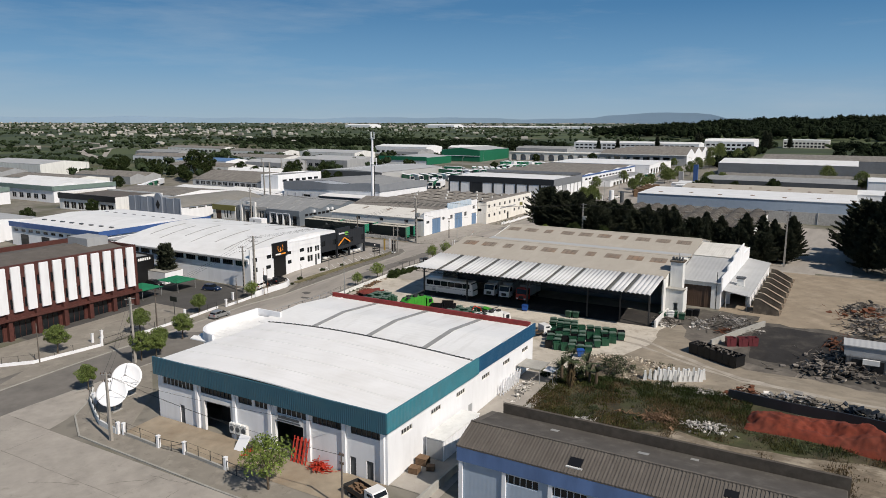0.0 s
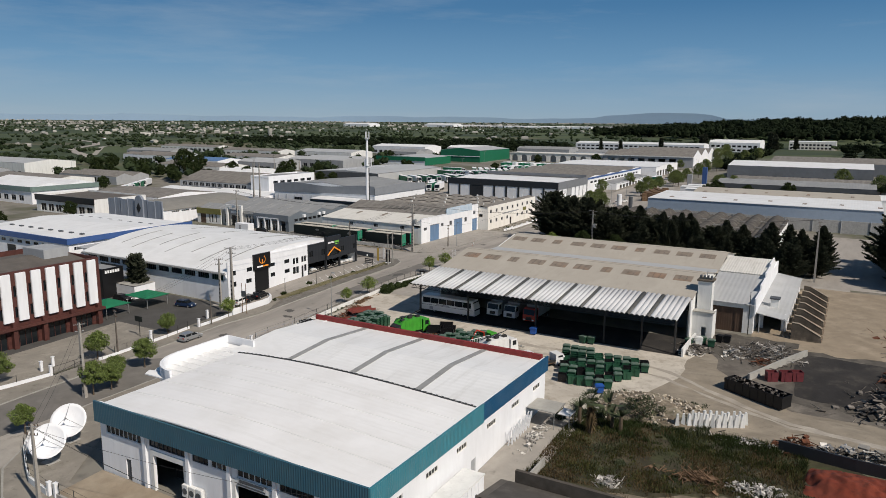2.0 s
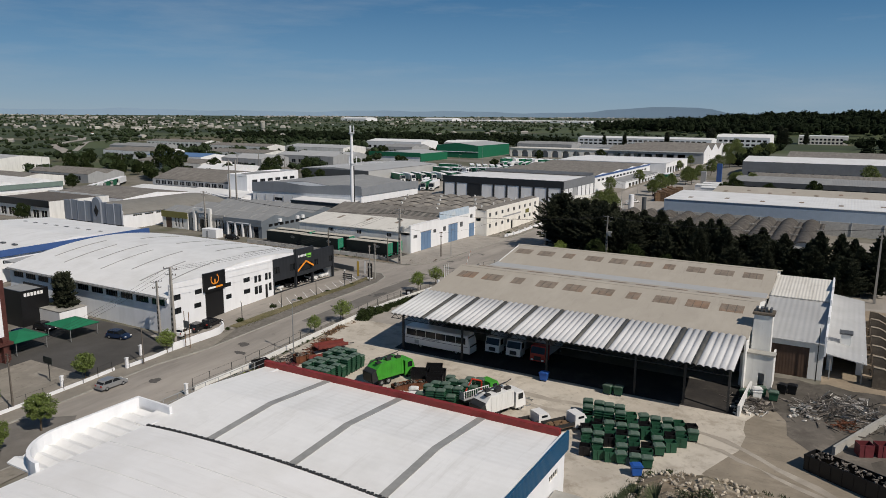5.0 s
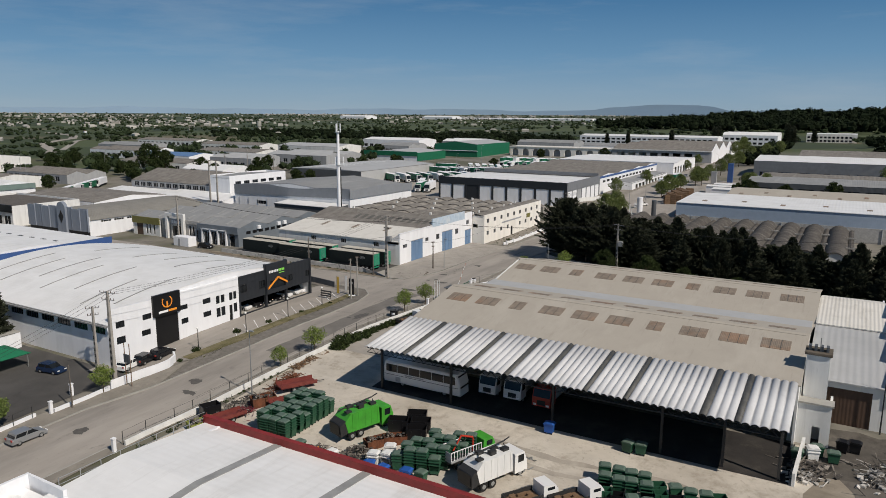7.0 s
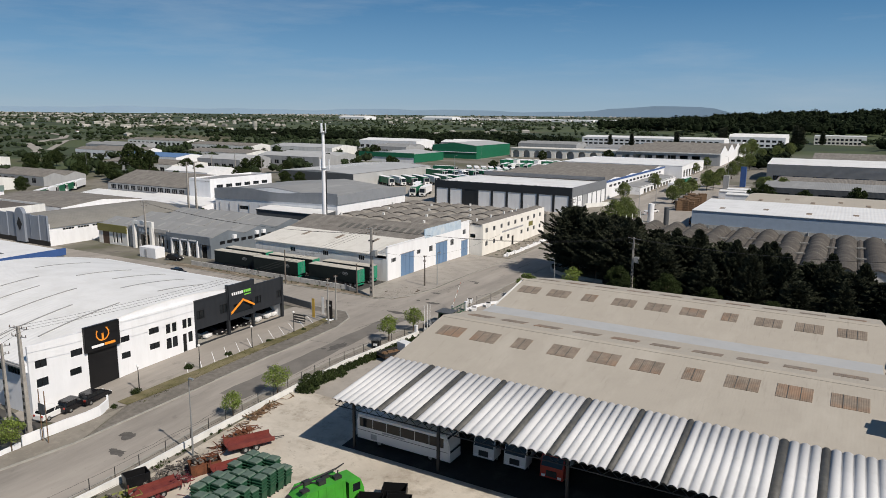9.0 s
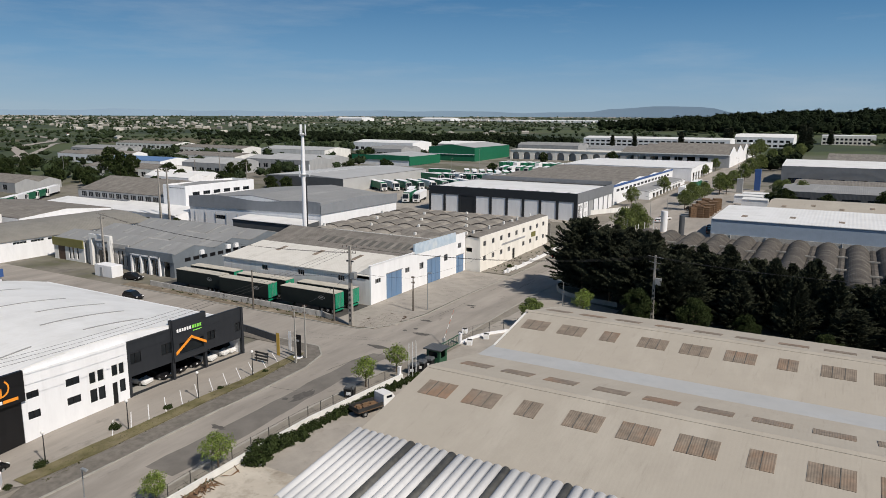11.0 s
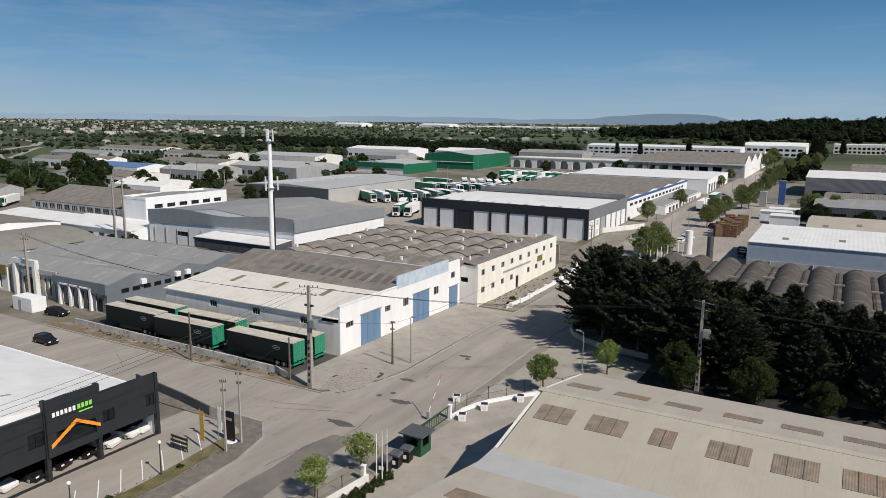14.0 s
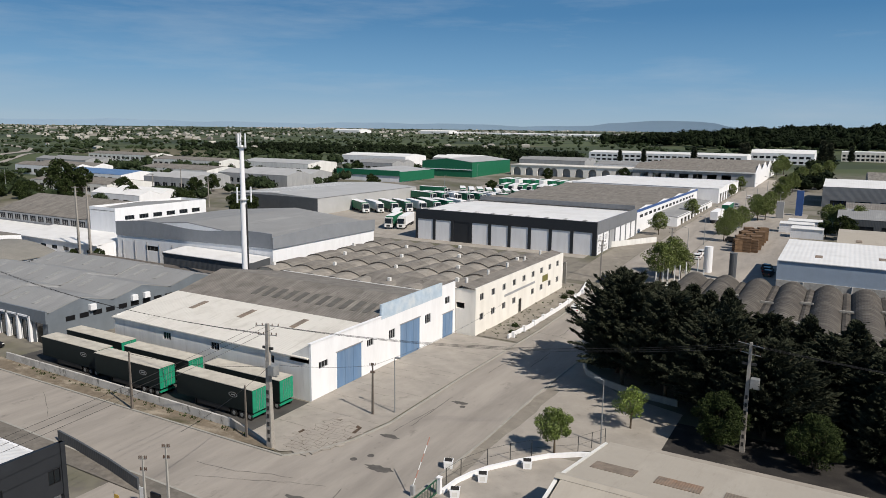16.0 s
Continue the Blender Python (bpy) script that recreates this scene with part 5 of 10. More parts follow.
for i in range(11):
    part("rooflight", sheet(B(), [(27.6, 8.0), (30.6, 8.72)], "x", -30 + i * 2.2, -28.9 + i * 2.2, .05), M["roof_dim"], w2)
low = thing("lean_to", -28, 43, -.7, "low lean-to with old dark sheet roof", "shed")
part("roof", sheet(B(), [(50.4, 5.2), (58, 6.6)], "x", -28, -5.2, .12), M["roof_old"], low)
part("wall", wall(B(), "y", -5.4, 50.5, 54, -1, 5.2, .2), M["white_old"], low)

# ---- cream building with vaulted roof ----
cr = thing("factory", -53, 51, -1, "cream two-storey factory front with old vaulted roofs", "factory")
cw = [(52.0 + i * 4.55, 53.5 + i * 4.55, a, b) for i in range(9) for a, b in ((5.5, 6.7), (2.0, 3.2)) if not (i == 4 and a < 3)] + [(68.6, 70.0, -1, 2.4)]
part("wall", wall(B(), "y", -1.2, 50.4, 92.5, -1, 7.9, .35, cw), M["cream"], cr)
for a, b, c, d in cw:
    window(cr, "y", -1.0, a, b, c, d, 1, 2 if d > 2.5 else 1, "brown" if d < 2.5 else "greywall")
part("wall", wall(B(), "x", 50.4, -6, -1.2, -1, 7.7, .3, [(-4.6, -3.0, 4.2, 5.2)]), M["cream"], cr)
part("wall", wall(B(), "x", 52, -53, -6, -1, 5.0, .3, [(-50 + i * 5.7, -48.4 + i * 5.7, 2.6, 3.8) for i in range(7)]), M["concrete"], cr)
part("wall", wall(B(), "y", -53, 52.3, 96, -1, 5, .3), M["concrete"], cr)
part("wall", wall(B(), "x", 95.7, -53, -1.2, -1, 5.2, .3), M["concrete"], cr)
part("lettering", bx(B(), -.84, -.80, 62, 76.5, 4.15, 4.6), M["greywall"], cr, "faded painted lettering")
part("sign", bx(B(), -.84, -.76, 80.5, 83.4, 3.6, 4.9), M["olive"], cr, "small yellow-green sign board")
for i in range(9):
    xa = -53 + i * 5.78
    k = 4 if i < 8 else 1
    for j in range(8):
        ya, lift = 52 + j * 5.5, .28 * (j % 2)
        part("vault_roof", sheet(B(), vault(xa + .1, xa + 5.68, 5.45 + lift, 6.2 + lift, 8), "y", ya - .5 * (j % 2), ya + 5.4 + .4 * (j % 2), .14), M["roof_old" if j % 2 else "roof_old_pale"], cr)
        if j % 2:
            part("step_wall", prism(B(), vault(xa + .3, xa + 5.48, 5.2, 6.3, 8), "y", ya, ya + .12), M["parapet_dark"], cr)
        if (2 * i + j) % 5 == 0:
            part("vent", bx(B(), xa + 2.6, xa + 3.2, ya + 2.2, ya + 2.8, 6.0 + lift, 6.85 + lift, .04), M["white_old"], cr)
    part("arch_wall", prism(B(), vault(xa + .2, xa + 5.6, 5.0, 6.1, 8), "y", 52.02, 52.2), M["concrete"], cr)
part("roof", sheet(B(), [(-6.4, 6.6), (-3.6, 8.3), (-1.0, 7.85)], "y", 50.2, 92.7, .14), M["roof_old"], cr)
for i in range(5):
    part("vent", cyl(B(), (-4.5, 54 + i * 8.5, 7.6), (-4.5, 54 + i * 8.5, 8.8), .25), M["white_old"], cr)

# ---- row of grey units behind the trailers ----
for i, (xa, xb, y0, y1, zt, south, rf) in enumerate([(-71, -55.2, 9.0, 44, 5.2, "bluegrey", "roof_grey"), (-87.2, -71.2, 9.8, 44, 5.5, "stonewall", "roof_grey"), (-99.5, -87.4, 9.2, 44, 5.2, "olive", "roof_grey")]):
    hs = [[(-68.6, -66.0, -.3, 4.0), (-65.6, -63.0, -.3, 4.0), (-62.6, -60.0, -.3, 4.0), (-58.6, -56.6, -.3, 3.8)],
          [(-86.2, -85.2, .6, 4.0), (-82.8, -78.4, -.3, 3.8), (-75.6, -74.8, .6, 4.2), (-74.2, -73.4, .6, 4.2), (-72.6, -71.8, .6, 4.2)],
          [(-97.8, -95.0, -.3, 3.6), (-93.6, -92.8, .5, 3.6), (-92.2, -91.4, .5, 3.6), (-90.4, -89.6, .5, 3.6)]][i]
    u = hall("trade_unit", xa, xb, y0, y1, zt, gable(y0, y1, zt, zt + 1.5, 3), "bluegrey" if i == 0 else "greywall", rf, -.4, hs, (),
             ["blue-grey trade unit with white framed shopfront", "trade unit with pale stone front and portal", "trade unit with olive fascia and brown door"][i], "trade unit",
             south_m=("bluegrey", "stonewall", "white_old")[i])
    part("fascia", bx(B(), xa, xb + .1, y0 - .35, y0 - .05, zt - (1.7 if i != 1 else .7), zt + .3), M[south], u)
    for k, h in enumerate(hs):
        if i == 2 and k == 0:
            panel(u, "door", "x", y0 + .1, h[0], h[1], 0, h[3], "brown", .1, "brown timber door")
        else:
            window(u, "x", y0 + .1, *h, -1, 2 if h[1] - h[0] > 2 else 1, "signwhite")
    if i == 0:
        for x in (-69.1, -65.9, -62.9, -59.7):
            part("pilaster", prism(B(), [(x - .2, -.1), (x - .12, 4.3), (x + .28, 4.3), (x + .36, -.1)], "y", y0 - .5, y0 - .06), M["white"], u)
        part("lintel", bx(B(), -69.4, -59.4, y0 - .5, y0 - .06, 4.02, 4.3), M["white"], u)
    for r in range(3):
        yr = y0 + (y1 - y0) / 3 * r
        for q in range(max(1, int((xb - xa) / 6))):
            part("rooflight", sheet(B(), [(yr + 1.6, zt + .47), (yr + 4.4, zt + 1.19)], "x", xa + 3 + q * 6, xa + 4 + q * 6, .05), M["roof_strip"], u)
    if i == 0:
        for q, yy in enumerate((16, 24, 26.5)):
            part("air_unit", bx(B(), -55.2, -54.5, yy, yy + 1.1, 4.2, 5.2, .04), M["white"], u)
        for q in range(10):
            part("vent", bx(B(), -55.24, -55.16, 12 + q * 2.4, 13.6 + q * 2.4, 3.2, 4.0), M["black"], u)
gate = thing("portal", -84, 9, 0, "pale stone portal frame before a unit", "portal")
for x in (-84.4, -77.6):
    part("column", bx(B(), x, x + .9, 8.7, 9.6, -.1, 6.6), M["white_old"], gate)
part("beam", bx(B(), -84.4, -76.7, 8.7, 9.6, 6.6, 7.5), M["white_old"], gate)
part("sign", bx(B(), -82.6, -78.6, 9.3, 9.45, 4.2, 5.8), M["greywall"], gate)
for q in range(4):
    part("lettering", bx(B(), -82.2 + q, -81.5 + q, 9.24, 9.3, 4.6, 5.4), M["signwhite"], gate)
cab = thing("cabin", -73, 2, 0, "small white cabin beside the unit doors", "cabin")
part("body", bx(B(), -73, -67, 2, 4.8, 0, 2.6, .05), M["white"], cab)
part("door", bx(B(), -71, -70.2, 1.93, 2.0, .1, 2.1), M["greywall"], cab)

# ---- grey wavy-parapet hall, annex and mast ----
gh = hall("warehouse", -110.5, -57, 61.5, 100, 9.6, [(-110.5, 9.6), (-84, 11.8), (-57, 9.6)], "white", "roof_grey", -.8, [(-99.5, -95, 3.6, 4.8), (-89, -84, 3.6, 4.8)],
          [(79, 83, -.8, 4.0), (86, 92, -.8, 4.2)], "white and dark grey warehouse with wavy parapet", "warehouse", axis="y")
wav = [(-110.6 + 53.7 * i / 24, 10.4 + .5 * math.sin(i / 24 * 2 * math.pi * 1.5 - .6) + .5 * i / 24) for i in range(25)]
part("parapet", prism(B(), wav + [(-56.9, 7.9), (-110.6, 6.6)], "y", 61.3, 61.48), M["bandgrey"], gh, "dark grey wavy parapet")
part("parapet", prism(B(), [(61.3, 10.4), (80, 11.2), (100.1, 10.4), (100.1, 7.6), (61.3, 7.8)], "x", -57, -56.7), M["bandgrey"], gh, "dark grey parapet")
for h in ((-99.5, -95, 3.6, 4.8), (-89, -84, 3.6, 4.8)):
    window(gh, "x", 61.6, *h, -1, 3, "dkgrey")
panel(gh, "door_panel", "y", -57.1, 79, 83, -.3, 4.0, "greywall")
panel(gh, "door_panel", "y", -57.1, 86, 92, -.3, 4.2, "white_old")
for i in range(5):
    part("downpipe", cyl(B(), (-108 + i * 4.6, 61.3, -.4), (-108 + i * 4.6, 61.3, 5.7), .09, seg=6), M["greywall"], gh)
an = hall("annex", -84.5, -57.6, 54.6, 61.2, 5.6, [(54.3, 5.6), (61.2, 6.1)], "dkgrey", "roof_white_x", -.8, label="low dark annex with white roof", category="annex")
dr_ = hall("shed", -107, -58, 46.5, 52, 3.0, [(46.4, 2.9), (52.1, 3.5)], "dkgrey", "roof_dark", -.6, label="low dark shed roof behind the trade units", category="shed")
mast = thing("telecom_mast", -48.2, 44.6, -.4, "tall white telecom mast with antenna panels", "mast")
part("shaft", cyl(B(), (-48.2, 44.6, -.4), (-48.2, 44.6, 21), .72, .58, 16), M["white"], mast)
part("shaft", cyl(B(), (-48.2, 44.6, 21), (-48.2, 44.6, 31), .5, .38, 16), M["white"], mast)
part("ladder", bx(B(), -47.52, -47.28, 44.5, 44.7, 0, 20), M["darksteel"], mast)
for z in (20.6, 30.6):
    part("platform", cyl(B(), (-48.2, 44.6, z), (-48.2, 44.6, z + .15), 1.0, 1.0, 12), M["steel"], mast)
for z0, z1, rr in ((20.2, 23.2, 1.5), (30.4, 33.2, .75)):
    for a in range(3):
        an_x, an_y = -48.2 + rr * math.cos(a * 2.1 + .5), 44.6 + rr * math.sin(a * 2.1 + .5)
        ar = part("arm", cyl(B(), (-48.2, 44.6, (z0 + z1) / 2), (an_x, an_y, (z0 + z1) / 2), .05), M["steel"], mast)
        part("antenna", bx(B(), an_x - .16, an_x + .16, an_y - .1, an_y + .1, z0, z1, .03), M["white"], ar)
part("spike", cyl(B(), (-48.2, 44.6, 31), (-48.2, 44.6, 34), .05), M["steel"], mast)

# ---- white block with long sheds, far left ----
wl_b = hall("factory", -131, -120, 68, 99.5, 11.6, gable(68, 99.5, 11.3, 12.0, 1), "white", "roof_grey", -.6, (), [(71 + i * 4.6, 74 + i * 4.6, 8.6, 9.8) for i in range(6)], "white factory block with small windows", "factory", parapet=.5)
for i in range(6):
    window(wl_b, "y", -120.1, 71 + i * 4.6, 74 + i * 4.6, 8.6, 9.8, 1, 3, "dkgrey")
os_ = hall("shed", -180, -131.2, 69, 97, 7.8, gable(69, 97, 7.8, 12.0), "greywall", "roof_old", -.6, [(-178 + i * 4, -175 + i * 4, 5.4, 7.2) for i in range(11)], label="old grey shed with dark sheet roof and high windows", category="shed")
for i in range(11):
    window(os_, "x", 69.1, -178 + i * 4, -175 + i * 4, 5.4, 7.2, -1, 3, "greywall")
for k_, (xa_, xb_, zz_) in enumerate(((-186, -150, 3.6), (-149, -112, 4.2))):
    ls_ = hall("canopy_shed", xa_, xb_, 57, 68.6, zz_, [(56.6, zz_ - .1), (68.6, zz_ + 1.3)], "white", "roof_white_x", -.6, [(xa_ + 2 + i * 5, xa_ + 4.4 + i * 5, 1.6, 2.6) for i in range(7)], label="long low shed with white roof", category="shed")
    for i in range(7):
        window(ls_, "x", 57.1, xa_ + 2 + i * 5, xa_ + 4.4 + i * 5, 1.6, 2.6, -1, 2, "dkgrey")
yw = thing("yard_wall", -54, 50, -.5, "concrete yard wall behind the warehouse", "wall")
part("wall", bx(B(), -56, -44, 60, 60.3, -.8, 2.4), M["cream"], yw)

# ---- big pale hall and lorry depot ----
bh = hall("warehouse", -161, -117, 149, 218, 8.6, gable(-161, -117, 8.6, 9.6), "greywall", "roof_lightgrey", 1.6, label="large pale grey distribution warehouse", category="warehouse", axis="y", south_m="dkgrey", east_m="roof_lightgrey")
for i in range(9):
    part("rooflight", sheet(B(), [(-158, 8.78), (-140, 9.6)], "y", 153 + i * 7, 154.6 + i * 7, .05), M["roof_white"], bh)

# ---- dark hall with white panels ----
dk = thing("warehouse", -60, 126, 1.4, "dark-framed warehouse with tall white panel doors", "warehouse")
pan = [(-59.2 + i * 6.1, -54.0 + i * 6.1, 1.6, 7.9) for i in range(9)]
part("wall", wall(B(), "x", 126, -60, -4, 1.4, 10.8, .4, pan), M["anthracite"], dk, "dark fascia")
for i, (a, b, c, d) in enumerate(pan):
    panel(dk, "panel_door", "x", 126.2, a, b, c, d, "anthracite" if i == 2 else "white", .1)
pe = [(127 + i * 5.5, 131.8 + i * 5.5, 1.6, 7.4) for i in range(7)]
part("wall", wall(B(), "y", -4.4, 126.4, 166, 1.4, 10.8, .4, pe), M["midgrey"], dk)
for i, (a, b, c, d) in enumerate(pe):
    pn = panel(dk, "panel_door", "y", -4.2, a, b, c, d, "white" if i != 2 else "greywall", .1)
    if i < 2:
        for z in (2.6, 5.4):
            window(pn, "y", -4.13, a + 1.2, a + 3.4, z, z + 1.3, 1, 3, "greywall")
part("wall", wall(B(), "y", -60, 126.4, 166, 1.4, 10.4, .4), M["midgrey"], dk)
part("roof", sheet(B(), [(126.4, 9.8), (146, 10.6), (166, 9.8)], "x", -59.6, -4.4, .2), M["roof_white_x"], dk, "white sheet roof")
for i in range(9):
    part("rooflight", sheet(B(), [(129.5, 10.0), (134, 10.2)], "x", -55 + i * 5.6, -54 + i * 5.6, .05), M["roof_strip"], dk)
hb = hall("warehouse", -60, -4.6, 166.5, 268, 10.0, gable(166.5, 268, 10.0, 11.0, 4), "white", "roof_old", 2.2, (), [(172 + i * 6, 176 + i * 6, 7.2, 8.2) for i in range(15)], "long white warehouse with dark low-pitched roof", "warehouse")
part("trim", bx(B(), -4.6, -4.45, 166.5, 268, 9.3, 10.1), M["blue_band"], hb, "blue edge trim")
for i in range(15):
    window(hb, "y", -4.7, 172 + i * 6, 176 + i * 6, 7.2, 8.2, 1, 3, "dkgrey")
part("lattice", bx(B(), -59, -5, 166.6, 166.9, 10.2, 11.6), M["midgrey"], hb)
hall("canopy_shed", -4.2, 3.4, 190, 258, 6.2, [(-4.4, 6.8), (3.6, 6.1)], "white", "roof_grey", 2.6, (), [(196 + i * 6, 200 + i * 6, 2.6, 5) for i in range(9)], "grey-roofed loading bay beside the road", "shed", axis="y")
wo = hall("warehouse", -62, 4, 270, 330, 10.5, gable(270, 330, 10.3, 11), "white", "roof_white", 3.5, (), [(274 + i * 7, 278 + i * 7, 4, 8) for i in range(7)], "white warehouse with upright fins", "warehouse")
sw = thing("factory", -58, 362, 5, "long factory with white sawtooth gables", "factory")
part("wall", wall(B(), "x", 362, -58, 8, 4.6, 12.6, .4, [(-54 + i * 7.5, -49 + i * 7.5, 6, 11) for i in range(7)]), M["greywall"], sw)
part("roof", sheet(B(), gable(362, 480, 12.6, 16, 4), "x", -58, 8, .2), M["roof_old"], sw)
for i in range(4):
    part("gable_wall", prism(B(), [(362 + i * 29.5, 4.6), (362 + i * 29.5, 12.6), (376.75 + i * 29.5, 17.4), (391.5 + i * 29.5, 12.6), (391.5 + i * 29.5, 4.6)], "x", 8, 8.4), M["white"], sw, "white pointed gable")
part("eave", bx(B(), -58.4, 8, 361.4, 362, 12.4, 13.0), M["white_old"], sw)

# ---- long pale-blue hall and vaulted sheds beyond the conifers ----
bl = hall("warehouse", 41.0, 118, 103.2, 134, 8.9, [(103.0, 9.05), (134.2, 9.35)], "blue_pale_clad", "roof_white_x", -.4, label="long pale blue hall with flat white ribbed roof", category="warehouse")
for i in range(7):
    part("rooflight", sheet(B(), [(110 + 3 * (i % 2), 9.17 + .03 * (i % 2)), (113 + 3 * (i % 2), 9.2 + .03 * (i % 2))], "x", 47.5 + i * 11.5, 48.9 + i * 11.5, .06), M["skylight"], bl)
for i in range(9):
    part("downpipe", cyl(B(), (46 + i * 8.6, 102.9, -.2), (46 + i * 8.6, 102.9, 5.0), .14), M["greywall"], bl)
be = hall("warehouse", 51, 118, 134.6, 166, 8.8, gable(134.6, 166, 8.9, 10.0), "white_old", "roof_beige", 0, label="warehouse with low beige sheet roof behind the blue hall", category="warehouse")
for i in range(8):
    part("rooflight", sheet(B(), [(138 + 4 * (i % 2), 9.25 + .28 * (i % 2)), (140.5 + 4 * (i % 2), 9.43 + .28 * (i % 2))], "x", 55 + i * 7.6, 56.2 + i * 7.6, .05), M["skylight"], be)
vh = thing("vaulted_shed", 24, 57, -.8, "row of old dark barrel-vaulted sheds", "shed")
for i in range(11):
    xa = 24 + i * 6.05
    part("vault_roof", sheet(B(), vault(xa + .1, xa + 5.1, 4.7, 6.25, 12), "y", 50, 96, .16), M["roof_vault"], vh)
    part("arch_wall", prism(B(), [(xa + .1, -.8)] + vault(xa + .15, xa + 5.05, 4.6, 6.1, 12) + [(xa + 5.1, -.8)], "y", 50.3, 50.55), M["white_old" if i == 10 else "concrete"], vh)
    part("valley_roof", sheet(B(), [(xa + 5.1, 4.95), (xa + 5.6, 5.15), (xa + 6.25, 4.95)], "y", 50, 96, .14), M["roof_vault"], vh)
    for yy in (62 + (i % 2) * 4, 78 + (i % 2) * 3):
        part("vent", bx(B(), xa + 4.6, xa + 6.7, yy, yy + .35, 5.3, 5.65, .05), M["concrete"], vh)
part("plinth", bx(B(), 41.1, 117.9, 103.0, 103.18, -.4, 5.0), M["stonewall"], bl, "grey rendered lower wall")
part("wall", bx(B(), 90.2, 90.5, 50.6, 95, -.8, 4.6), M["white_old"], vh)
rd = hall("warehouse", 43, 118, 282, 330, 12.6, gable(282, 330, 12.6, 14.6), "midgrey", "roof_white_x", 3.5, [(46 + i * 9, 52 + i * 9, 4.5, 7) for i in range(8)], label="slate blue warehouse with white ribbed roof", category="warehouse")
for i in range(8):
    window(rd, "x", 282.1, 46 + i * 9, 52 + i * 9, 4.5, 7, -1, 4, "blue_band")
rd2 = hall("factory", 52, 125, 222, 262, 8.2, gable(222, 262, 8.2, 9.4), "dkgrey", "roof_old", 2.4, [(55 + i * 5, 58.8 + i * 5, a, b) for i in range(13) for a, b in ((3.6, 4.8), (6.0, 7.2))], label="dark factory with bands of windows", category="factory")
for i in range(13):
    for a, b in ((3.6, 4.8), (6.0, 7.2)):
        window(rd2, "x", 222.1, 55 + i * 5, 58.8 + i * 5, a, b, -1, 3, "greywall")
hall("warehouse", 60, 150, 345, 400, 12.5, gable(345, 400, 12.5, 15), "midgrey", "roof_old", 4.5, label="dark-roofed warehouse beside the road", category="warehouse")
for i, (x, y, w, d, h) in enumerate([(34, 196, 10, 4, 3), (36, 203, 10, 4, 3.2), (38, 186, 9, 5, 3), (118, 150, 25, 20, 6), (122, 190, 30, 25, 8)]):
    k = hall("kiosk" if i < 3 else "warehouse", x, x + w, y, y + d, gz(y) + h, [(y - .2, gz(y) + h), (y + d + .2, gz(y) + h + .3)], "white", "roof_white_x", label="low white flat-roofed cabin beside the road" if i < 3 else "plain white flat-roofed warehouse by the lane",
             category="cabin" if i < 3 else "warehouse")
tow = thing("advertising_tower", 33, 235, None, "tall blue and grey advertising tower", "tower")
part("pillar", bx(B(), 35.6, 38, 244, 246, 3, 13), M["blue_band"], tow)
part("pillar", bx(B(), 30, 32.4, 232, 234, 3, 9.5), M["greywall"], tow)

# ---- school, green halls, arched building in the distance ----
sc = hall("school", -150, -20, 560, 590, 15.5, gable(560, 590, 15.5, 17, 1), "white", "roof_white_x", 7.4, [(-148 + i * 5, -144.5 + i * 5, a, b) for i in range(25) for a, b in ((9, 10.6), (12.2, 13.8))], label="long white school with rows of windows", category="school")
sc2 = hall("school", -22, 26, 600, 640, 17.5, gable(600, 640, 17.5, 20, 3), "white", "roof_white_x", 7.6, [(-20 + i * 5, -16.6 + i * 5, a, b) for i in range(9) for a, b in ((9, 11), (13, 15))], label="white school wing with sawtooth roof", category="school")
sc3 = hall("office_block", 44, 90, 705, 730, 17.5, gable(705, 730, 17.5, 18.2), "cream", "roof_white_x", 8, [(45 + i * 3.8, 47.8 + i * 3.8, a, b) for i in range(11) for a, b in ((9.5, 11.5), (13, 15))], label="pale two-storey office block", category="office")
for b_, y_, xs_, step, n_, rows_ in ((sc, 560.1, -148, 5, 25, ((9, 10.6), (12.2, 13.8))), (sc2, 600.1, -20, 5, 9, ((9, 11), (13, 15))), (sc3, 705.1, 45, 3.8, 11, ((9.5, 11.5), (13, 15)))):
    for i in range(n_):
        for a, b in rows_:
            window(b_, "x", y_, xs_ + i * step, xs_ + i * step + step - 1.4, a, b, -1, 1, "greywall")
g1 = hall("green_hall", -212, -168, 282, 320, 9.6, gable(-212, -168, 9.6, 11.4), "white", "roof_lightgrey", 3.5, label="white hall with dark green upper cladding", category="hall", axis="y")
part("fascia", bx(B(), -212.2, -167.8, 281.6, 281.9, 7.6, 10.6), M["green"], g1)
part("fascia", bx(B(), -168, -167.6, 281.9, 320, 4.5, 10.0), M["green"], g1)
g2 = hall("green_hall", -186, -150, 336, 392, 14.2, gable(-186, -150, 14.2, 16.2), "green", "roof_lightgrey", 4.6, label="tall bright green hall", category="hall", axis="y")
part("band", bx(B(), -186.2, -149.8, 335.6, 335.95, 9.2, 9.6), M["white"], g2)
ab = thing("arcaded_building", -140, 372, 5.3, "low cream building with an arcade of arches", "building")
for i in range(12):
    x = -140 + i * 8.4
    pts = [(x, 5)] + [(x, 11.6), (x + 8.4, 11.6), (x + 8.4, 5), (x + 6.8, 5)] + [(x + 4.2 + 2.6 * math.cos(a), 8.2 + 2.4 * math.sin(a)) for a in [j * math.pi / 6 for j in range(7)]] + [(x + 1.6, 5)]
    part("arch", prism(B(), pts, "y", 372, 372.6), M["cream"], ab)
part("wall", bx(B(), -140, -39.2, 374, 374.4, 5, 11.4), M["greywall"], ab)
part("roof", bx(B(), -140.4, -38.8, 371.6, 392, 11.6, 12.1), M["roof_pale"], ab)

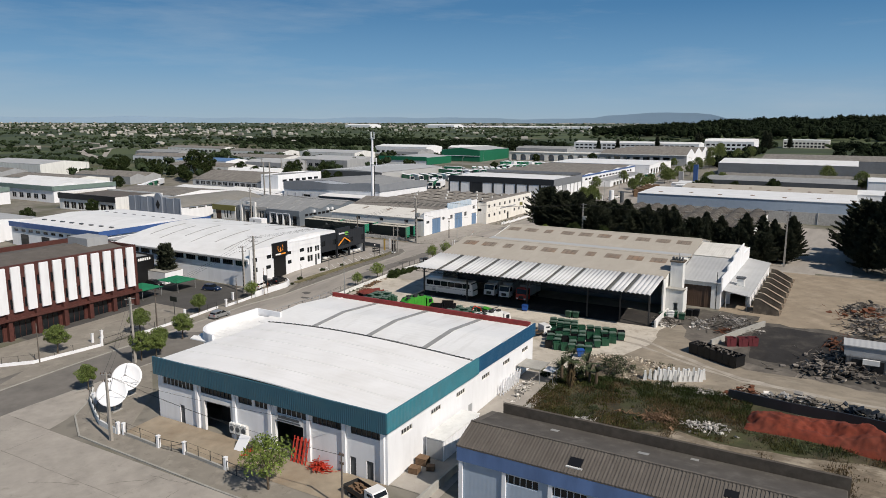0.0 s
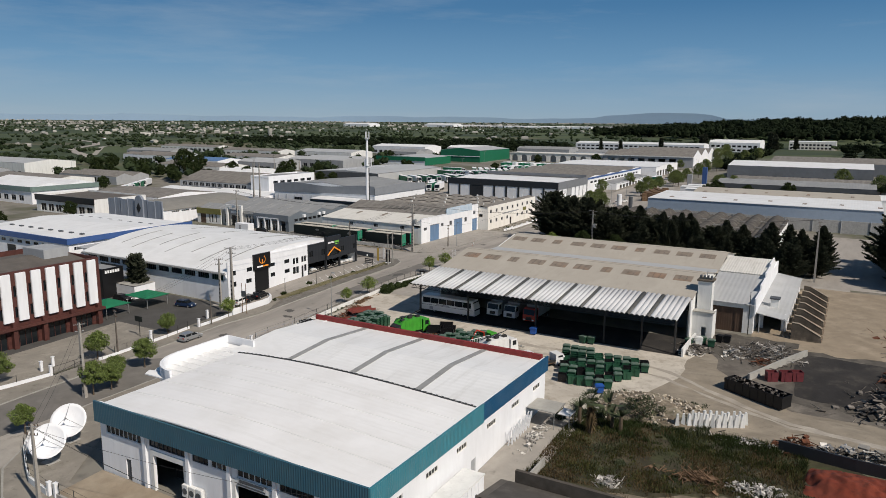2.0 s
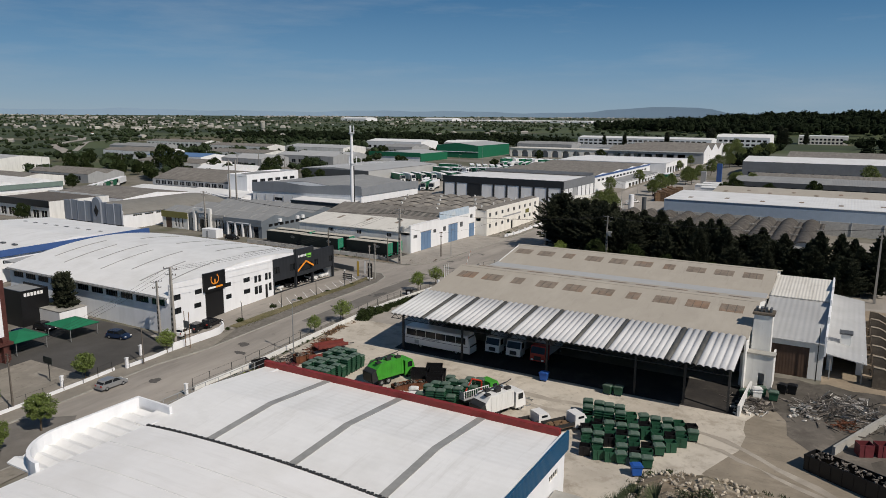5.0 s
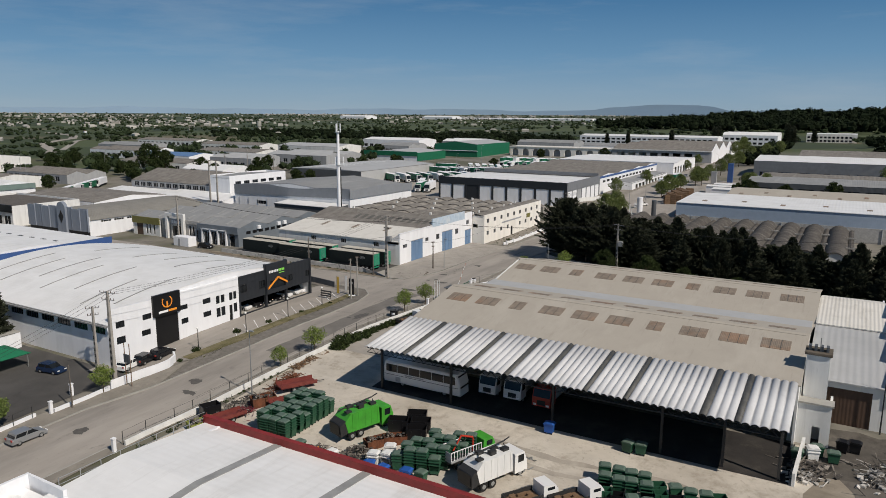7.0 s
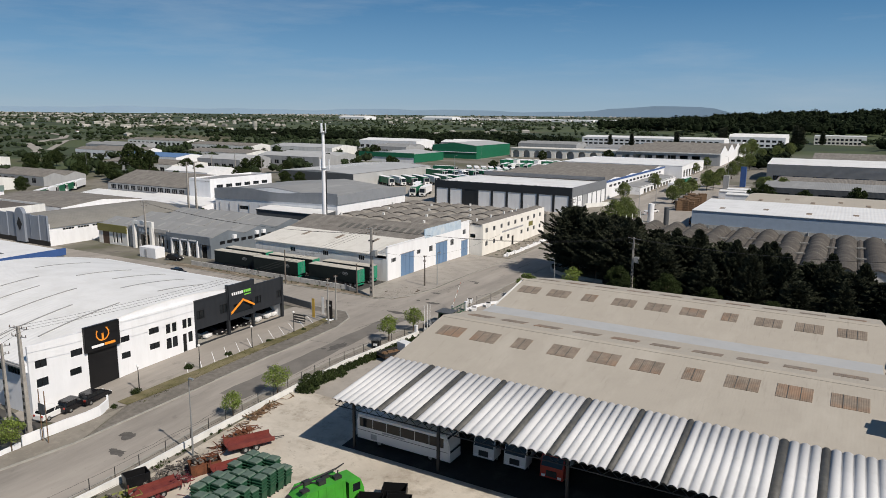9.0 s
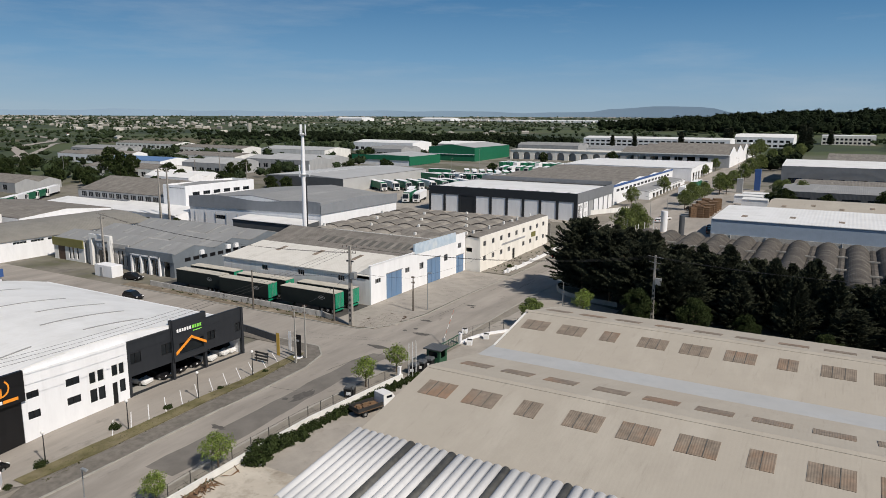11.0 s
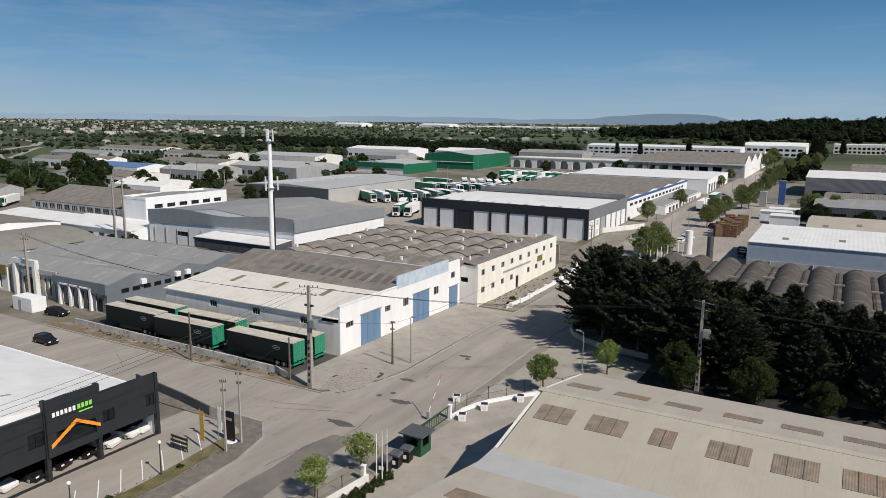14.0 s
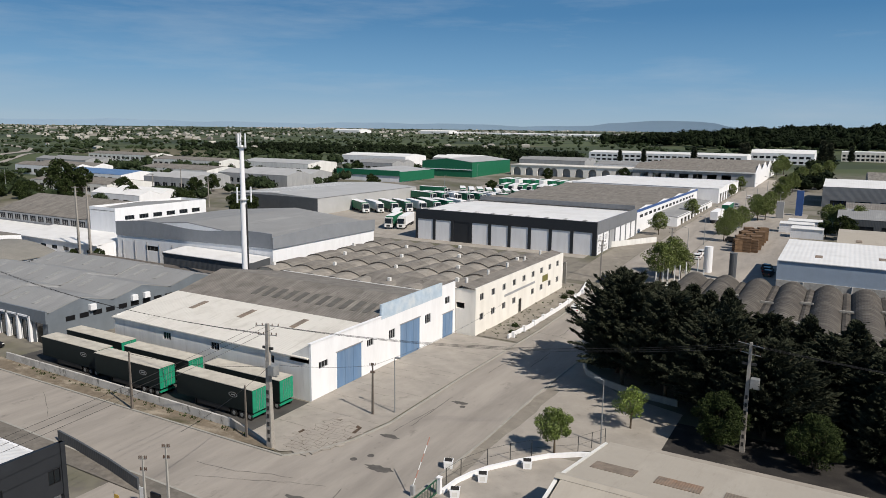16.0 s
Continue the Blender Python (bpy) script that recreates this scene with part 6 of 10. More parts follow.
# ---- blue-trimmed hall and buildings to its back ----
bw = hall("warehouse", -113, -68.4, -60.5, -20.5, 5.5, gable(-60.5, -20.5, 5.7, 6.9), "white", "roof_white", -2, [(-111.5 + i * 3.9, -109.3 + i * 3.9, 3.2, 4.0) for i in range(11)],
          [(-59 + i * 5.6, -55.6 + i * 5.6, 3.0, 3.8) for i in range(7)], "white hall with royal blue roof band", "warehouse")
for i in range(11):
    window(bw, "x", -60.4, -111.5 + i * 3.9, -109.3 + i * 3.9, 3.2, 4.0, -1, 2, "dkgrey")
for i in range(7):
    window(bw, "y", -68.5, -59 + i * 5.6, -55.6 + i * 5.6, 3.0, 3.8, 1, 4, "dkgrey")
part("band", bx(B(), -113.2, -68.3, -61.1, -60.7, 4.7, 6.2), M["blue_band"], bw, "royal blue band")
part("band", bx(B(), -68.3, -67.9, -61.1, -20.3, 4.7, 6.2), M["blue_band"], bw, "royal blue band")
for x in (-108, -97, -84):
    panel(bw, "door_panel", "x", -60.55, x, x + 4, -1.6, 2.4, "black")
for i in range(8):
    for j in range(3):
        part("rooflight", bx(B(), -107 + i * 4.8, -105.6 + i * 4.8, -54 + 11 * j, -53.3 + 11 * j, 6.1, 6.45 + .25 * (j == 1)), M["dkgrey"], bw)
la = hall("annex", -66, -55.2, -58, -38, 4.2, [(-60, 4.3), (-40, 4.6)], "white", "roof_lightgrey", -1.4, label="low flat-roofed white annex", category="annex")
hall("annex", -38, -27, -72, -66.6, .9, [(-72, .9), (-66.6, 1.0)], "white", "concrete", -2.3, label="small white outbuilding beside the workshop", category="outbuilding")
so = hall("warehouse", -170, -120, -75, -44, 4.6, gable(-75, -44, 4.6, 6.2), "white", "roof_lightgrey", -2.5, label="hall with dark solar panels on its roof", category="warehouse")
for i in range(10):
    for j in range(2):
        y0_ = -73.5 + j * 7
        part("solar_panel", sheet(B(), [(y0_, 4.82 + .103 * (y0_ + 75)), (y0_ + 5.8, 4.82 + .103 * (y0_ + 80.8))], "x", -168 + i * 4.8, -164 + i * 4.8, .06), M["solar"], so)
af = thing("furniture_store", -134, -2, -.2, "grey store front of scalloped metal panels with a round arch", "store")
for i in range(8):
    x = -134 + i * 3.75
    part("panel", prism(B(), [(x, 1.5), (x, 8.0 + .3 * (i % 2)), (x + 3.6, 8.0 + .3 * (i % 2)), (x + 3.6, 1.5)], "y", -2.6 + .2 * (i % 2), -2.05), M["scallop"], af)
    part("fold", cyl(B(), (x + 3.66, -2.5, 1.5), (x + 3.66, -2.5, 8.4), .16, .16, 8), M["scallop"], af)
part("shopfront", bx(B(), -134, -104.2, -2.2, -1.95, -.3, 1.5), M["black"], af)
k = [(-118 + 1.9 + 2.1 * math.cos(a), 7.6 + 2.3 * math.sin(a)) for a in [j * math.pi / 8 for j in range(9)]]
part("arch", prism(B(), [(k[-1][0], .5)] + k[::-1] + [(k[0][0], .5)], "y", -3.0, -2.0), M["scallop"], af)
part("emblem", prism(B(), [(-116.1, 3.5), (-114.9, 5.4), (-116.1, 7.3), (-117.3, 5.4)], "y", -3.1, -3.02), M["black"], af)
clere = [(2 + i * 4.4, 5.4 + i * 4.4, 3.9, 4.5) for i in range(9)]
part("body", wall(wall(wall(wall(B(), "x", -1.9, -134, -104.5, -.4, 6.0, .3), "y", -104.8, -1.6, 42, -.4, 5.0, .3, clere), "x", 41.7, -133.7, -104.8, -.4, 5.0, .3), "y", -134, -1.6, 41.7, -.4, 5.0, .3), M["white"], af)
for c_ in clere:
    window(af, "y", -104.6, *c_, 1, 4, "white_old")
sv_ = vault(-134.3, -104.2, 5.0, 7.0, 16)
part("roof", sheet(B(), sv_, "y", -1.6, 42.3, .15), M["roof_store"], af, "ribbed olive-grey curved roof")
for yy in (-1.55, 41.9):
    part("arch_wall", prism(B(), [(q_[0], q_[1] - .15) for q_ in sv_] + [(-104.2, 4.8), (-134.3, 4.8)], "y", yy, yy + .25), M["white"], af)
gh3 = hall("warehouse", -182, -137, 22, 52, 5.6, gable(22, 52, 5.6, 7.0), "white", "roof_old", -.4, label="plain white warehouse with grey sheet roof", category="warehouse")
dkl = hall("store", -180, -142, -3, 20, 6.2, [(-3, 5.8), (20, 6.1)], "white_old", "roof_dark", -.8, [(-177 + i * 5, -173.4 + i * 5, .5, 3.4) for i in range(7)], label="store with black roof band and glazed front", category="store", parapet=.5)
part("fascia", bx(B(), -180.2, -141.8, -3.5, -3.1, 4.6, 7.0), M["black"], dkl)
for i in range(7):
    window(dkl, "x", -2.9, -177 + i * 5, -173.4 + i * 5, .5, 3.4, -1, 2, "white_old")
FAR = [(-268, -216, -42, -4, 7.5, "white", "roof_lightgrey"), (-262, -202, 8, 40, 7.3, "white", "roof_white"), (-320, -258, 50, 76, 5, "white_old", "roof_old"), (-310, -256, 88, 110, 4.6, "greywall", "roof_old"),
       (-330, -262, -60, -30, 7.5, "white_old", "roof_grey"), (-350, -280, -20, 15, 7, "green", "roof_lightgrey"), (-420, -350, 90, 125, 9, "white_old", "roof_lightgrey"), (-380, -330, 40, 70, 7, "white_old", "roof_old"),
       (-300, -240, 150, 175, 7.5, "white_old", "roof_old"), (-260, -225, 185, 210, 9, "white_old", "roof_lightgrey"), (-340, -285, 190, 215, 8, "white", "blue_roof"), (-250, -200, 225, 262, 9.5, "greywall", "roof_lightgrey"),
       (-330, -270, 235, 262, 9, "white_old", "roof_old"), (-410, -350, 205, 232, 9, "white", "roof_old"), (-310, -250, 300, 330, 11, "white_old", "roof_lightgrey"), (-245, -215, 345, 372, 11, "white_old", "roof_grey"),
       (-400, -330, 300, 322, 10, "white_old", "roof_old"), (-480, -420, 260, 285, 9, "white_old", "roof_grey"), (-300, -240, 400, 430, 13, "white", "roof_white"), (-222, -190, 410, 440, 13, "greywall", "roof_white"),
       (-520, -440, 330, 352, 10, "white_old", "roof_old"), (-160, -110, 430, 455, 13, "white_old", "roof_grey"), (-100, -62, 420, 445, 12, "white", "roof_grey"), (-215, -185, 125, 145, 7.5, "white", "roof_white")]
for i, (xa, xb, ya, yb, zt, wm, rm) in enumerate(FAR):
    wm = "greywall" if i % 2 and wm == "white_old" else wm
    zt2 = zt
    hs = [(xa + 2 + j * 6, xa + 5.5 + j * 6, gz(ya) + 1.2, gz(ya) + 3.6) for j in range(int((xb - xa - 3) / 6))]
    f = hall("warehouse", xa, xb, ya, yb, zt2, gable(ya, yb, zt2, zt2 + 1.8, 1 + i % 2), wm, rm, gz(ya) - .5, hs, label="distant %s warehouse with a low sheet roof" % {"white": "white", "white_old": "weathered white", "cream": "cream", "greywall": "grey", "green": "green", "blue_band": "blue"}[wm],
             category="warehouse")
    tagged(f, group="distant warehouses")
    for h in hs:
        window(f, "x", ya + .1, *h, -1, 2, "greywall")
    if i in (0, 1):
        part("fascia", bx(B(), xa - .2, xb + .2, ya - .5, ya - .05, zt - 1.8, zt + .3), M["sage"], f, "sage green fascia")
        part("fascia", bx(B(), xb + .05, xb + .4, ya - .05, yb, zt - 1.8, zt + .3), M["sage"], f, "sage green fascia")
# far storage halls in the fields
for x, y, w in ((-1500, 1900, 110), (-1250, 2050, 120)):
    z = land(x, y)
    f = hall("storage_hall", x, x + w, y, y + 70, z + 9, vault(y, y + 70, z + 6, z + 13), "white", "roof_white", z - 3, label="big white storage hall in the fields", category="hall")
for i in range(9):
    z = land(-900, 2150)
    f = hall("greenhouse", -1180 + i * 75, -1112 + i * 75, 2150, 2210, z + 5, vault(2150, 2210, z + 4, z + 7), "white", "roof_white", z - 3, label="long white greenhouse in the fields", category="greenhouse")
    tagged(f, group="greenhouses")

# ---- blue building with dark ribbed roof ----
bb = thing("warehouse", 82.2, -120.5, -4.6, "faded blue warehouse with dark ribbed roof", "warehouse")
part("roof", sheet(B(), [(-121.0, 2.6), (-117.4, 4.0), (-112.0, 3.2)], "x", 81.2, 118.3, .15), M["roof_dark"], bb)
bwn = [(86.6 + i * 5.2, 90.8 + i * 5.2, -.45, .6) for i in range(6)]
part("wall", wall(B(), "x", -120.7, 81.4, 118.3, -4.6, 2.4, .3, bwn), M["blue_pale_clad"], bb, "pale blue rendered wall")
part("fascia", bx(B(), 81.3, 118.3, -121.0, -120.7, .85, 2.42), M["blue_wall"], bb, "faded royal blue fascia band")
rb = B()
for i in range(106):
    x = 81.3 + i * .35
    prism(rb, [(-121.02, 2.57), (-121.02, 2.66), (-117.4, 4.075), (-117.4, 3.98)], "x", x, x + .15)
part("roof_ribs", rb, M["roof_dark"], bb)
part("roof_felt", sheet(B(), [(-117.3, 4.03), (-112.0, 3.24)], "x", 82.0, 118.2, .03), M["felt"], bb, "dull dark roofing felt")
part("ridge_cap", bx(B(), 81.2, 118.3, -117.55, -117.25, 3.98, 4.12, .02), M["roof_dark"], bb)
for x_, y_, w_ in ((89.5, -114.5, .9), (99.4, -115.4, 1.1), (104.3, -113.6, .8)):
    part("roof_patch", prism(B(), [(y_, 4.06 + (y_ + 117.3) * -.149), (y_ + .7, 4.06 + (y_ + 118.0) * -.149), (y_ + .7, 4.04 + (y_ + 118.0) * -.149), (y_, 4.04 + (y_ + 117.3) * -.149)], "x", x_, x_ + w_), M["roof_strip"], bb)
for h in bwn:
    window(bb, "x", -120.6, *h, -1, 6, "white")
for i in range(7):
    part("pilaster", bx(B(), 81.5 + i * 5.2, 81.95 + i * 5.2, -120.9, -120.7, -4.6, .85), M["white"], bb)
part("wall", prism(B(), [(-120.4, -4.6), (-120.4, 2.4), (-117.4, 3.8), (-112, 3.0), (-112, -4.6)], "x", 81.4, 81.7), M["concrete"], bb)
part("parapet", bx(B(), 82.6, 118.5, -111.9, -111.5, -4, 4.4), M["parapet_dark"], bb)
part("wall", bx(B(), 118.0, 118.3, -120.4, -112, -4.6, 2.5), M["concrete"], bb)
part("hatch", prism(B(), [(-120.1, 2.97), (-120.1, 3.07), (-119.0, 3.5), (-119.0, 3.4)], "x", 93.6, 95.0), M["black"], bb, "dark broken rooflight")
part("hatch_rim", bx(B(), 93.5, 95.2, -120.3, -120.12, 2.9, 3.04), M["white_old"], bb)
part("hatch", prism(B(), [(-119.2, 3.32), (-119.2, 3.42), (-118.4, 3.73), (-118.4, 3.63)], "x", 108.4, 109.6), M["black"], bb, "dark broken rooflight")


# ---- trees and shrubs ----
def leaf_mesh(name, pts, size, material, rng, flat=0.0, up=None):
    """Many small leaf quads round the given points, turned at random."""
    n = len(pts)
    a = rng.normal(size=(n, 3))
    if up is not None:
        a = a * .6 + up
    a /= np.linalg.norm(a, axis=1)[:, None]
    b = rng.normal(size=(n, 3))
    b -= (a * b).sum(1)[:, None] * a
    b /= np.linalg.norm(b, axis=1)[:, None]
    s = size * rng.uniform(.6, 1.3, size=(n, 1))
    la, lb = a * s * (1 + flat), b * s * .55
    v = np.stack([pts - la, pts + lb * .9, pts + la, pts - lb * .9], 1).reshape(-1, 3)
    me = bpy.data.meshes.new(name)
    me.from_pydata(v.tolist(), [], [[4 * i, 4 * i + 1, 4 * i + 2, 4 * i + 3] for i in range(n)])
    me.materials.append(material)
    return me


def under(name, me, parent):
    ob = new(name, me)
    ob.parent = parent
    ORIGIN[ob] = ORIGIN[parent]
    return ob


def broadleaf(seed, h, material, label, n=7000, leaf=.125, spread=.38, low=.30):
    """A tapered trunk with limbs and a crown of many small leaves in uneven clumps."""
    rng = np.random.default_rng(seed)
    t = thing("tree", 0, 0, 0, label, "tree")
    bm = B()
    top = h * (low + .12)
    cyl(bm, (0, 0, -.2), (.05, .03, top), .05 + h * .016, .03 + h * .010)
    blobs = []
    m = 34
    for i in range(m):
        az = i * 2.4 + rng.uniform(-.4, .4)
        f = (i + .5) / m
        z = h * (low + .12 + (.80 - low) * f)
        r = h * spread * math.sqrt(max(.05, 1 - (2 * f - .85) ** 2 * .8)) * rng.uniform(.35, .98)
        c = np.array([r * math.cos(az), r * math.sin(az), z])
        blobs.append((c, h * spread * rng.uniform(.18, .42)))
        if i % 2 == 0:
            cyl(bm, (.05, .03, top * rng.uniform(.7, 1)), tuple(c), .03 + h * .005, .012, 5)
    part("trunk", bm, M["bark"], t)
    pts = []
    for c, r in blobs:
        k = n // m
        d = rng.normal(size=(k, 3))
        d /= np.linalg.norm(d, axis=1)[:, None]
        pts.append(c + d * (r * rng.uniform(.3, 1.0, size=(k, 1)) ** .55) * np.array([1, 1, .85]))
    under("crown", leaf_mesh("crown", np.concatenate(pts), leaf, material, rng), t)
    return t


def conifer(seed, h, rad, label, n=30000, material="leaf_dark", taper=.85, nb=300, leaf=.2, base=.06):
    rng = np.random.default_rng(seed)
    t = thing("conifer", 0, 0, 0, label, "tree")
    bm = B()
    cyl(bm, (0, 0, -.3), (0, 0, h * .95), .14 + h * .014, .04)
    pts, ups = [], []
    for i in range(nb):
        f = (i + .5) / nb
        z = h * (base + (.96 - base) * f)
        r = rad * (1 - f ** 1.15) ** taper * rng.uniform(.5, 1.2) + .2
        az = i * 2.399 + rng.uniform(-.3, .3)
        tip = np.array([r * math.cos(az), r * math.sin(az), z + r * rng.uniform(.15, .75)])
        if i % 4 == 0:
            cyl(bm, (0, 0, z - .2), tuple(tip * np.array([.8, .8, 1])), .05, .02, 4)
        k = int(n / nb * (.45 + r / rad))
        u = rng.uniform(.15, 1.02, size=(k, 1)) ** .7
        root = np.array([0, 0, z - .1])
        p = root + (tip - root) * u + rng.normal(size=(k, 3)) * (.10 + .42 * (1 - u)) * np.array([1, 1, .6])
        pts.append(p)
        ups.append(np.repeat((tip - root)[None] / np.linalg.norm(tip - root), k, 0))
    part("trunk", bm, M["bark"], t)
    under("crown", leaf_mesh("crown", np.concatenate(pts), leaf, M[material], rng, .75, np.concatenate(ups) * 1.6), t)
    return t


def put(ob, x, y, s=1.0, rz=0.0, z=None, sz=None, first=False, group="", label=""):
    m = pose(x, y, gz(y) if z is None else z, 0, 0, rz) @ Matrix.Diagonal((s, s, sz or s, 1))
    if first:
        ob.matrix_basis = m
        c = ob
    else:
        c = copy_thing(ob, m)
    return tagged(c, label, group=group)


rnd = random.Random(7)
tr_a = broadleaf(1, 5, M["leaf"], "small green broadleaf street tree")
tr_b = broadleaf(2, 5, M["leaf_bright"], "young yellow-green street tree", 3000, .12, .40)
tr_c = broadleaf(3, 5, M["hedge"], "dense rounded dark green tree", 20000, .085, .44, .1)
for ob, spots in ((tr_a, [(27.2, 14.6, 1.05), (-3.8, -113.8, 1.0), (-.7, -99.1, .95), (12.6, -109, 1.0), (-.6, -84.7, .8), (16.2, -121.3, .8), (9.7, -97.8, .95), (11.4, -104.2, .85), (13.2, -106.4, .8)]),
                  (tr_b, [(61.4, -129.4, 1.35), (32.5, 25.5, .75), (1.2, -71.5, .6), (18.4, -46.8, .62), (19.3, -15.1, .62), (18.8, -21.7, .64), (17.8, -54, .5)]),
                  (tr_c, [(42.4, 25.2, 1.3), (51.8, 24.8, .95), (59.8, 24.6, .7), (71, 17, .8)])):
    for i, (x, y, s) in enumerate(spots):
        put(ob, x, y, s, rnd.uniform(0, 360), first=i == 0)
loose = broadleaf(6, 4, M["leaf_olive"], "loose straggly shrub on the earth bank", 1900, .11, .5, .05)
for i, (x, y, s) in enumerate(((86.6, -78.4, .92), (84.6, -77.6, .7), (88.6, -76.6, .5))):
    put(loose, x, y, s, 70 * i, first=i == 0)
dark_tree = broadleaf(5, 8, M["hedge"], "mature dark green tree among the halls", 4200, .27, .42, .15)
far_tree = broadleaf(4, 8, M["leaf_mid"], "mature green tree beside the estate road", 7500, .16, .38, .2)
for i, (x, y, s) in enumerate([(18.1, 114.6, 1.15), (17.0, 107.2, 1.0), (20.5, 112, .8), (27.2, 224, .9), (21.5, 168, .8), (22.5, 200, .8), (23, 236, .9), (21, 182, .95), (25, 221, .9), (22, 190, .7), (2, 170, .8), (3.5, 215, .8), (26, 250, .9), (27, 280, 1.0), (26, 310, 1.1), (28, 340, 1.1), (5, 300, .7), (4, 340, .8),
                               (30, 380, 1.2), (12, 440, 1.2), (14, 470, 1.3), (10, 500, 1.3), (35, 420, 1.2), (40, 460, 1.2), (46, 300, .9), (50, 215, .9), (47, 222, .8), (56, 214, .9), (-100, 335, 1.0), (47.5, 191, .7), (52, 188.5, .95), (54.5, 192, .6), (66, 190, .75), (83, 189, 1.0), (-95, 250, .9), (-60, 352, 1.1),
                               (-264, 143, 2.1), (-258, 150, 1.6), (-214, 118, 1.0), (-198, 132, 1.1), (-180, 140, 1.0), (-236, 66, 1.0), (-150, 140, .9), (-228, 150, 1.2), (-240, 130, 1.2), (-260, 110, 1.3), (-200, 165, 1.2), (-185, 180, 1.0), (-216, 190, 1.1), (-150, 232, 1.0),
                               (-320, 120, 1.4), (-345, 150, 1.3), (-300, 140, 1.2), (-205, 240, 1.0), (-225, 320, 1.1), (-172, 260, .8), (-270, 5, 1.2), (-300, -10, 1.2), (-150, -8, .8), (-143, -38, .8), (104, 250, 1.2), (120, 215, 1.2)]):
    put(dark_tree if x < -50 or x > 47 and 180 < y < 195 else far_tree, x, y, s, rnd.uniform(0, 360), first=i == 0 or (x, y) == (-100, 335), group="roadside trees")
for i in range(30):
    x, y = rnd.uniform(-330, -135), rnd.uniform(45, 260)
    if any(f[0] - 5 < x < f[1] + 5 and f[2] - 6 < y < f[3] + 5 for f in FAR) or (-232 < x < -112 and 40 < y < 222) or (-192 < x < -105 and y < 66):
        continue
    put(dark_tree, x, y, rnd.uniform(.6, 1.25), rnd.uniform(0, 360), group="trees among the halls", sz=rnd.uniform(.6, 1.1))
for x, y, s in ((-238, 112, 1.1), (-246, 118, 1.2), (-252, 124, 1.0), (-230, 108, .9), (-118, 54, .45), (-112, 57, .5), (-108.5, 55, .4), (-141, 140, .9), (-136, 128, .7), (-168, 134, 1.0), (-128, 122, .6)):
    put(dark_tree, x, y, s, rnd.uniform(0, 360), group="trees among the halls")
cons = [conifer(11, 14, 6.0, "tall dark dense conifer in a belt"), conifer(12, 14, 6.6, "tall dark spreading conifer in a belt", taper=.6), conifer(13, 14, 5.4, "tall dark pointed conifer in a belt")]
started = set()
crown_row = []
for i in range(16):
    x = 25 + i * 5.0
    crown_row += [(x, 49.5 - (x - 25) * .30, 1.0), (x + 2.2, 44.0 - (x - 25) * .28, .95)]
    if i % 2:
        crown_row.append((x - 1, 55 - (x - 25) * .30, .9))
crown_row += [(50, 31.5, .8), (58, 29.5, .8), (66, 27, .9), (74, 25, .9), (82, 22.5, .95), (90, 20.5, .95), (97, 18, 1.0), (24.6, 44, 1.0), (41.5, 34.2, 1.08), (46, 32.4, .95), (100, 25, 1.0), (103.5, 29, 1.0), (119.5, 31, 1.6), (125, 28, 1.7), (122, 40, 1.5), (129, 36, 1.6), (121, 20, 1.35), (128, 17, 1.5), (120, 50, 1.3), (127, 52, 1.3), (31, 59, .75)]
for i, (x, y, s) in enumerate(crown_row):
    k = i % 3
    s *= 1.0 if x < 44 else .94 if x < 60 else .82
    put(cons[k], x + rnd.uniform(-.8, .8), y + rnd.uniform(-.8, .8), s * rnd.uniform(.82, 1.06), rnd.uniform(0, 360), first=k not in started, group="conifer belt", sz=s * rnd.uniform(.8, 1.1))
    started.add(k)
big = conifer(14, 16, 8.6, "tall broad dark cypress overhanging the curved wall", 46000, taper=.62, nb=380, base=.16)
for i, (x, y, s, sz, rz) in enumerate(((27.4, 40.0, .92, 1.0, 20), (33.8, 37.4, .95, .92, 130), (40.2, 33.4, .92, .84, 75), (46.4, 30.6, .75, .74, 210))):
    put(big, x, y, s, rz, first=i == 0, group="conifer belt", sz=sz)
cyp = conifer(21, 8, 1.5, "slim dark cypress beside the workshop", 3200, taper=.5, nb=120, leaf=.22)
put(cyp, -31.8, -68.4, 1.12, 0, first=True)
put(cyp, -29.6, -68.7, 1.05, 70)
for x, y, s in ((-60, 556, 1.6), (-28, 592, 1.9), (-100, 553, 1.3), (-120, 552, 1.2), (36, 640, 2.0), (30, 655, 2.2), (52, 690, 1.6), (-24, 588, 2.0)):
    put(cyp, x, y, s, 0, label="dark cypress before the school")
rng = np.random.default_rng(5)


def bush(seed, label, material, n=700, leaf=.13, name="shrub"):
    rg = np.random.default_rng(seed)
    t = thing(name, 0, 0, 0, label, "shrub")
    d = rg.normal(size=(n, 3))
    d /= np.linalg.norm(d, axis=1)[:, None]
    p = d * rg.uniform(.5, 1, size=(n, 1)) ** .5 * (1 + .25 * np.sin(d[:, :1] * 5 + d[:, 1:2] * 4)) * np.array([1, 1, .75])
    p[:, 2] = np.abs(p[:, 2] + .25)
    under("foliage", leaf_mesh("foliage", p, leaf, material, rg), t)
    bm = B()
    for i in range(4):
        cyl(bm, (0, 0, -.1), (.35 * math.cos(i * 1.6), .35 * math.sin(i * 1.6), .7), .03, .015, 5)
    part("stem", bm, M["bark"], t)
    return t


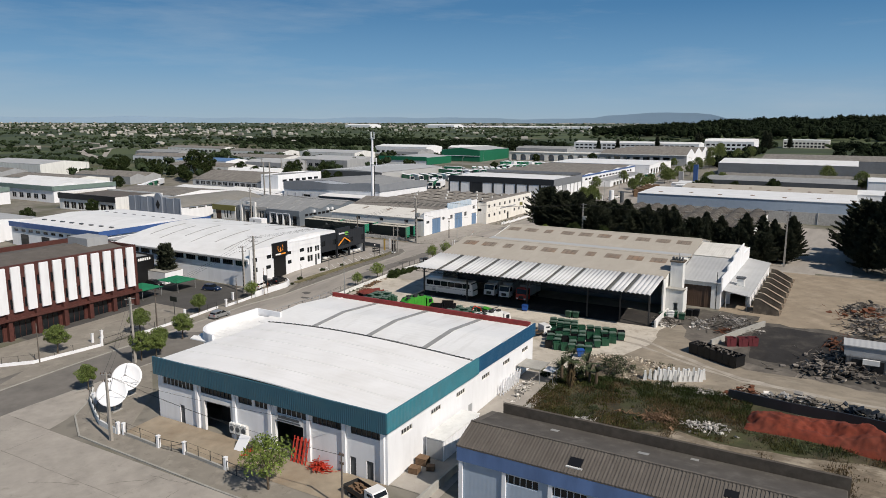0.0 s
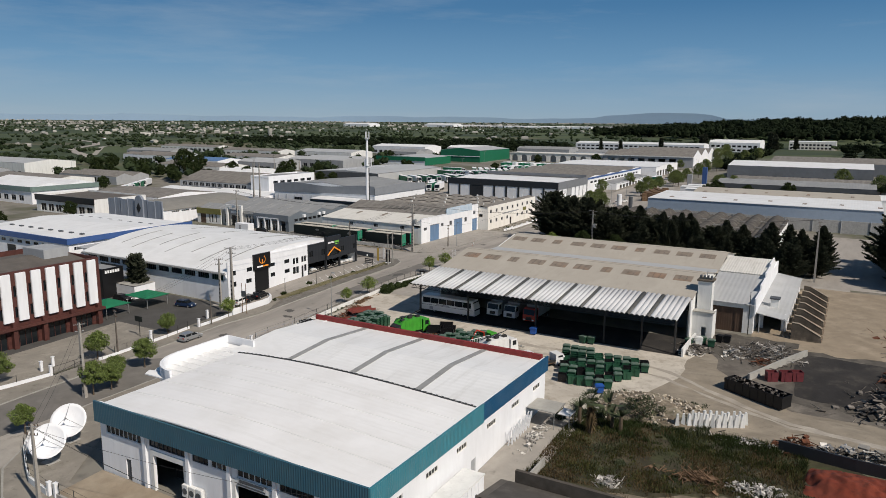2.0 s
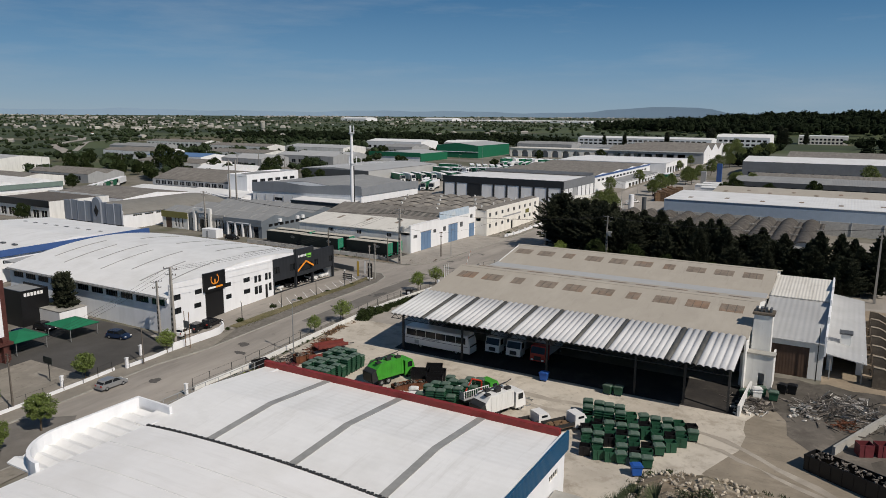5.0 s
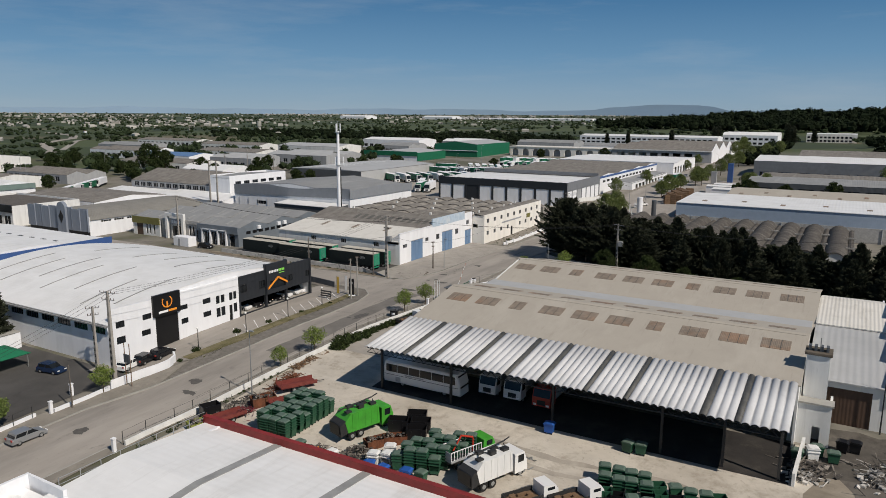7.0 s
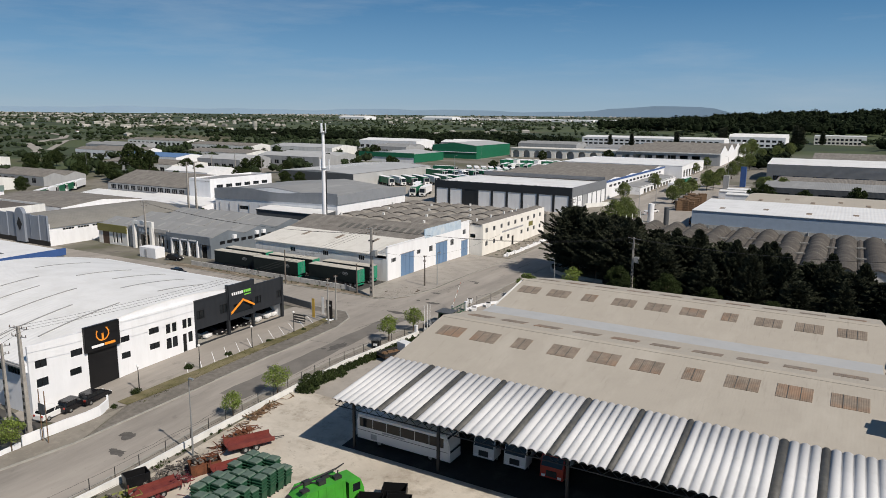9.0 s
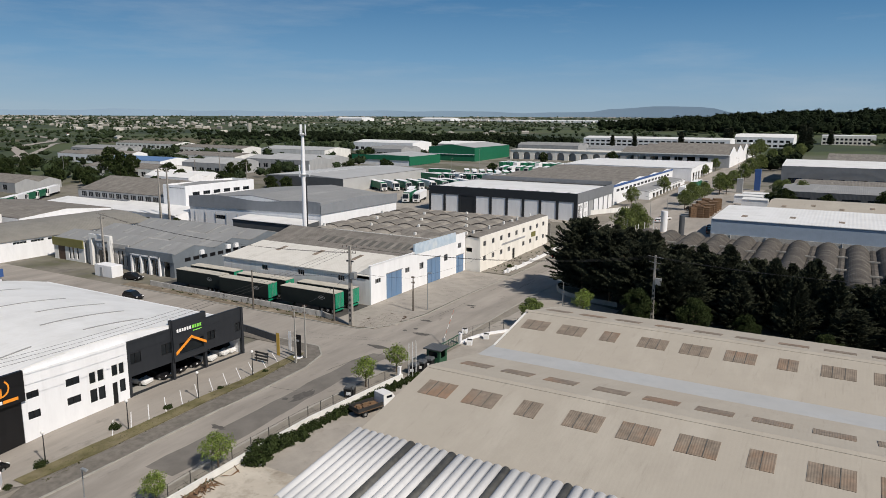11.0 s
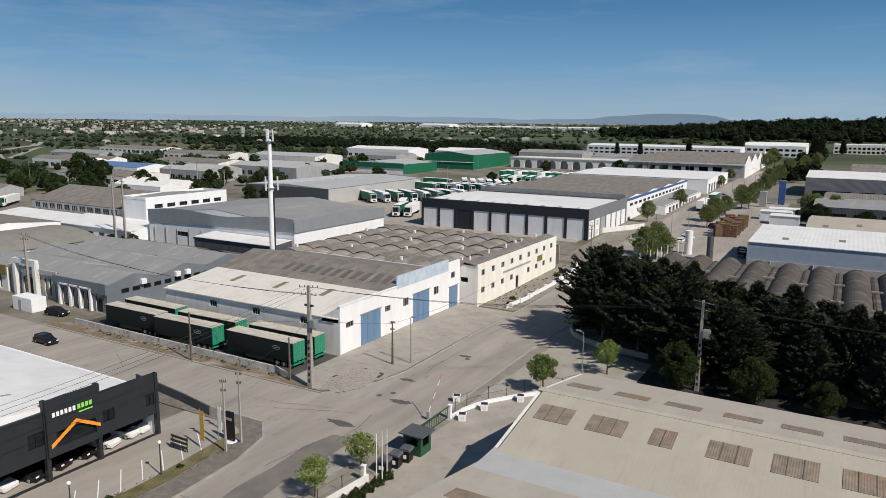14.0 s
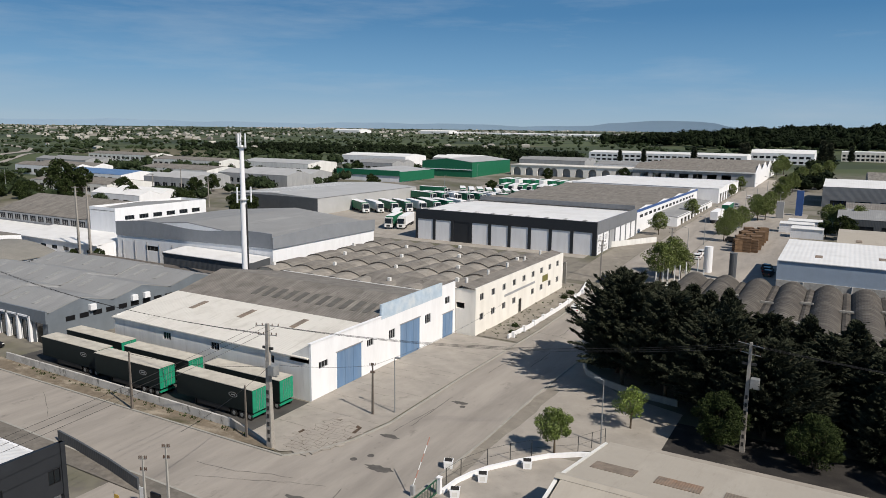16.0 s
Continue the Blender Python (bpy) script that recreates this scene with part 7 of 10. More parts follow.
bu = bush(31, "dark green shrub against the low wall", M["hedge"], 1500, .12)
bu2 = bush(32, "dry scrubby bush on waste ground", M["leaf_olive"], 900, .15)
hl = [(20.9 + (y + 34) * .085, y, rnd.uniform(.75, 1.1)) for y in np.arange(-36, -14, 1.5)] + [(20.6, -43.5, 1.7), (20.1, -41.5, 1.8), (20.6, -39.5, 1.5), (21.2, -37.5, 1.3)]
for i, (x, y, s) in enumerate(hl + [(3.2, -24.2, .5), (2.6, -31.8, .5), (1.7, -39.3, .65), (.6, -46, .8), (1.0, -55, .8), (2, -59, .5), (2.4, 60, .8), (2.8, 84, .9), (2.6, 88, 1.0), (3.4, 56, .6)]):
    put(bu, x, y, s, rnd.uniform(0, 360), first=i == 0)
sc_spots = [(76 + rnd.uniform(0, 30), -100 + rnd.uniform(0, 22), rnd.uniform(.4, 1.2)) for _ in range(12)] + [(78.5, -81, 2.2), (81, -79.5, 2.0), (76.5, -83, 1.6), (86, -79, 1.5), (83, -77.5, 1.3), (89, -80.5, 1.2), (79, -75.5, 1.0)]
for i, (x, y, s) in enumerate(sc_spots):
    if y > -103 + (x - 84) * .9 or x < 84:
        put(bu2, x, y, s, rnd.uniform(0, 360), first=i == 0, group="scrub")
palm = thing("yucca", 0, 0, 0, "spiky grey-green palm lily", "plant")
pm = B()
for i in range(70):
    az, el = i * 2.4, .2 + 1.2 * ((i * .618) % 1)
    d = Vector((math.cos(az) * math.cos(el), math.sin(az) * math.cos(el), math.sin(el)))
    s = d.cross(Vector((0, 0, 1))).normalized() * .06
    o = Vector((0, 0, 1.3))
    vs = [pm.verts.new(o + q) for q in (-s, s, d * 1.25 + Vector((0, 0, -.25)))]
    pm.faces.new(vs)
part("leaves", pm, M["leaf_olive"], palm)
part("trunk", cyl(B(), (0, 0, -.1), (0, 0, 1.4), .16, .12), M["bark"], palm)
put(palm, 83.6, -82.8, 1.5, first=True)
for x, y, s in ((84.9, -83.4, 1.1), (79.4, -83.6, 1.2), (82.6, -81.0, 1.3)):
    put(palm, x, y, s, rnd.uniform(0, 360))

fan = thing("fan_palm", 81.5, -85.4, gz(-85.4), "fan palm with a shaggy skirt of dead fronds", "palm")
g = gz(-85.4)
part("trunk", cyl(B(), (81.5, -85.4, g - .1), (81.5, -85.4, g + 4.4), .34, .28, 10), M["bark"], fan)
r2 = random.Random(44)
sk_ = B()
for i in range(320):
    az, zz = r2.uniform(0, 6.283), r2.uniform(.9, 4.3)
    o = Vector((81.5 + .3 * math.cos(az), -85.4 + .3 * math.sin(az), g + zz))
    d = Vector((math.cos(az) * r2.uniform(.25, .75), math.sin(az) * r2.uniform(.25, .75), -r2.uniform(.5, 1.0)))
    q = d.cross(Vector((0, 0, 1))).normalized() * r2.uniform(.05, .1)
    sk_.faces.new([sk_.verts.new(o + e) for e in (-q, q, d)])
part("skirt", sk_, M["dryweed"], fan, "grey-brown dead fronds")
for i in range(34):
    az, el = i * 2.4, -.25 + 1.5 * ((i * .618) % 1)
    d = Vector((math.cos(az) * math.cos(el), math.sin(az) * math.cos(el), math.sin(el)))
    q = d.cross(Vector((0, 0, 1))).normalized()
    o = Vector((81.5, -85.4, g + 4.5))
    c = o + d * 1.0
    fr_ = cyl(B(), o, c, .03, seg=4)
    for k in range(9):
        a = (k - 4) * .3
        e = (d * math.cos(a) + q * math.sin(a)) * r2.uniform(.85, 1.15) + Vector((0, 0, -.25 * abs(a)))
        w = e.cross(d + Vector((0, 0, 1))).normalized() * .05
        fr_.faces.new([fr_.verts.new(c + p_) for p_ in (-w, w, e)])
    part("frond", fr_, M["leaf_olive"], fan)

# woods, tree belts and far houses
bmw = bmesh.new()
bmesh.ops.create_icosphere(bmw, subdivisions=1, radius=1)
icv = np.array([v.co[:] for v in bmw.verts])
icf = [[v.index for v in f.verts] for f in bmw.faces]
bmw.free()


def wood(name, label, spots, material, seed, lobes=3, tufts_=26):
    rg = np.random.default_rng(seed)
    vs, fs = [], []
    for x, y, r, h in spots:
        for q in range(lobes):
            k = len(vs)
            o = np.array([x + rg.normal() * r * .5, y + rg.normal() * r * .5, land(x, y) + h * rg.uniform(.35, .75)])
            sc = np.array([r * rg.uniform(.5, .9), r * rg.uniform(.5, .9), h * rg.uniform(.28, .42)])
            vs += (icv * sc * rg.uniform(.75, 1.25, size=(len(icv), 1)) + o).tolist()
            fs += [[k + i for i in f] for f in icf]
            d = rg.normal(size=(tufts_, 3))
            d[:, 2] = np.abs(d[:, 2])
            d /= np.linalg.norm(d, axis=1)[:, None]
            cpt = d * sc * rg.uniform(.9, 1.25, size=(tufts_, 1)) + o
            ua, ub = rg.normal(size=(tufts_, 3)), rg.normal(size=(tufts_, 3))
            ua *= r * .20 / np.linalg.norm(ua, axis=1)[:, None]
            ub *= r * .14 / np.linalg.norm(ub, axis=1)[:, None]
            k = len(vs)
            vs += np.stack([cpt - ua, cpt - ub, cpt + ua, cpt + ub], 1).reshape(-1, 3).tolist()
            fs += [[k + 4 * i, k + 4 * i + 1, k + 4 * i + 2, k + 4 * i + 3] for i in range(tufts_)]
    me = bpy.data.meshes.new(name)
    me.from_pydata(vs, [], fs)
    me.materials.append(material)
    return tagged(new(name, me), label, "wood", kind="stuff")


sp = []
for _ in range(1500):
    x, y = rnd.uniform(-330, 950), rnd.uniform(905, 1330)
    if y > 905 + max(0, (-x - 100)) * .9:
        sp.append((x, y, rnd.uniform(5, 9), rnd.uniform(10, 17)))
wood("woodland", "dense dark green wood on the rise", sp, M["leaf_far"], 1)
sp, sq = [], []
for _ in range(4200):
    d = math.sqrt(rnd.uniform(480 ** 2, 4000 ** 2)) if rnd.random() < .5 else rnd.uniform(480, 2600)
    a = radians(rnd.uniform(-8, 74))
    x, y = 100 - d * math.sin(a), -100 + d * math.cos(a)
    if x > -165 and y < 620 or y < 60 or x > -300 and y < 460:
        continue
    if math.sin(x * .011 + y * .017) + math.sin(y * .023 - x * .007) + .7 * math.sin(x * .05) > .1 - .3 * (d > 1500) or rnd.random() < .22:
        k = 1 + d / 9000
        (sp if d < 1300 else sq).append((x, y, rnd.uniform(2.2, 5) * k, rnd.uniform(2.6, 6) * k))
# hedgerows between the fields
for _ in range(110):
    d = rnd.uniform(620, 3400)
    a = radians(rnd.uniform(4, 74))
    x, y = 100 - d * math.sin(a), -100 + d * math.cos(a)
    if x > -420 and y < 900 or y < 80:
        continue
    az = rnd.choice((.25, .45, 1.9)) + rnd.uniform(-.12, .12)
    for q in range(rnd.randint(14, 42)):
        px, py = x + math.cos(az) * q * 8, y + math.sin(az) * q * 8
        if rnd.random() < .85 and py > 80:
            (sp if d < 1000 else sq).append((px, py, rnd.uniform(2.2, 4.2), rnd.uniform(2.6, 5.5)))
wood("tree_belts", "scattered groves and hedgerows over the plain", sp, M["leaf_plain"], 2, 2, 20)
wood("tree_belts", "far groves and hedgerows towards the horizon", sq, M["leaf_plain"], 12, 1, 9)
sp = []
for _ in range(330):
    x = rnd.uniform(-620, -165)
    y = 500 + rnd.uniform(-30, 120) + (-x) * .05
    if -155 < x < -15 and 545 < y < 600:
        continue
    sp.append((x, y, rnd.uniform(3, 6), rnd.uniform(4, 8)))
wood("tree_belts", "belt of mixed trees behind the estate", sp, M["leaf_far"], 3)
sp = [(rnd.uniform(-420, -190), rnd.uniform(100, 420), rnd.uniform(2.5, 4.5), rnd.uniform(4, 7.5)) for _ in range(170)]
FREE = [s for s in sp if not any(f[0] - 5 < s[0] < f[1] + 5 and f[2] - 6 < s[1] < f[3] + 5 for f in FAR)]
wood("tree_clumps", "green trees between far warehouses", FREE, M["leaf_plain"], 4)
sp = [(rnd.uniform(100, 260), rnd.uniform(410, 700), rnd.uniform(4, 7), rnd.uniform(6, 11)) for _ in range(130)] + [(rnd.uniform(26, 40), rnd.uniform(345, 560), rnd.uniform(3, 5), rnd.uniform(5, 8)) for _ in range(40)]
wood("tree_belts", "trees along the road to the school", sp, M["leaf_far"], 6)
house = thing("house", 0, 0, 0, "far white house with tiled roof", "house")
part("wall", bx(B(), -6, 6, -4.5, 4.5, -1, 4.8), M["white"], house)
part("roof", prism(B(), [(-5, 4.7), (0, 7.2), (5, 4.7)], "x", -6.4, 6.4), mat("terracotta_tiles", (0.17, 0.105, 0.075), .9, var=.25), house)
for xw in (-1,):
    part("window", bx(B(), xw - 1, xw + 2, -4.56, -4.5, 1.5, 2.8), M["glass"], house)
hs = []
while len(hs) < 90:
    d = rnd.uniform(900, 3900)
    a = radians(rnd.uniform(2, 72))
    x, y = 100 - d * math.sin(a), -100 + d * math.cos(a)
    if y > 420 and math.sin(x * .006 + 1) + math.cos(y * .0045) + rnd.uniform(-.5, .5) > .2 and (x < -420 or y > 1700):
        hs.append((x, y, d))
for i, (x, y, d) in enumerate(hs):
    s = rnd.uniform(.4, .7)
    put(house, x, y, s, rnd.uniform(0, 180), z=land(x, y), first=i == 0, group="far houses")
# far villages
tv, tf = [], []
for _ in range(3400):
    d = math.sqrt(rnd.uniform(900 ** 2, 4200 ** 2))
    a = radians(rnd.uniform(0, 72))
    x, y = 100 - d * math.sin(a), -100 + d * math.cos(a)
    if y < 300 or x > -330 and y < 1900:
        continue
    if math.sin(x * .0052 + 2) + math.sin(y * .0043 + x * .002) + .6 * math.sin(x * .019 - y * .013) + rnd.uniform(-.8, .8) < 1.0 and rnd.random() > .06:
        continue
    w, l, h = rnd.uniform(2.2, 3.6), rnd.uniform(2.8, 6.5), rnd.uniform(2.2, 4.2)
    c_, s_ = math.cos(a * 3 + d), math.sin(a * 3 + d)
    z = land(x, y)
    k = len(tv)
    for dz in (-1, h):
        for u, v in ((-l, -w), (l, -w), (l, w), (-l, w)):
            tv.append((x + u * c_ - v * s_, y + u * s_ + v * c_, z + dz))
    for u in (-l, l):
        tv.append((x + u * c_, y + u * s_, z + h + 1.6))
    tf += [[k + i for i in f] for f in ((0, 1, 5, 4), (1, 2, 6, 5), (2, 3, 7, 6), (3, 0, 4, 7), (4, 5, 9, 8), (6, 7, 8, 9), (5, 6, 9), (7, 4, 8))]
me = bpy.data.meshes.new("far_village")
me.from_pydata(tv, [], tf)
me.materials.append(M["far_white"])
tagged(new("far_village", me), "pale scattered houses of far villages", "village", kind="stuff")
wt = thing("water_tower", -680, 660, 3, "slim concrete water tower far off", "tower")
part("shaft", cyl(B(), (-680, 660, 3), (-680, 660, 16), 2.6, 2.4, 12), M["concrete"], wt)
part("tank", cyl(B(), (-680, 660, 16), (-680, 660, 24), 3.4, 3.4, 12), M["concrete"], wt)
# distant hills; air haze is put into their blue colour
bm = B()
pv = []
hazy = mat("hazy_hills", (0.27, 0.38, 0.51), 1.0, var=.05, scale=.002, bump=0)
for i in range(121):
    a = radians(80 - i * 1.1)
    h = 58 + 4 * math.sin(i * .33) + 3 * math.sin(i * .81 + 1) + 2 * math.sin(i * 1.7)
    if 56 < i < 65:
        h += 30 * math.sin(math.pi * (i - 56) / 9) ** .6
    d = 4350
    pv.append([bm.verts.new((100 - d * math.sin(a), -100 + d * math.cos(a), z)) for z in (-20, h)] +
              [bm.verts.new((100 - (d + 200) * math.sin(a), -100 + (d + 200) * math.cos(a), -20))])
for p, q in zip(pv, pv[1:]):
    bm.faces.new((p[0], q[0], q[1], p[1]))
    bm.faces.new((p[1], q[1], q[2], p[2]))
me = bpy.data.meshes.new("backdrop")
bm.to_mesh(me)
bm.free()
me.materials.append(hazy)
tagged(new("backdrop", me), "low hills on the horizon, coloured blue for haze", "hills", kind="structure")


# ---- vehicles (built along +x, nose at +x, on z = 0) ----
def wheels(t, xs, w, r=.33, wd=.22, rims=True):
    for x in xs:
        for s in (-1, 1):
            ty = part("wheel", cyl(B(), (x, s * (w / 2 - wd), r), (x, s * w / 2, r), r, r, 14), M["tyre"], t)
            if rims:
                part("rim", cyl(B(), (x, s * (w / 2 - .04), r), (x, s * (w / 2 + .012), r), r * .58, r * .5, 10), M["steel"], ty)


def car(name, paint, label, length=4.3, h=1.48, van=False):
    t = thing(name, 0, 0, 0, label, "car")
    L, w = length / 2, 1.78
    lower = [(-L, .3), (-L + .05, .85), (-L + .2, .98), (L - 1.15, .98), (L - .25, .78), (L, .6), (L - .02, .28)]
    bm = prism(B(), lower, "y", -w / 2, w / 2)
    es = [e for e in bm.edges if abs(e.verts[0].co.y - e.verts[1].co.y) < .01]
    bmesh.ops.bevel(bm, geom=es, offset=.07, segments=2, affect="EDGES")
    part("body", bm, paint, t)
    r0 = -L + .12 if van else -L + .25
    cab = [(r0, .97), (r0 + .28, h - .06), (r0 + .5, h), (L - 2.0, h), (L - 1.75, h - .05), (L - 1.05, .97)]
    part("glasshouse", prism(B(), cab, "y", -w / 2 + .13, w / 2 - .13), M["glass"], t)
    part("roof", prism(B(), [(r0 + .3, h - .04), (r0 + .5, h + .025), (L - 2.0, h + .025), (L - 1.78, h - .03)], "y", -w / 2 + .11, w / 2 - .11), paint, t)
    for x in (r0 + .06, (r0 + L - 2.0) / 2 + .4):
        part("pillar", prism(B(), [(x, .97), (x + .22, h), (x + .34, h), (x + .14, .97)], "y", -w / 2 + .12, w / 2 - .12), paint, t)
    for s in (-.62, .62):
        part("headlight", bx(B(), L - .12, L - .01, s - .18, s + .18, .58, .74), M["signwhite"], t)
        part("tail_light", bx(B(), -L - .005, -L + .08, s - .14, s + .14, .7, .92), M["carred"], t)
    wheels(t, (-L + .82, L - .85), w)
    return t


cw_ = car("car", M["carwhite"], "white hatchback parked on asphalt")
cs_ = car("car", M["carsilver"], "silver estate car on the road")
ck_ = car("car", M["carblack"], "black hatchback parked in a row")
cb_ = car("car", M["carblue"], "dark blue saloon in the car park")
wp = car("van", M["carwhite"], "white compact van parked by the showroom", 4.4, 1.8, True)
put(cw_, 8.6, 75.5, 1, 92, first=True)
for x, y, r in ((-3.0, -64.0, 100), (-8.6, -22.5, 20), (-8.4, -25.2, 20), (20, 136, 90), (13.0, 300, 90), (20.6, 142, 60), (-8.8, -36, 15)):
    put(cw_, x, y, 1, r)
put(cs_, 5.3, -84.6, 1, 90, first=True)
put(cs_, 12.4, 262, 1, -90)
put(ck_, -2.6, -61.4, 1, 100, first=True)
for x, y, r in ((-2.2, -58.9, 100), (-8.2, -33.5, 20), (-8.4, -30.8, 20), (-8.4, -28.0, 20), (-62, 3.6, 10), (-48, -7, 0), (6.2, 102, 90), (24, 168, 0), (16.5, 226, 90), (-33.5, -67.5, 10), (-28.5, -74, 5), (37, 130, 80), (37.5, 127, 80), (38, 124, 80)):
    put(ck_, x, y, 1, r)
put(cb_, -12.5, -70.5, 1, 10, first=True)
for x, y, r in ((-28, -78.5, 5), (-60, -70, 0), (-150, 20, 30)):
    put(cb_, x, y, 1, r)
put(wp, -8.7, -20.9, 1, 15, first=True)


def cab(t, x0, paint, w=2.3, h=2.6, z0=.55):
    prof = [(x0, z0), (x0, h), (x0 + 1.35, h), (x0 + 1.75, z0 + 1.15), (x0 + 1.85, z0)]
    c = part("cab", prism(B(), prof, "y", -w / 2, w / 2), paint, t)
    part("windscreen", prism(B(), [(x0 + 1.42, h - .16), (x0 + 1.46, h - .14), (x0 + 1.79, z0 + 1.2), (x0 + 1.74, z0 + 1.2)], "y", -w / 2 + .12, w / 2 - .12), M["glass"], c)
    for s in (-1, 1):
        part("side_window", bx(B(), x0 + .45, x0 + 1.3, s * w / 2 - .02, s * w / 2 + .02, z0 + 1.15, h - .25), M["glass"], c)
        part("headlight", bx(B(), x0 + 1.8, x0 + 1.88, s * .85 - .2, s * .85 + .2, z0 + .1, z0 + .35), M["signwhite"], c)
    part("grille", bx(B(), x0 + 1.8, x0 + 1.87, -.55, .55, z0 + .2, z0 + .8), M["darksteel"], c)
    return c


def flatbed(label, paint, load, length=5.6, sides=.45):
    t = thing("flatbed_truck", 0, 0, 0, label, "truck")
    L = length / 2
    cab(t, L - 1.85, paint, 1.9, 2.1, .4)
    b = B()
    bx(b, -L, L - 1.95, -.98, .98, .75, .87)
    part("bed", b, M["wood"], t)
    for s in (-1, 1):
        part("side_board", bx(B(), -L, L - 1.95, s * .98 - .03, s * .98 + .03, .87, .87 + sides), M["darksteel"], t)
    part("tail_board", bx(B(), -L - .03, -L + .03, -.95, .95, .87, .87 + sides), M["darksteel"], t)
    part("chassis", bx(B(), -L + .2, L - .3, -.4, .4, .45, .7), M["darksteel"], t)
    if load:
        b = B()
        r2 = random.Random(3)
        for i in range(16):
            x, y = r2.uniform(-L + .4, L - 2.4), r2.uniform(-.7, .7)
            bx(b, x - .3, x + .3, y - .12, y + .12, .88, .95 + r2.uniform(0, .35))
        part("load", b, M["wood"], t, "loose timber load")
    wheels(t, (-L + 1.0, L - 1.0), 1.9, .36)
    return t


fb = flatbed("white flatbed truck with dark bed", M["carwhite"], True)
put(fb, 24.0, -27.4, 1, 72, first=True)
put(fb, 72.6, -125.9, 1, -16, label="white pickup truck with dark open bed")
put(fb, 63.9, -68.2, 1, 57, label="white tipper truck with open bed")
put(fb, 68.0, -66.4, 1, 56, label="white tipper truck with open bed")


def refuse_truck(label, paint, body):
    t = thing("refuse_truck", 0, 0, 0, label, "truck")
    cab(t, 1.9, paint, 2.4, 2.75)
    part("body", prism(B(), [(-3.0, 1.0), (-3.4, 2.4), (-2.6, 3.3), (1.5, 3.3), (1.6, 1.0)], "y", -1.2, 1.2), body, t)
    for i in range(5):
        for s in (-1, 1):
            part("rib", bx(B(), -2.4 + i * .9, -2.28 + i * .9, s * 1.2 - .04, s * 1.2 + .04, 1.0, 3.25), body, t)
    part("hopper", prism(B(), [(-4.0, .7), (-4.1, 2.1), (-3.35, 2.6), (-3.0, 1.0)], "y", -1.15, 1.15), M["darksteel"], t)
    # black block stands for the shade inside the open hopper
    part("hopper_mouth_shade", bx(B(), -4.13, -3.95, -.95, .95, 1.0, 2.2), M["black"], t)
    for i, (xa, ya) in enumerate(((-2.6, -.6), (-1.7, .5), (-.7, -.4), (.3, .4), (1.0, -.5))):
        part("roof_gear", bx(B(), xa - .4, xa + .4, ya - .3, ya + .3, 3.28, 3.5 + .12 * (i % 3), .03), M["darksteel"], t)
        part("hose", cyl(B(), (xa, ya, 3.5), (xa + .8, -ya, 3.45), .06, seg=5), M["darksteel"], t)
    part("arm", cyl(cyl(B(), (-3.2, .6, 3.3), (1.4, .2, 3.9), .09), (1.4, .2, 3.9), (2.2, .1, 4.2), .07), M["darksteel"], t)
    part("chassis", bx(B(), -3.4, 3.6, -.45, .45, .55, .95), M["darksteel"], t)
    wheels(t, (-2.4, -1.2, 2.7), 2.35, .48, .28)
    return t


rg_ = refuse_truck("lime green refuse truck with crane arm", M["limegreen"], M["limegreen"])
put(rg_, 40.1, -63.7, 1, 72, first=True)
rw_ = refuse_truck("white refuse truck beside the bins", M["carwhite"], M["white_old"])
put(rw_, 58.8, -66.0, 1, 68, first=True)


def lorry(label, paint, h=2.9, name="lorry"):
    t = thing(name, 0, 0, 0, label, "truck")
    cab(t, 2.2, paint, 2.45, h, .6)
    part("body", bx(B(), -4.0, 2.0, -1.2, 1.2, 1.1, 3.3, .04), M["greywall"], t)
    part("chassis", bx(B(), -4, 3.9, -.45, .45, .55, 1.05), M["darksteel"], t)
    wheels(t, (-2.6, 3.1), 2.4, .48, .28)
    return t


l1 = lorry("white lorry under the canopy", M["carwhite"])
put(l1, 49.6, -45.2, 1, -90, first=True, z=gz(-51) + .1)
put(l1, 53.2, -45.2, 1, -90, z=gz(-51) + .1)
l2 = lorry("red lorry under the canopy", M["carred"])
put(l2, 57.4, -45.6, 1, -90, first=True, z=gz(-51) + .1)
l3 = thing("cage_truck", 0, 0, 0, "truck with lime green cab, open mesh bed and red crane", "truck")
cab(l3, 1.3, M["limegreen"], 2.2, 2.5)
part("bed", bx(B(), -3.3, 1.0, -1.1, 1.1, .95, 1.08), M["darksteel"], l3)
part("chassis", bx(B(), -3.2, 3.0, -.4, .4, .55, .94), M["darksteel"], l3)
for s_ in (-1, 1):
    sd = part("side_frame", bx(B(), -3.3, 1.0, s_ * 1.1 - .03, s_ * 1.1 + .03, 1.08, 1.35), M["greywall"], l3, "pale mesh side")
    part("top_rail", bx(B(), -3.3, 1.0, s_ * 1.1 - .03, s_ * 1.1 + .03, 2.25, 2.33), M["signwhite"], sd)
    for i in range(12):
        part("bar", bx(B(), -3.28 + i * .385, -3.22 + i * .385, s_ * 1.1 - .02, s_ * 1.1 + .02, 1.35, 2.25), M["signwhite"], sd)
part("tail_frame", bx(B(), -3.34, -3.28, -1.1, 1.1, 1.08, 2.2), M["greywall"], l3)
crane = part("crane", cyl(B(), (.7, 0, 1.0), (.7, 0, 2.6), .16, .13), M["redpaint"], l3, "red loading crane")
part("boom", cyl(B(), (.7, 0, 2.6), (-1.2, -.2, 3.4), .11), M["redpaint"], crane)
part("jib", cyl(B(), (-1.2, -.2, 3.4), (-2.2, -.1, 1.9), .09), M["redpaint"], crane)
wheels(l3, (-2.2, 2.2), 2.1, .45, .28)
put(l3, 54.6, -63.9, 1, 68, first=True)

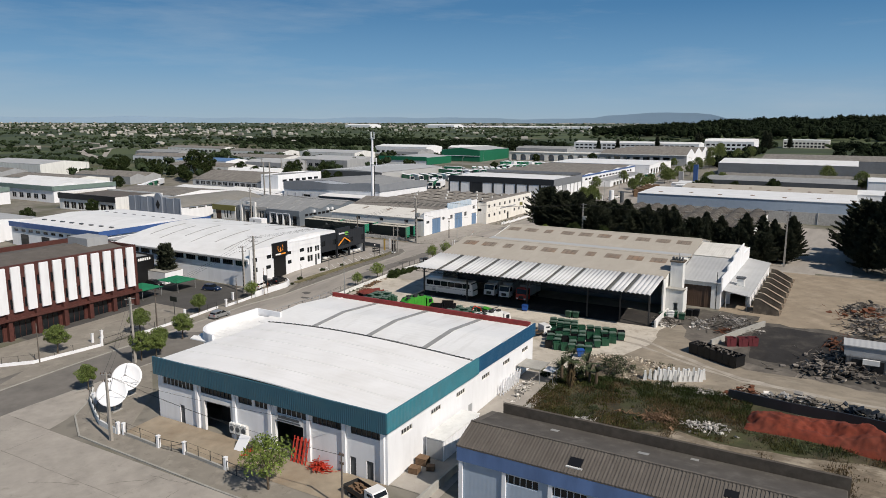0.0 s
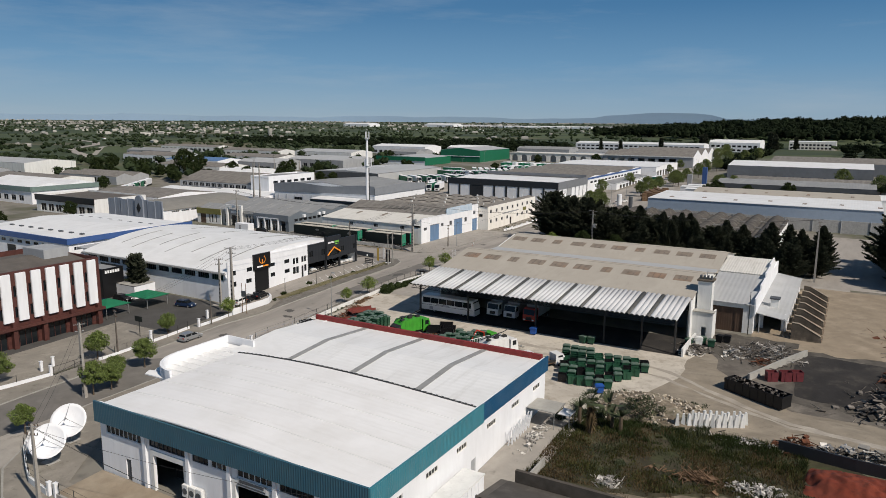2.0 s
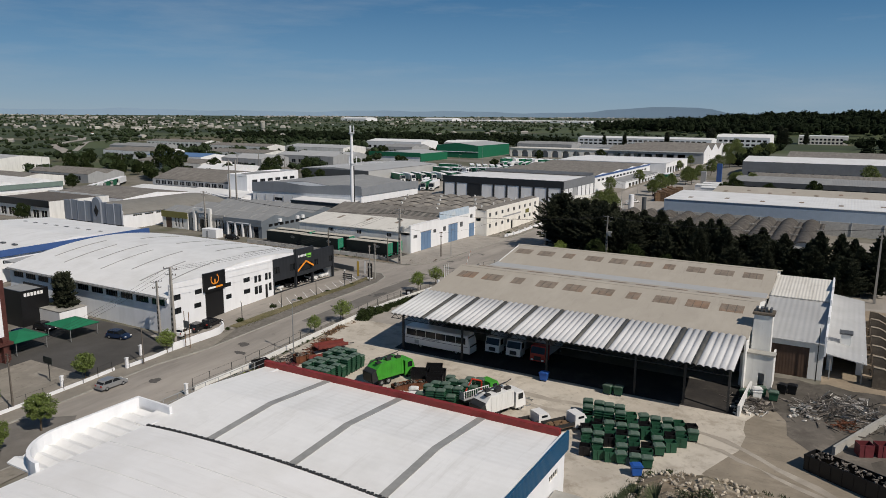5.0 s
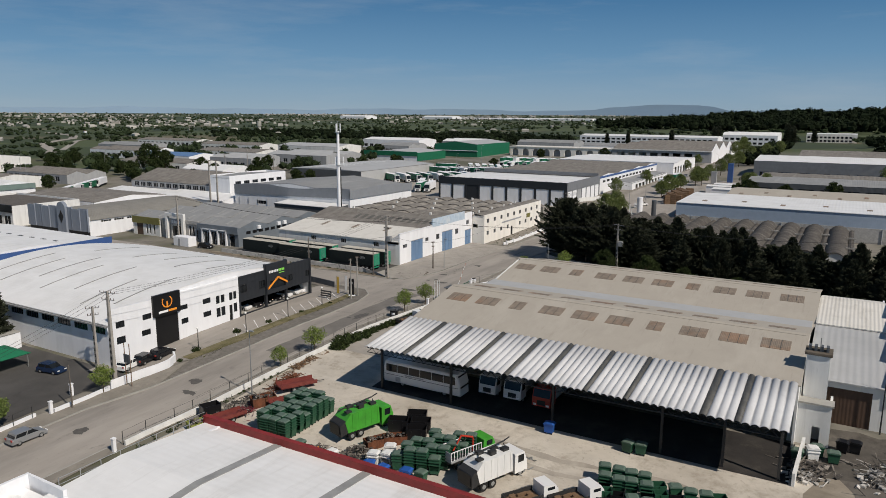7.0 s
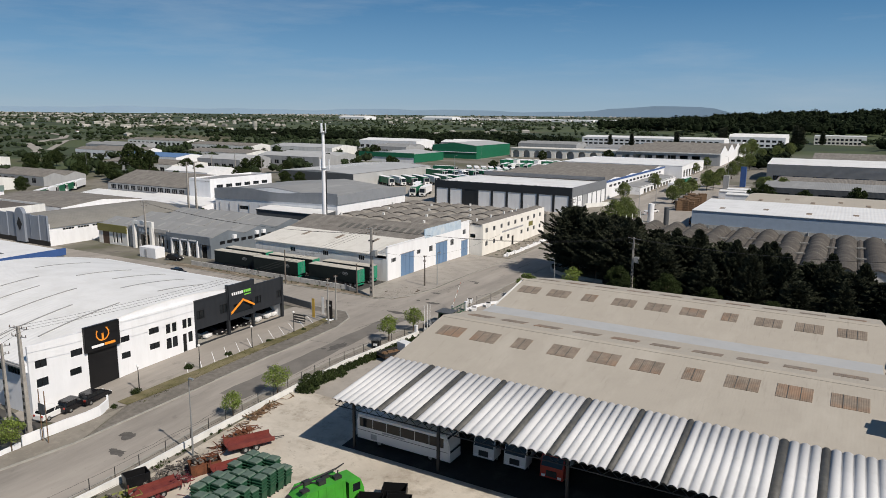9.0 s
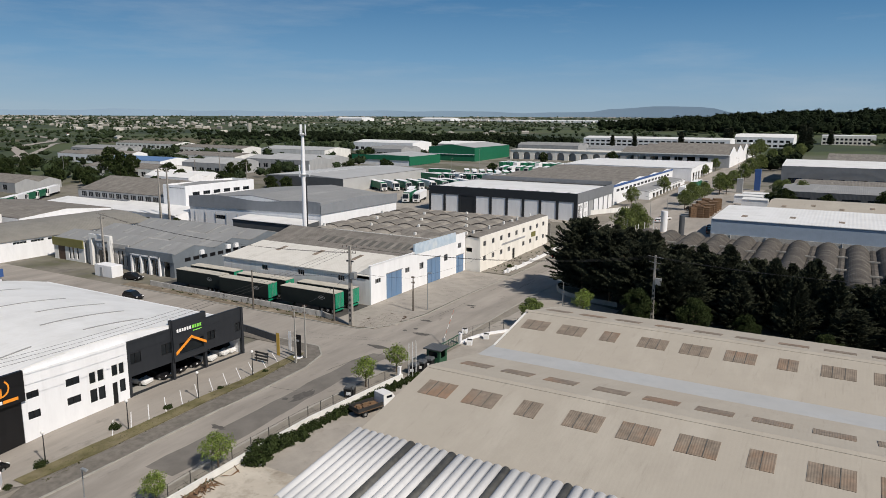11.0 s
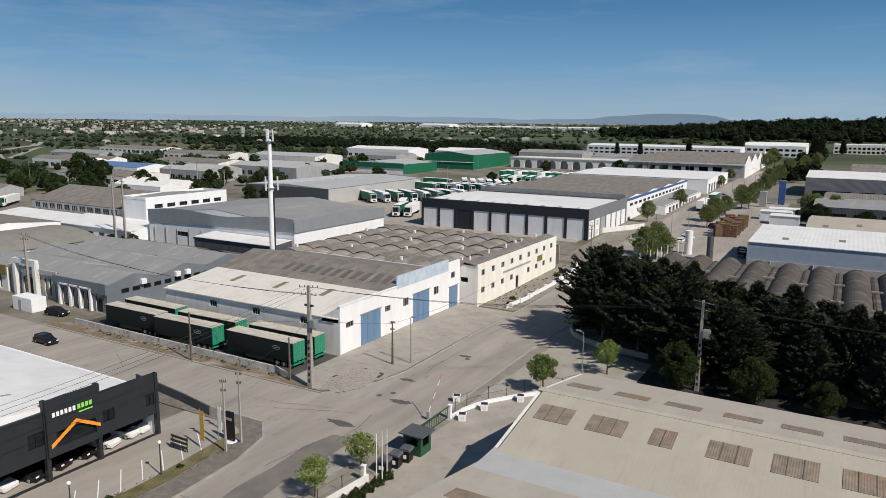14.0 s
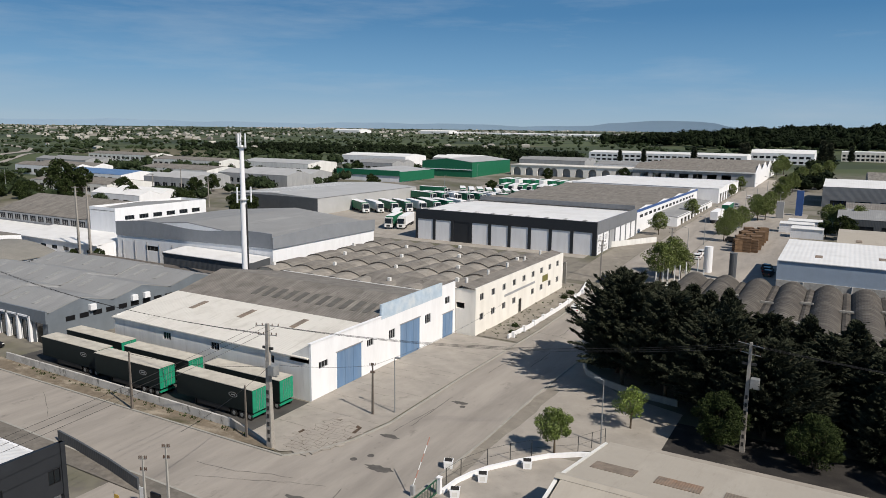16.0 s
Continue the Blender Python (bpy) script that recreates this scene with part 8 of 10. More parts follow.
bus = thing("coach", 0, 0, 0, "white touring coach under the canopy", "bus")
bm = prism(B(), [(-6, .45), (-6.05, 2.4), (-5.8, 3.4), (5.5, 3.4), (5.95, 2.2), (6.0, .45)], "y", -1.25, 1.25)
bmesh.ops.bevel(bm, geom=[e for e in bm.edges if abs(e.verts[0].co.y - e.verts[1].co.y) < .01], offset=.12, segments=3, affect="EDGES")
part("body", bm, M["carwhite"], bus)
for s in (-1, 1):
    for i in range(6):
        part("side_window", bx(B(), -5.6 + i * 1.82, -3.86 + i * 1.82, s * 1.25 - .02, s * 1.25 + .02, 1.95, 3.0), M["glass"], bus)
    part("stripe", bx(B(), -5.9, 5.7, s * 1.25 - .012, s * 1.25 + .012, 1.5, 1.56), M["dkgrey"], bus)
    part("lettering", bx(B(), -2.6, .4, s * 1.25 - .014, s * 1.25 + .014, 1.66, 1.84), M["greywall"], bus)
    part("locker_grille", bx(B(), -4.1, -3.3, s * 1.25 - .014, s * 1.25 + .014, .7, 1.3), M["greywall"], bus)
part("windscreen", prism(B(), [(5.58, 3.15), (5.62, 3.15), (6.02, 1.5), (5.97, 1.5)], "y", -1.1, 1.1), M["glass"], bus)
wheels(bus, (-3.0, 3.6), 2.45, .5, .3)
put(bus, 41.0, -50.6, 1, 0, first=True, z=gz(-51) + .1)


def trailer(label, side, doors, name="trailer"):
    t = thing(name, 0, 0, 0, label, "trailer")
    part("body", bx(B(), -6.65, 6.55, -1.25, 1.25, 1.05, 3.9, .02), side, t)
    part("roof", bx(B(), -6.7, 6.62, -1.29, 1.29, 3.9, 4.0, .02), M["ttop"], t, "grubby pale roof")
    dr = part("rear_door", bx(B(), 6.56, 6.66, -1.22, 1.22, 1.1, 3.85), doors, t, "green rear doors")
    for y in (-.6, -.2, .2, .6):
        part("lock_bar", cyl(B(), (6.69, y, 1.15), (6.69, y, 3.8), .025, seg=5), M["steel"], dr)
    part("bumper", bx(B(), 6.3, 6.6, -1.2, 1.2, .55, .75), doors, t)
    k = 16
    em = B()
    o = [em.verts.new((3.4 + .75 * math.cos(2 * math.pi * i / k), -1.262, 2.85 + .34 * math.sin(2 * math.pi * i / k))) for i in range(k)]
    n = [em.verts.new((3.4 + .62 * math.cos(2 * math.pi * i / k), -1.262, 2.85 + .25 * math.sin(2 * math.pi * i / k))) for i in range(k)]
    for i in range(k):
        em.faces.new((o[i], o[(i + 1) % k], n[(i + 1) % k], n[i]))
    bx(em, 3.05, 3.75, -1.27, -1.256, 2.76, 2.92)
    part("emblem", em, M["steel"], t, "oval outline emblem")
    part("chassis", bx(B(), -6.2, 6.3, -.5, .5, .75, 1.05), M["darksteel"], t)
    part("skirt", bx(B(), -3.0, 2.6, -1.2, 1.2, .45, 1.05), M["darksteel"], t)
    wheels(t, (3.4, 4.7, 6.0), 2.4, .5, .35)
    for s in (-1, 1):
        part("landing_leg", bx(B(), -3.8, -3.65, s * .8 - .07, s * .8 + .07, 0, 1.05), M["darksteel"], t)
    return t


tl = trailer("dark green curtain-sided trailer with bright green doors", M["dkgreen"], M["tgreen"])
for i, (x, y, r) in enumerate([(-13.0, 5.15, 0), (-28.7, 4.6, 1), (-42.0, 5.2, 0), (-12.6, 9.3, 1), (-28.0, 8.7, 1), (-42.4, 9.3, 0)]):
    put(tl, x, y, .985, r, first=i == 0, group="parked trailers", z=gz(y) + .02)

semi = thing("articulated_lorry", 0, 0, 0, "lorry with white cab and green trailer", "truck")
cab(semi, 6.7, M["carwhite"], 2.45, 3.6, .6)
part("trailer_body", bx(B(), -7, 6.2, -1.25, 1.25, 1.1, 4.0, .02), M["green"], semi)
part("trailer_roof", bx(B(), -7.05, 6.25, -1.28, 1.28, 4.0, 4.08), M["white"], semi)
part("chassis", bx(B(), -6.6, 8.2, -.5, .5, .7, 1.1), M["darksteel"], semi)
wheels(semi, (-5.5, -4.2, -2.9, 5.2, 7.7), 2.4, .5, .3, False)
semi_w = thing("articulated_lorry", 0, 0, 0, "lorry with white cab and white trailer", "truck")
cab(semi_w, 6.7, M["carwhite"], 2.45, 3.6, .6)
part("trailer_body", bx(B(), -7, 6.2, -1.25, 1.25, 1.1, 4.0, .02), M["white"], semi_w)
part("chassis", bx(B(), -6.6, 8.2, -.5, .5, .7, 1.1), M["darksteel"], semi_w)
wheels(semi_w, (-5.5, -4.2, -2.9, 5.2, 7.7), 2.4, .5, .3, False)
lor = [(-79, 143, -70), (-75.2, 144.5, -70), (-84, 152, -62)] + [(-112 + i * 4.2, 168 + i * 3.6, -35) for i in range(8)] + [(-110 + i * 5, 212 + i * 2, -20) for i in range(7)] + [(-105 + i * 4.5, 240, -60) for i in range(9)]
lor += [(-96 + i * 4.5, 268 + i, -80) for i in range(8)] + [(-110 + i * 4.6, 300, 90) for i in range(10)] + [(-214 - i * 5.2, 62 + i * 7.5, -50) for i in range(5)] + [(-92, 190, -10), (-118, 235, 0)]
for i, (x, y, r) in enumerate(lor):
    if i == 1:
        put(semi_w, x, y, 1, r, first=True, group="depot lorries")
    elif i % 3 == 1:
        put(semi_w, x, y, 1, r, group="depot lorries")
    else:
        put(semi, x, y, 1, r, first=i == 0, group="depot lorries")
put(semi_w, 12.6, 212, 1, 90)
put(semi, 12.8, 236, 1, 90)


# ---- walls, fences and gates ----
def strip_wall(name, pts, h, th, material, label, h1=None, z0=-.3):
    """One low wall along a line of plan points, following the ground."""
    bm = B()
    cols = []
    n = len(pts)
    for i, (xa, ya) in enumerate(pts):
        (xp, yp), (xq, yq) = pts[max(i - 1, 0)], pts[min(i + 1, n - 1)]
        d = Vector((xq - xp, yq - yp, 0)).normalized()
        s = Vector((-d.y, d.x, 0)) * th / 2
        hh = h if h1 is None else h + (h1 - h) * i / (n - 1)
        g = gz(ya)
        cols.append([bm.verts.new(c) for c in ((xa - s.x, ya - s.y, g + z0), (xa - s.x, ya - s.y, g + hh), (xa + s.x, ya + s.y, g + hh), (xa + s.x, ya + s.y, g + z0))])
    for p, q in zip(cols, cols[1:]):
        for i in range(4):
            j = (i + 1) % 4
            bm.faces.new((p[i], q[i], q[j], p[j]))
    bm.faces.new(cols[0])
    bm.faces.new(cols[-1][::-1])
    bmesh.ops.recalc_face_normals(bm, faces=bm.faces)
    return solid(name, bm, material, label, "wall")


def along(pts, step):
    """Points at even steps along a line."""
    out = []
    for (xa, ya), (xb, yb) in zip(pts, pts[1:]):
        n = max(1, round(math.hypot(xb - xa, yb - ya) / step))
        out += [(xa + (xb - xa) * i / n, ya + (yb - ya) * i / n) for i in range(n)]
    return out + [pts[-1]]


def fence(name, pts, step, h, label, base=0.0, post="darksteel", r=.045, rails=(1.0,), mesh="darksteel"):
    ps = along(pts, step)
    f = thing(name, *ps[0], gz(ps[0][1]), label, "fence")
    for x, y in ps:
        part("post", cyl(B(), (x, y, gz(y) + base - .1), (x, y, gz(y) + h), r, seg=6), M[post], f)
    for k in rails:
        b = B()
        for (xa, ya), (xb, yb) in zip(ps, ps[1:]):
            cyl(b, (xa, ya, gz(ya) + base + (h - base) * k), (xb, yb, gz(yb) + base + (h - base) * k), .014, seg=4)
        part("rail", b, M[mesh], f)
    return f


ROADWALL = [(17.4, -80), (17.4, -76.8), (17.7, -72.8), (18.1, -67.3), (18.4, -60.7), (18.9, -53.2), (19.3, -40), (19.5, -33.7), (19.9, -29.5), (20.5, -22.9), (21.2, -16.5)]
strip_wall("boundary_wall", ROADWALL, .75, .25, M["white_old"], "low white wall between road and yard")
fence("wire_fence", [(x - .35, y) for x, y in ROADWALL], 2.7, 1.9, "dark posts of a wire fence beside the road", 0, rails=(.5, .98))
strip_wall("boundary_wall", [(-14, -130), (-6.4, -122.4), (-2.7, -118.8), (-1.2, -112.8), (-.3, -107.8)], .6, .3, M["white"], "low white wall before the office")
strip_wall("boundary_wall", [(.1, -99.5), (.4, -97.6), (.5, -92), (.5, -85.8), (.2, -80.5)], .55, .3, M["white"], "low white wall of the car park")
strip_wall("boundary_wall", [(1.2, -78.6), (1.3, -74), (1.0, -70.4)], .6, .3, M["white"], "low white wall of the car park")
strip_wall("boundary_wall", [(1.0, -70.2), (1.3, -68.2), (1.7, -65.6), (2.3, -63), (2.3, -61.2), (1.6, -59.6), (.4, -58.8)], 1.25, .25, M["white"], "curved white wall round the workshop forecourt")
fence("wire_fence", [(.3, -99), (.7, -92), (.7, -86), (.4, -81)], 2.8, 1.7, "dark wire fence on the car park wall", .3, rails=(.98,))
fence("wire_fence", [(-13, -129), (-6.2, -122.2), (-2.6, -118.6), (-1.1, -112.6)], 2.8, 1.7, "dark wire fence on the office wall", .3, rails=(.98,))
bollard = thing("gate_post", 0, 0, 0, "square white rendered gate post", "post")
part("shaft", bx(B(), -.2, .2, -.2, .2, -.2, 1.7, .03), M["white"], bollard)
part("cap", bx(B(), -.24, .24, -.24, .24, 1.7, 1.8), M["white"], bollard)
for i, (x, y) in enumerate([(-3.6, -107.2), (-4.0, -105.0), (-.3, -107.6), (-1.0, -88.2), (-1.8, -74.2), (1.2, -79), (33.7, -128.7), (34.6, -128.5), (41.8, -128.7), (46.2, -128.3), (53.8, -128.6), (20.8, .8), (20.9, -16.8), (22.0, -124.2), (17.5, -81.5)]):
    put(bollard, x, y, 1, 0, first=i == 0, group="gate posts")


def bar_gate(x0, y0, x1, y1, label, h=1.5):
    g = thing("gate", x0, y0, gz(y0), label, "gate")
    a, b = Vector((x0, y0, gz(y0))), Vector((x1, y1, gz(y1)))
    for k in (0, .5, 1):
        p = a.lerp(b, k)
        part("upright", cyl(B(), p + Vector((0, 0, .1)), p + Vector((0, 0, h)), .04, seg=6), M["darksteel"], g)
    for z in (.15, h - .05):
        part("rail", cyl(B(), a + Vector((0, 0, z)), b + Vector((0, 0, z)), .035, seg=6), M["darksteel"], g)
    part("brace", cyl(B(), a + Vector((0, 0, .15)), b + Vector((0, 0, h - .05)), .03, seg=6), M["darksteel"], g)
    return g


bar_gate(42.0, -128.7, 46.0, -128.3, "dark steel yard gate between white posts")
bar_gate(-.2, -107.2, -.1, -100.2, "dark steel gate before the office")
bar_gate(54.2, -128.8, 57.8, -129.2, "dark steel yard gate, half open")
FR = [(17.9, -121.6), (21.0, -124.2), (25.6, -126.6), (29.0, -128.2), (33.4, -128.8)]
strip_wall("boundary_wall", FR, .9, .25, M["white_old"], "curved low white wall round the dish yard")
strip_wall("boundary_wall", [(34.8, -128.5), (38.0, -128.6), (41.6, -128.8)], .55, .25, M["concrete"], "low concrete wall before the warehouse")
strip_wall("boundary_wall", [(46.4, -128.3), (50, -128.5), (53.6, -128.7)], .55, .25, M["concrete"], "low concrete wall before the warehouse")
fence("wire_fence", FR, 2.4, 2.0, "steel post fence on the curved wall", .8, rails=(.5, .98))
fence("wire_fence", [(35.2, -128.5), (38.1, -128.6), (41.4, -128.8)], 2.4, 1.9, "dark posts of the front fence", .5, rails=(.5, .98))
fence("wire_fence", [(46.6, -128.3), (53.4, -128.7)], 2.4, 1.9, "dark posts of the front fence", .5, rails=(.5, .98))
slab([34, 73], cuts(-128, -122.4), 0.17, mat("rust_stained_concrete", (0.30, 0.25, 0.185), .95, var=.18, scale=.4, stain=(0.21, 0.15, 0.095), amount=.6, sscale=.18, bump=.3), "forecourt", "brownish concrete forecourt of the white warehouse", "forecourt")
strip_wall("boundary_wall", [(-54, 1.8), (-35.2, 1.7), (-20, 1.6), (-7.6, 1.5)], 1.15, .25, M["yardwall"], "blotchy weathered wall of the trailer yard")
strip_wall("boundary_wall", [(-7.6, 1.5), (-5, 1.2), (-3, .95), (-1.2, .6)], 1.15, .25, M["concrete"], "broken sloping end of the yard wall", .1)
strip_wall("boundary_wall", [(4.6, 52), (5.0, 60), (5.2, 75), (4.8, 88), (3.2, 97)], .8, .25, M["white"], "low white garden wall before the cream factory")
for y in np.arange(53, 96, 4.5):
    solid("pillar", bx(B(), 4.75, 5.3, y, y + .5, gz(y) - .1, gz(y) + 1.1, .03), M["white"], "small white pillar on the garden wall", "pillar", group="garden wall pillars")
strip_wall("boundary_wall", [(20.0, 49), (20.4, 44.5), (22, 41.2), (25, 38.6), (29, 36.8), (35.8, 35.6)], .9, .25, M["concrete"], "curved grey wall under the conifers")
strip_wall("boundary_wall", [(21.0, 1.0), (21.2, 3.5), (21.8, 5.6), (22.7, 7.6), (24.8, 10.7), (27.0, 13.4), (29.8, 15.6), (32, 16.6)], .45, .35, M["white"], "curved low white wall beside the drive")
fence("wire_fence", [(20.6, 2.5), (20.9, 5.0), (22.2, 8.4), (23.7, 10.8), (25.3, 12.8), (27.2, 14.6), (29.3, 16.2), (31.2, 19.8)], 2.6, 1.9, "dark post fence along the curved wall", 0, rails=(.5, .98))
strip_wall("boundary_wall", [(-13, 128), (-4, 141), (4.6, 156)], 1.6, .25, M["white_old"], "white yard wall of the dark hall")
strip_wall("boundary_wall", [(-21, -10.9), (-17.4, -11.3), (-10.5, -12.3), (-4.2, -13.5)], 1.3, .2, M["dkgrey"], "dark panel fence beside the showroom")
# parking lines on the forecourt
for i in range(12):
    y = -47.5 + i * 2.45
    b = B()
    v = [b.verts.new((x, yy, gz(yy) + .112)) for x, yy in ((2.3, y - .06), (2.3, y + .06), (-1.5, y + 2.86), (-1.5, y + 2.74))]
    b.faces.new(v[::-1] if (v[1].co - v[0].co).cross(v[2].co - v[0].co).z < 0 else v)
    solid("parking_line", b, M["signwhite"], "worn white parking line on asphalt", "marking", group="parking lines", kind="structure")


# ---- poles, lamps and cables ----
def utility_pole(x, y, h, label, arm=1.0, az=0.0, gear=False, r=.17, material="pole", steps=True):
    t = thing("utility_pole", x, y, gz(y), label, "pole")
    g = gz(y)
    b = B()
    rings = []
    for z, q in ((-.3, r * 1.25), (h, r * .62)):
        rings.append([b.verts.new((x + sx * q, y + sy * q * .75, g + z)) for sx, sy in ((-1, -1), (1, -1), (1, 1), (-1, 1))])
    for i in range(4):
        j = (i + 1) % 4
        b.faces.new((rings[0][i], rings[0][j], rings[1][j], rings[1][i]))
    b.faces.new(rings[1])
    part("shaft", b, M[material], t)
    # step recesses drawn as dark blocks, their shade put into the colour
    if steps:
        for i in range(int(h / .9)):
            part("recess_shade", bx(B(), x - r * .5, x + r * .5, y - r * .98, y - r * .5, g + .8 + i * .9, g + 1.25 + i * .9), M["darksteel"], t) if i < 7 and r > .2 else None
    ca, sa = math.cos(radians(az)), math.sin(radians(az))
    if arm:
        for k, (dz, f) in enumerate(((.25, 1.0), (1.25, .8))):
            ends = [Vector((x + s * arm * f * ca, y + s * arm * f * sa, g + h - dz)) for s in (-1, 1)]
            ar = part("crossarm", cyl(B(), ends[0], ends[1], .055, seg=6), M["steel"], t)
            for s in (-1, -.45, .45, 1):
                p = Vector((x + s * arm * f * .95 * ca, y + s * arm * f * .95 * sa, g + h - dz))
                part("insulator", cyl(B(), p, p + Vector((0, 0, .28)), .06, .04, 6), M["brown"], ar)
    if gear:
        part("transformer", bx(B(), x + .25, x + 1.15, y - .45, y + .45, g + h * .60, g + h * .60 + 1.1, .05), M["steel"], t, "grey pole transformer")
        part("bracket", bx(B(), x - .2, x + 1.2, y - .08, y + .08, g + h * .59, g + h * .60), M["steel"], t)
        part("switch_gear", bx(B(), x - .7, x + .7, y - .1, y + .1, g + h * .80, g + h * .80 + .25), M["darksteel"], t)
    return t


utility_pole(0, 0, 14, "tall concrete utility pole with crossarms and switch gear", 1.3, 20, r=.3, gear=True)
utility_pole(-.6, -68.4, 13.5, "tall concrete utility pole by the workshop", 1.4, 10, r=.28)
utility_pole(-3.6, -68.9, 11, "old concrete utility pole by the workshop", .9, 60, r=.22)
utility_pole(34.6, -130.4, 9.5, "concrete utility pole before the white warehouse", .7, 30, r=.2)
utility_pole(12.4, -110.2, 11.5, "concrete lattice utility pole at the street corner", .8, 60, r=.26)
utility_pole(44.7, 25.7, 12.5, "concrete pole with transformer before the conifers", 1.5, -25, gear=True, r=.22)
utility_pole(102.4, 17.0, 14.6, "tall slim concrete pole beyond the yard", .5, 30, r=.2)
utility_pole(-21.8, -1.0, 7.5, "leaning wooden pole beside the yard wall", 0, 0, r=.13, material="pole_wood")
utility_pole(-4.0, .4, 6.2, "thin wooden pole beside the yard wall", 0, 0, r=.11, material="pole_wood")
utility_pole(4.3, 13.1, 6.6, "wooden pole before the blue doors", .35, 20, r=.12, material="pole_wood")
utility_pole(-203.3, 160.5, 14, "tall pole among far warehouses", .8, 20, r=.2)
utility_pole(-213.8, 154, 11, "tall pole among far warehouses", .8, 20, r=.2)
utility_pole(-169.7, 145.4, 12, "tall pole among far warehouses", .8, 20, r=.2)
utility_pole(-115.6, 54.2, 19.6, "tall lattice pole behind the warehouse", 1.0, 20, r=.28)
utility_pole(-113.8, 56.0, 19.6, "tall lattice pole behind the warehouse", 1.0, 20, r=.28)
utility_pole(-78, 8, 13, "tall concrete pole in the side street", 1.0, 20, r=.24)
utility_pole(71.3, -128.4, 6.5, "thin wooden pole by the warehouse corner", .3, 0, r=.1, material="pole_wood")
utility_pole(16.2, 121, 10, "concrete pole beside the estate road", .8, 0, r=.18)
utility_pole(4.2, 104, 9, "concrete pole beside the estate road", .8, 0, r=.18)
utility_pole(94.3, -36.6, 7.8, "thin dark pole beside the side building", 0, 0, r=.07, material="darksteel")
utility_pole(2.0, -76.6, 6.0, "thin wooden pole on the car park wall", 0, 0, r=.09, material="pole_wood")
utility_pole(0.3, -96.0, 8.0, "wooden pole on the pavement", .4, 0, r=.12, material="pole_wood")
utility_pole(-2.3, -118.0, 7.0, "thin dark pole on the office wall", 0, 0, r=.09, material="pole_wood")


def lamp_post(name, x, y, h, label, globe=True, reach=0.0, az=0.0):
    t = thing(name, x, y, gz(y), label, "lamp")
    g = gz(y)
    part("pole", cyl(B(), (x, y, g - .1), (x, y, g + h), .06 + h * .006, .045), M["steel"] if not globe else M["darksteel"], t)
    if globe:
        b = B()
        bmesh.ops.create_icosphere(b, subdivisions=2, radius=.2, matrix=Matrix.Translation((x, y, g + h + .18)))
        part("globe", b, M["lampwhite"], t, "white opal globe")
        part("collar", cyl(B(), (x, y, g + h - .04), (x, y, g + h + .05), .09), M["darksteel"], t)
    else:
        ex, ey = x + reach * math.cos(radians(az)), y + reach * math.sin(radians(az))
        part("arm", cyl(B(), (x, y, g + h), (ex, ey, g + h + .25), .04), M["steel"], t)
        part("lamp_head", bx(B(), ex - .35, ex + .35, ey - .14, ey + .14, g + h + .18, g + h + .34, .03), M["steel"], t)
    return t


for x, y in ((2.3, -45.4), (2.8, -35.6), (2.9, -26.2), (1.0, -54.5)):
    tagged(lamp_post("street_lamp", x, y, 3.4, "small dark street lamp with white globe"), group="globe lamps")
lamp_post("yard_lamp", 20.6, -62.6, 9, "tall slim steel yard lamp", False, .8, -20)
lamp_post("street_lamp", 6.3, 14.9, 7.0, "slim steel street lamp before the blue doors", False, .7, -20)
lamp_post("street_lamp", 30.8, 19.5, 7.5, "slim steel street lamp beside the fence", False, .7, 200)
for i, y in enumerate((134, 158, 186, 214, 248, 286, 330)):
    tagged(lamp_post("street_lamp", 17.6, y, 8, "slim steel street lamp along the far road", False, 1.4, 180), group="far street lamps")
for x, y, h in ((-60, 300, 12), (-40, 340, 12), (-95, 205, 12), (-70, 248, 12), (-118, 280, 12), (30, 246, 8), (-20, 352, 11), (-300, 90, 12), (-260, 70, 11), (-285, 130, 12)):
    tagged(lamp_post("street_lamp", x, y, h, "tall steel lamp pole among the halls", False, .8, 40), group="depot lamps")


def cable(p, q, sag, n=10, r=.02):
    p, q = Vector(p), Vector(q)
    b = B()
    pts = [p.lerp(q, i / n) - Vector((0, 0, sag * 4 * (i / n) * (1 - i / n))) for i in range(n + 1)]
    rings = []
    d = (q - p).normalized()
    u = d.orthogonal().normalized()
    w = d.cross(u)
    for c in pts:
        rings.append([b.verts.new(c + r * (math.cos(k * 2.094) * u + math.sin(k * 2.094) * w)) for k in range(3)])
    for a, c in zip(rings, rings[1:]):
        for k in range(3):
            b.faces.new((a[k], a[(k + 1) % 3], c[(k + 1) % 3], c[k]))
    return solid("overhead_cable", b, M["cable"], "thin black overhead cable between poles", "cable", group="overhead cables")


for k in (-1, 0, 1):
    cable((k * 1.1, 0, 13.7), (-.6 + k * 1.2, -68.4, gz(-68.4) + 13.2), 1.6)
    cable((-.6 + k * 1.2, -68.4, gz(-68.4) + 13.2), (12.4 + k * .6, -110.2, gz(-110.2) + 11.2), 1.1)
    cable((k * 1.1, .3, 12.7), (-78 + k * .8, 8, 12.7), 1.8)
    cable((1 + k, .4, 13.7), (44.7 + k * 1.2, 25.7, 12.2), 1.4)
    cable((44.7 + k * 1.2, 25.7, 12.2), (103, 21 + k * .4, 14.7), 1.6)
for k in (-1, 1):
    cable((12.4 + k * .4, -110.2, gz(-110) + 11.2), (34.6 + k * .5, -130.4, gz(-130.4) + 9.2), .7)
    cable((34.6 + k * .5, -130.4, gz(-130.4) + 9.2), (71.3 + k * .2, -128.4, gz(-128.4) + 6.3), .9)
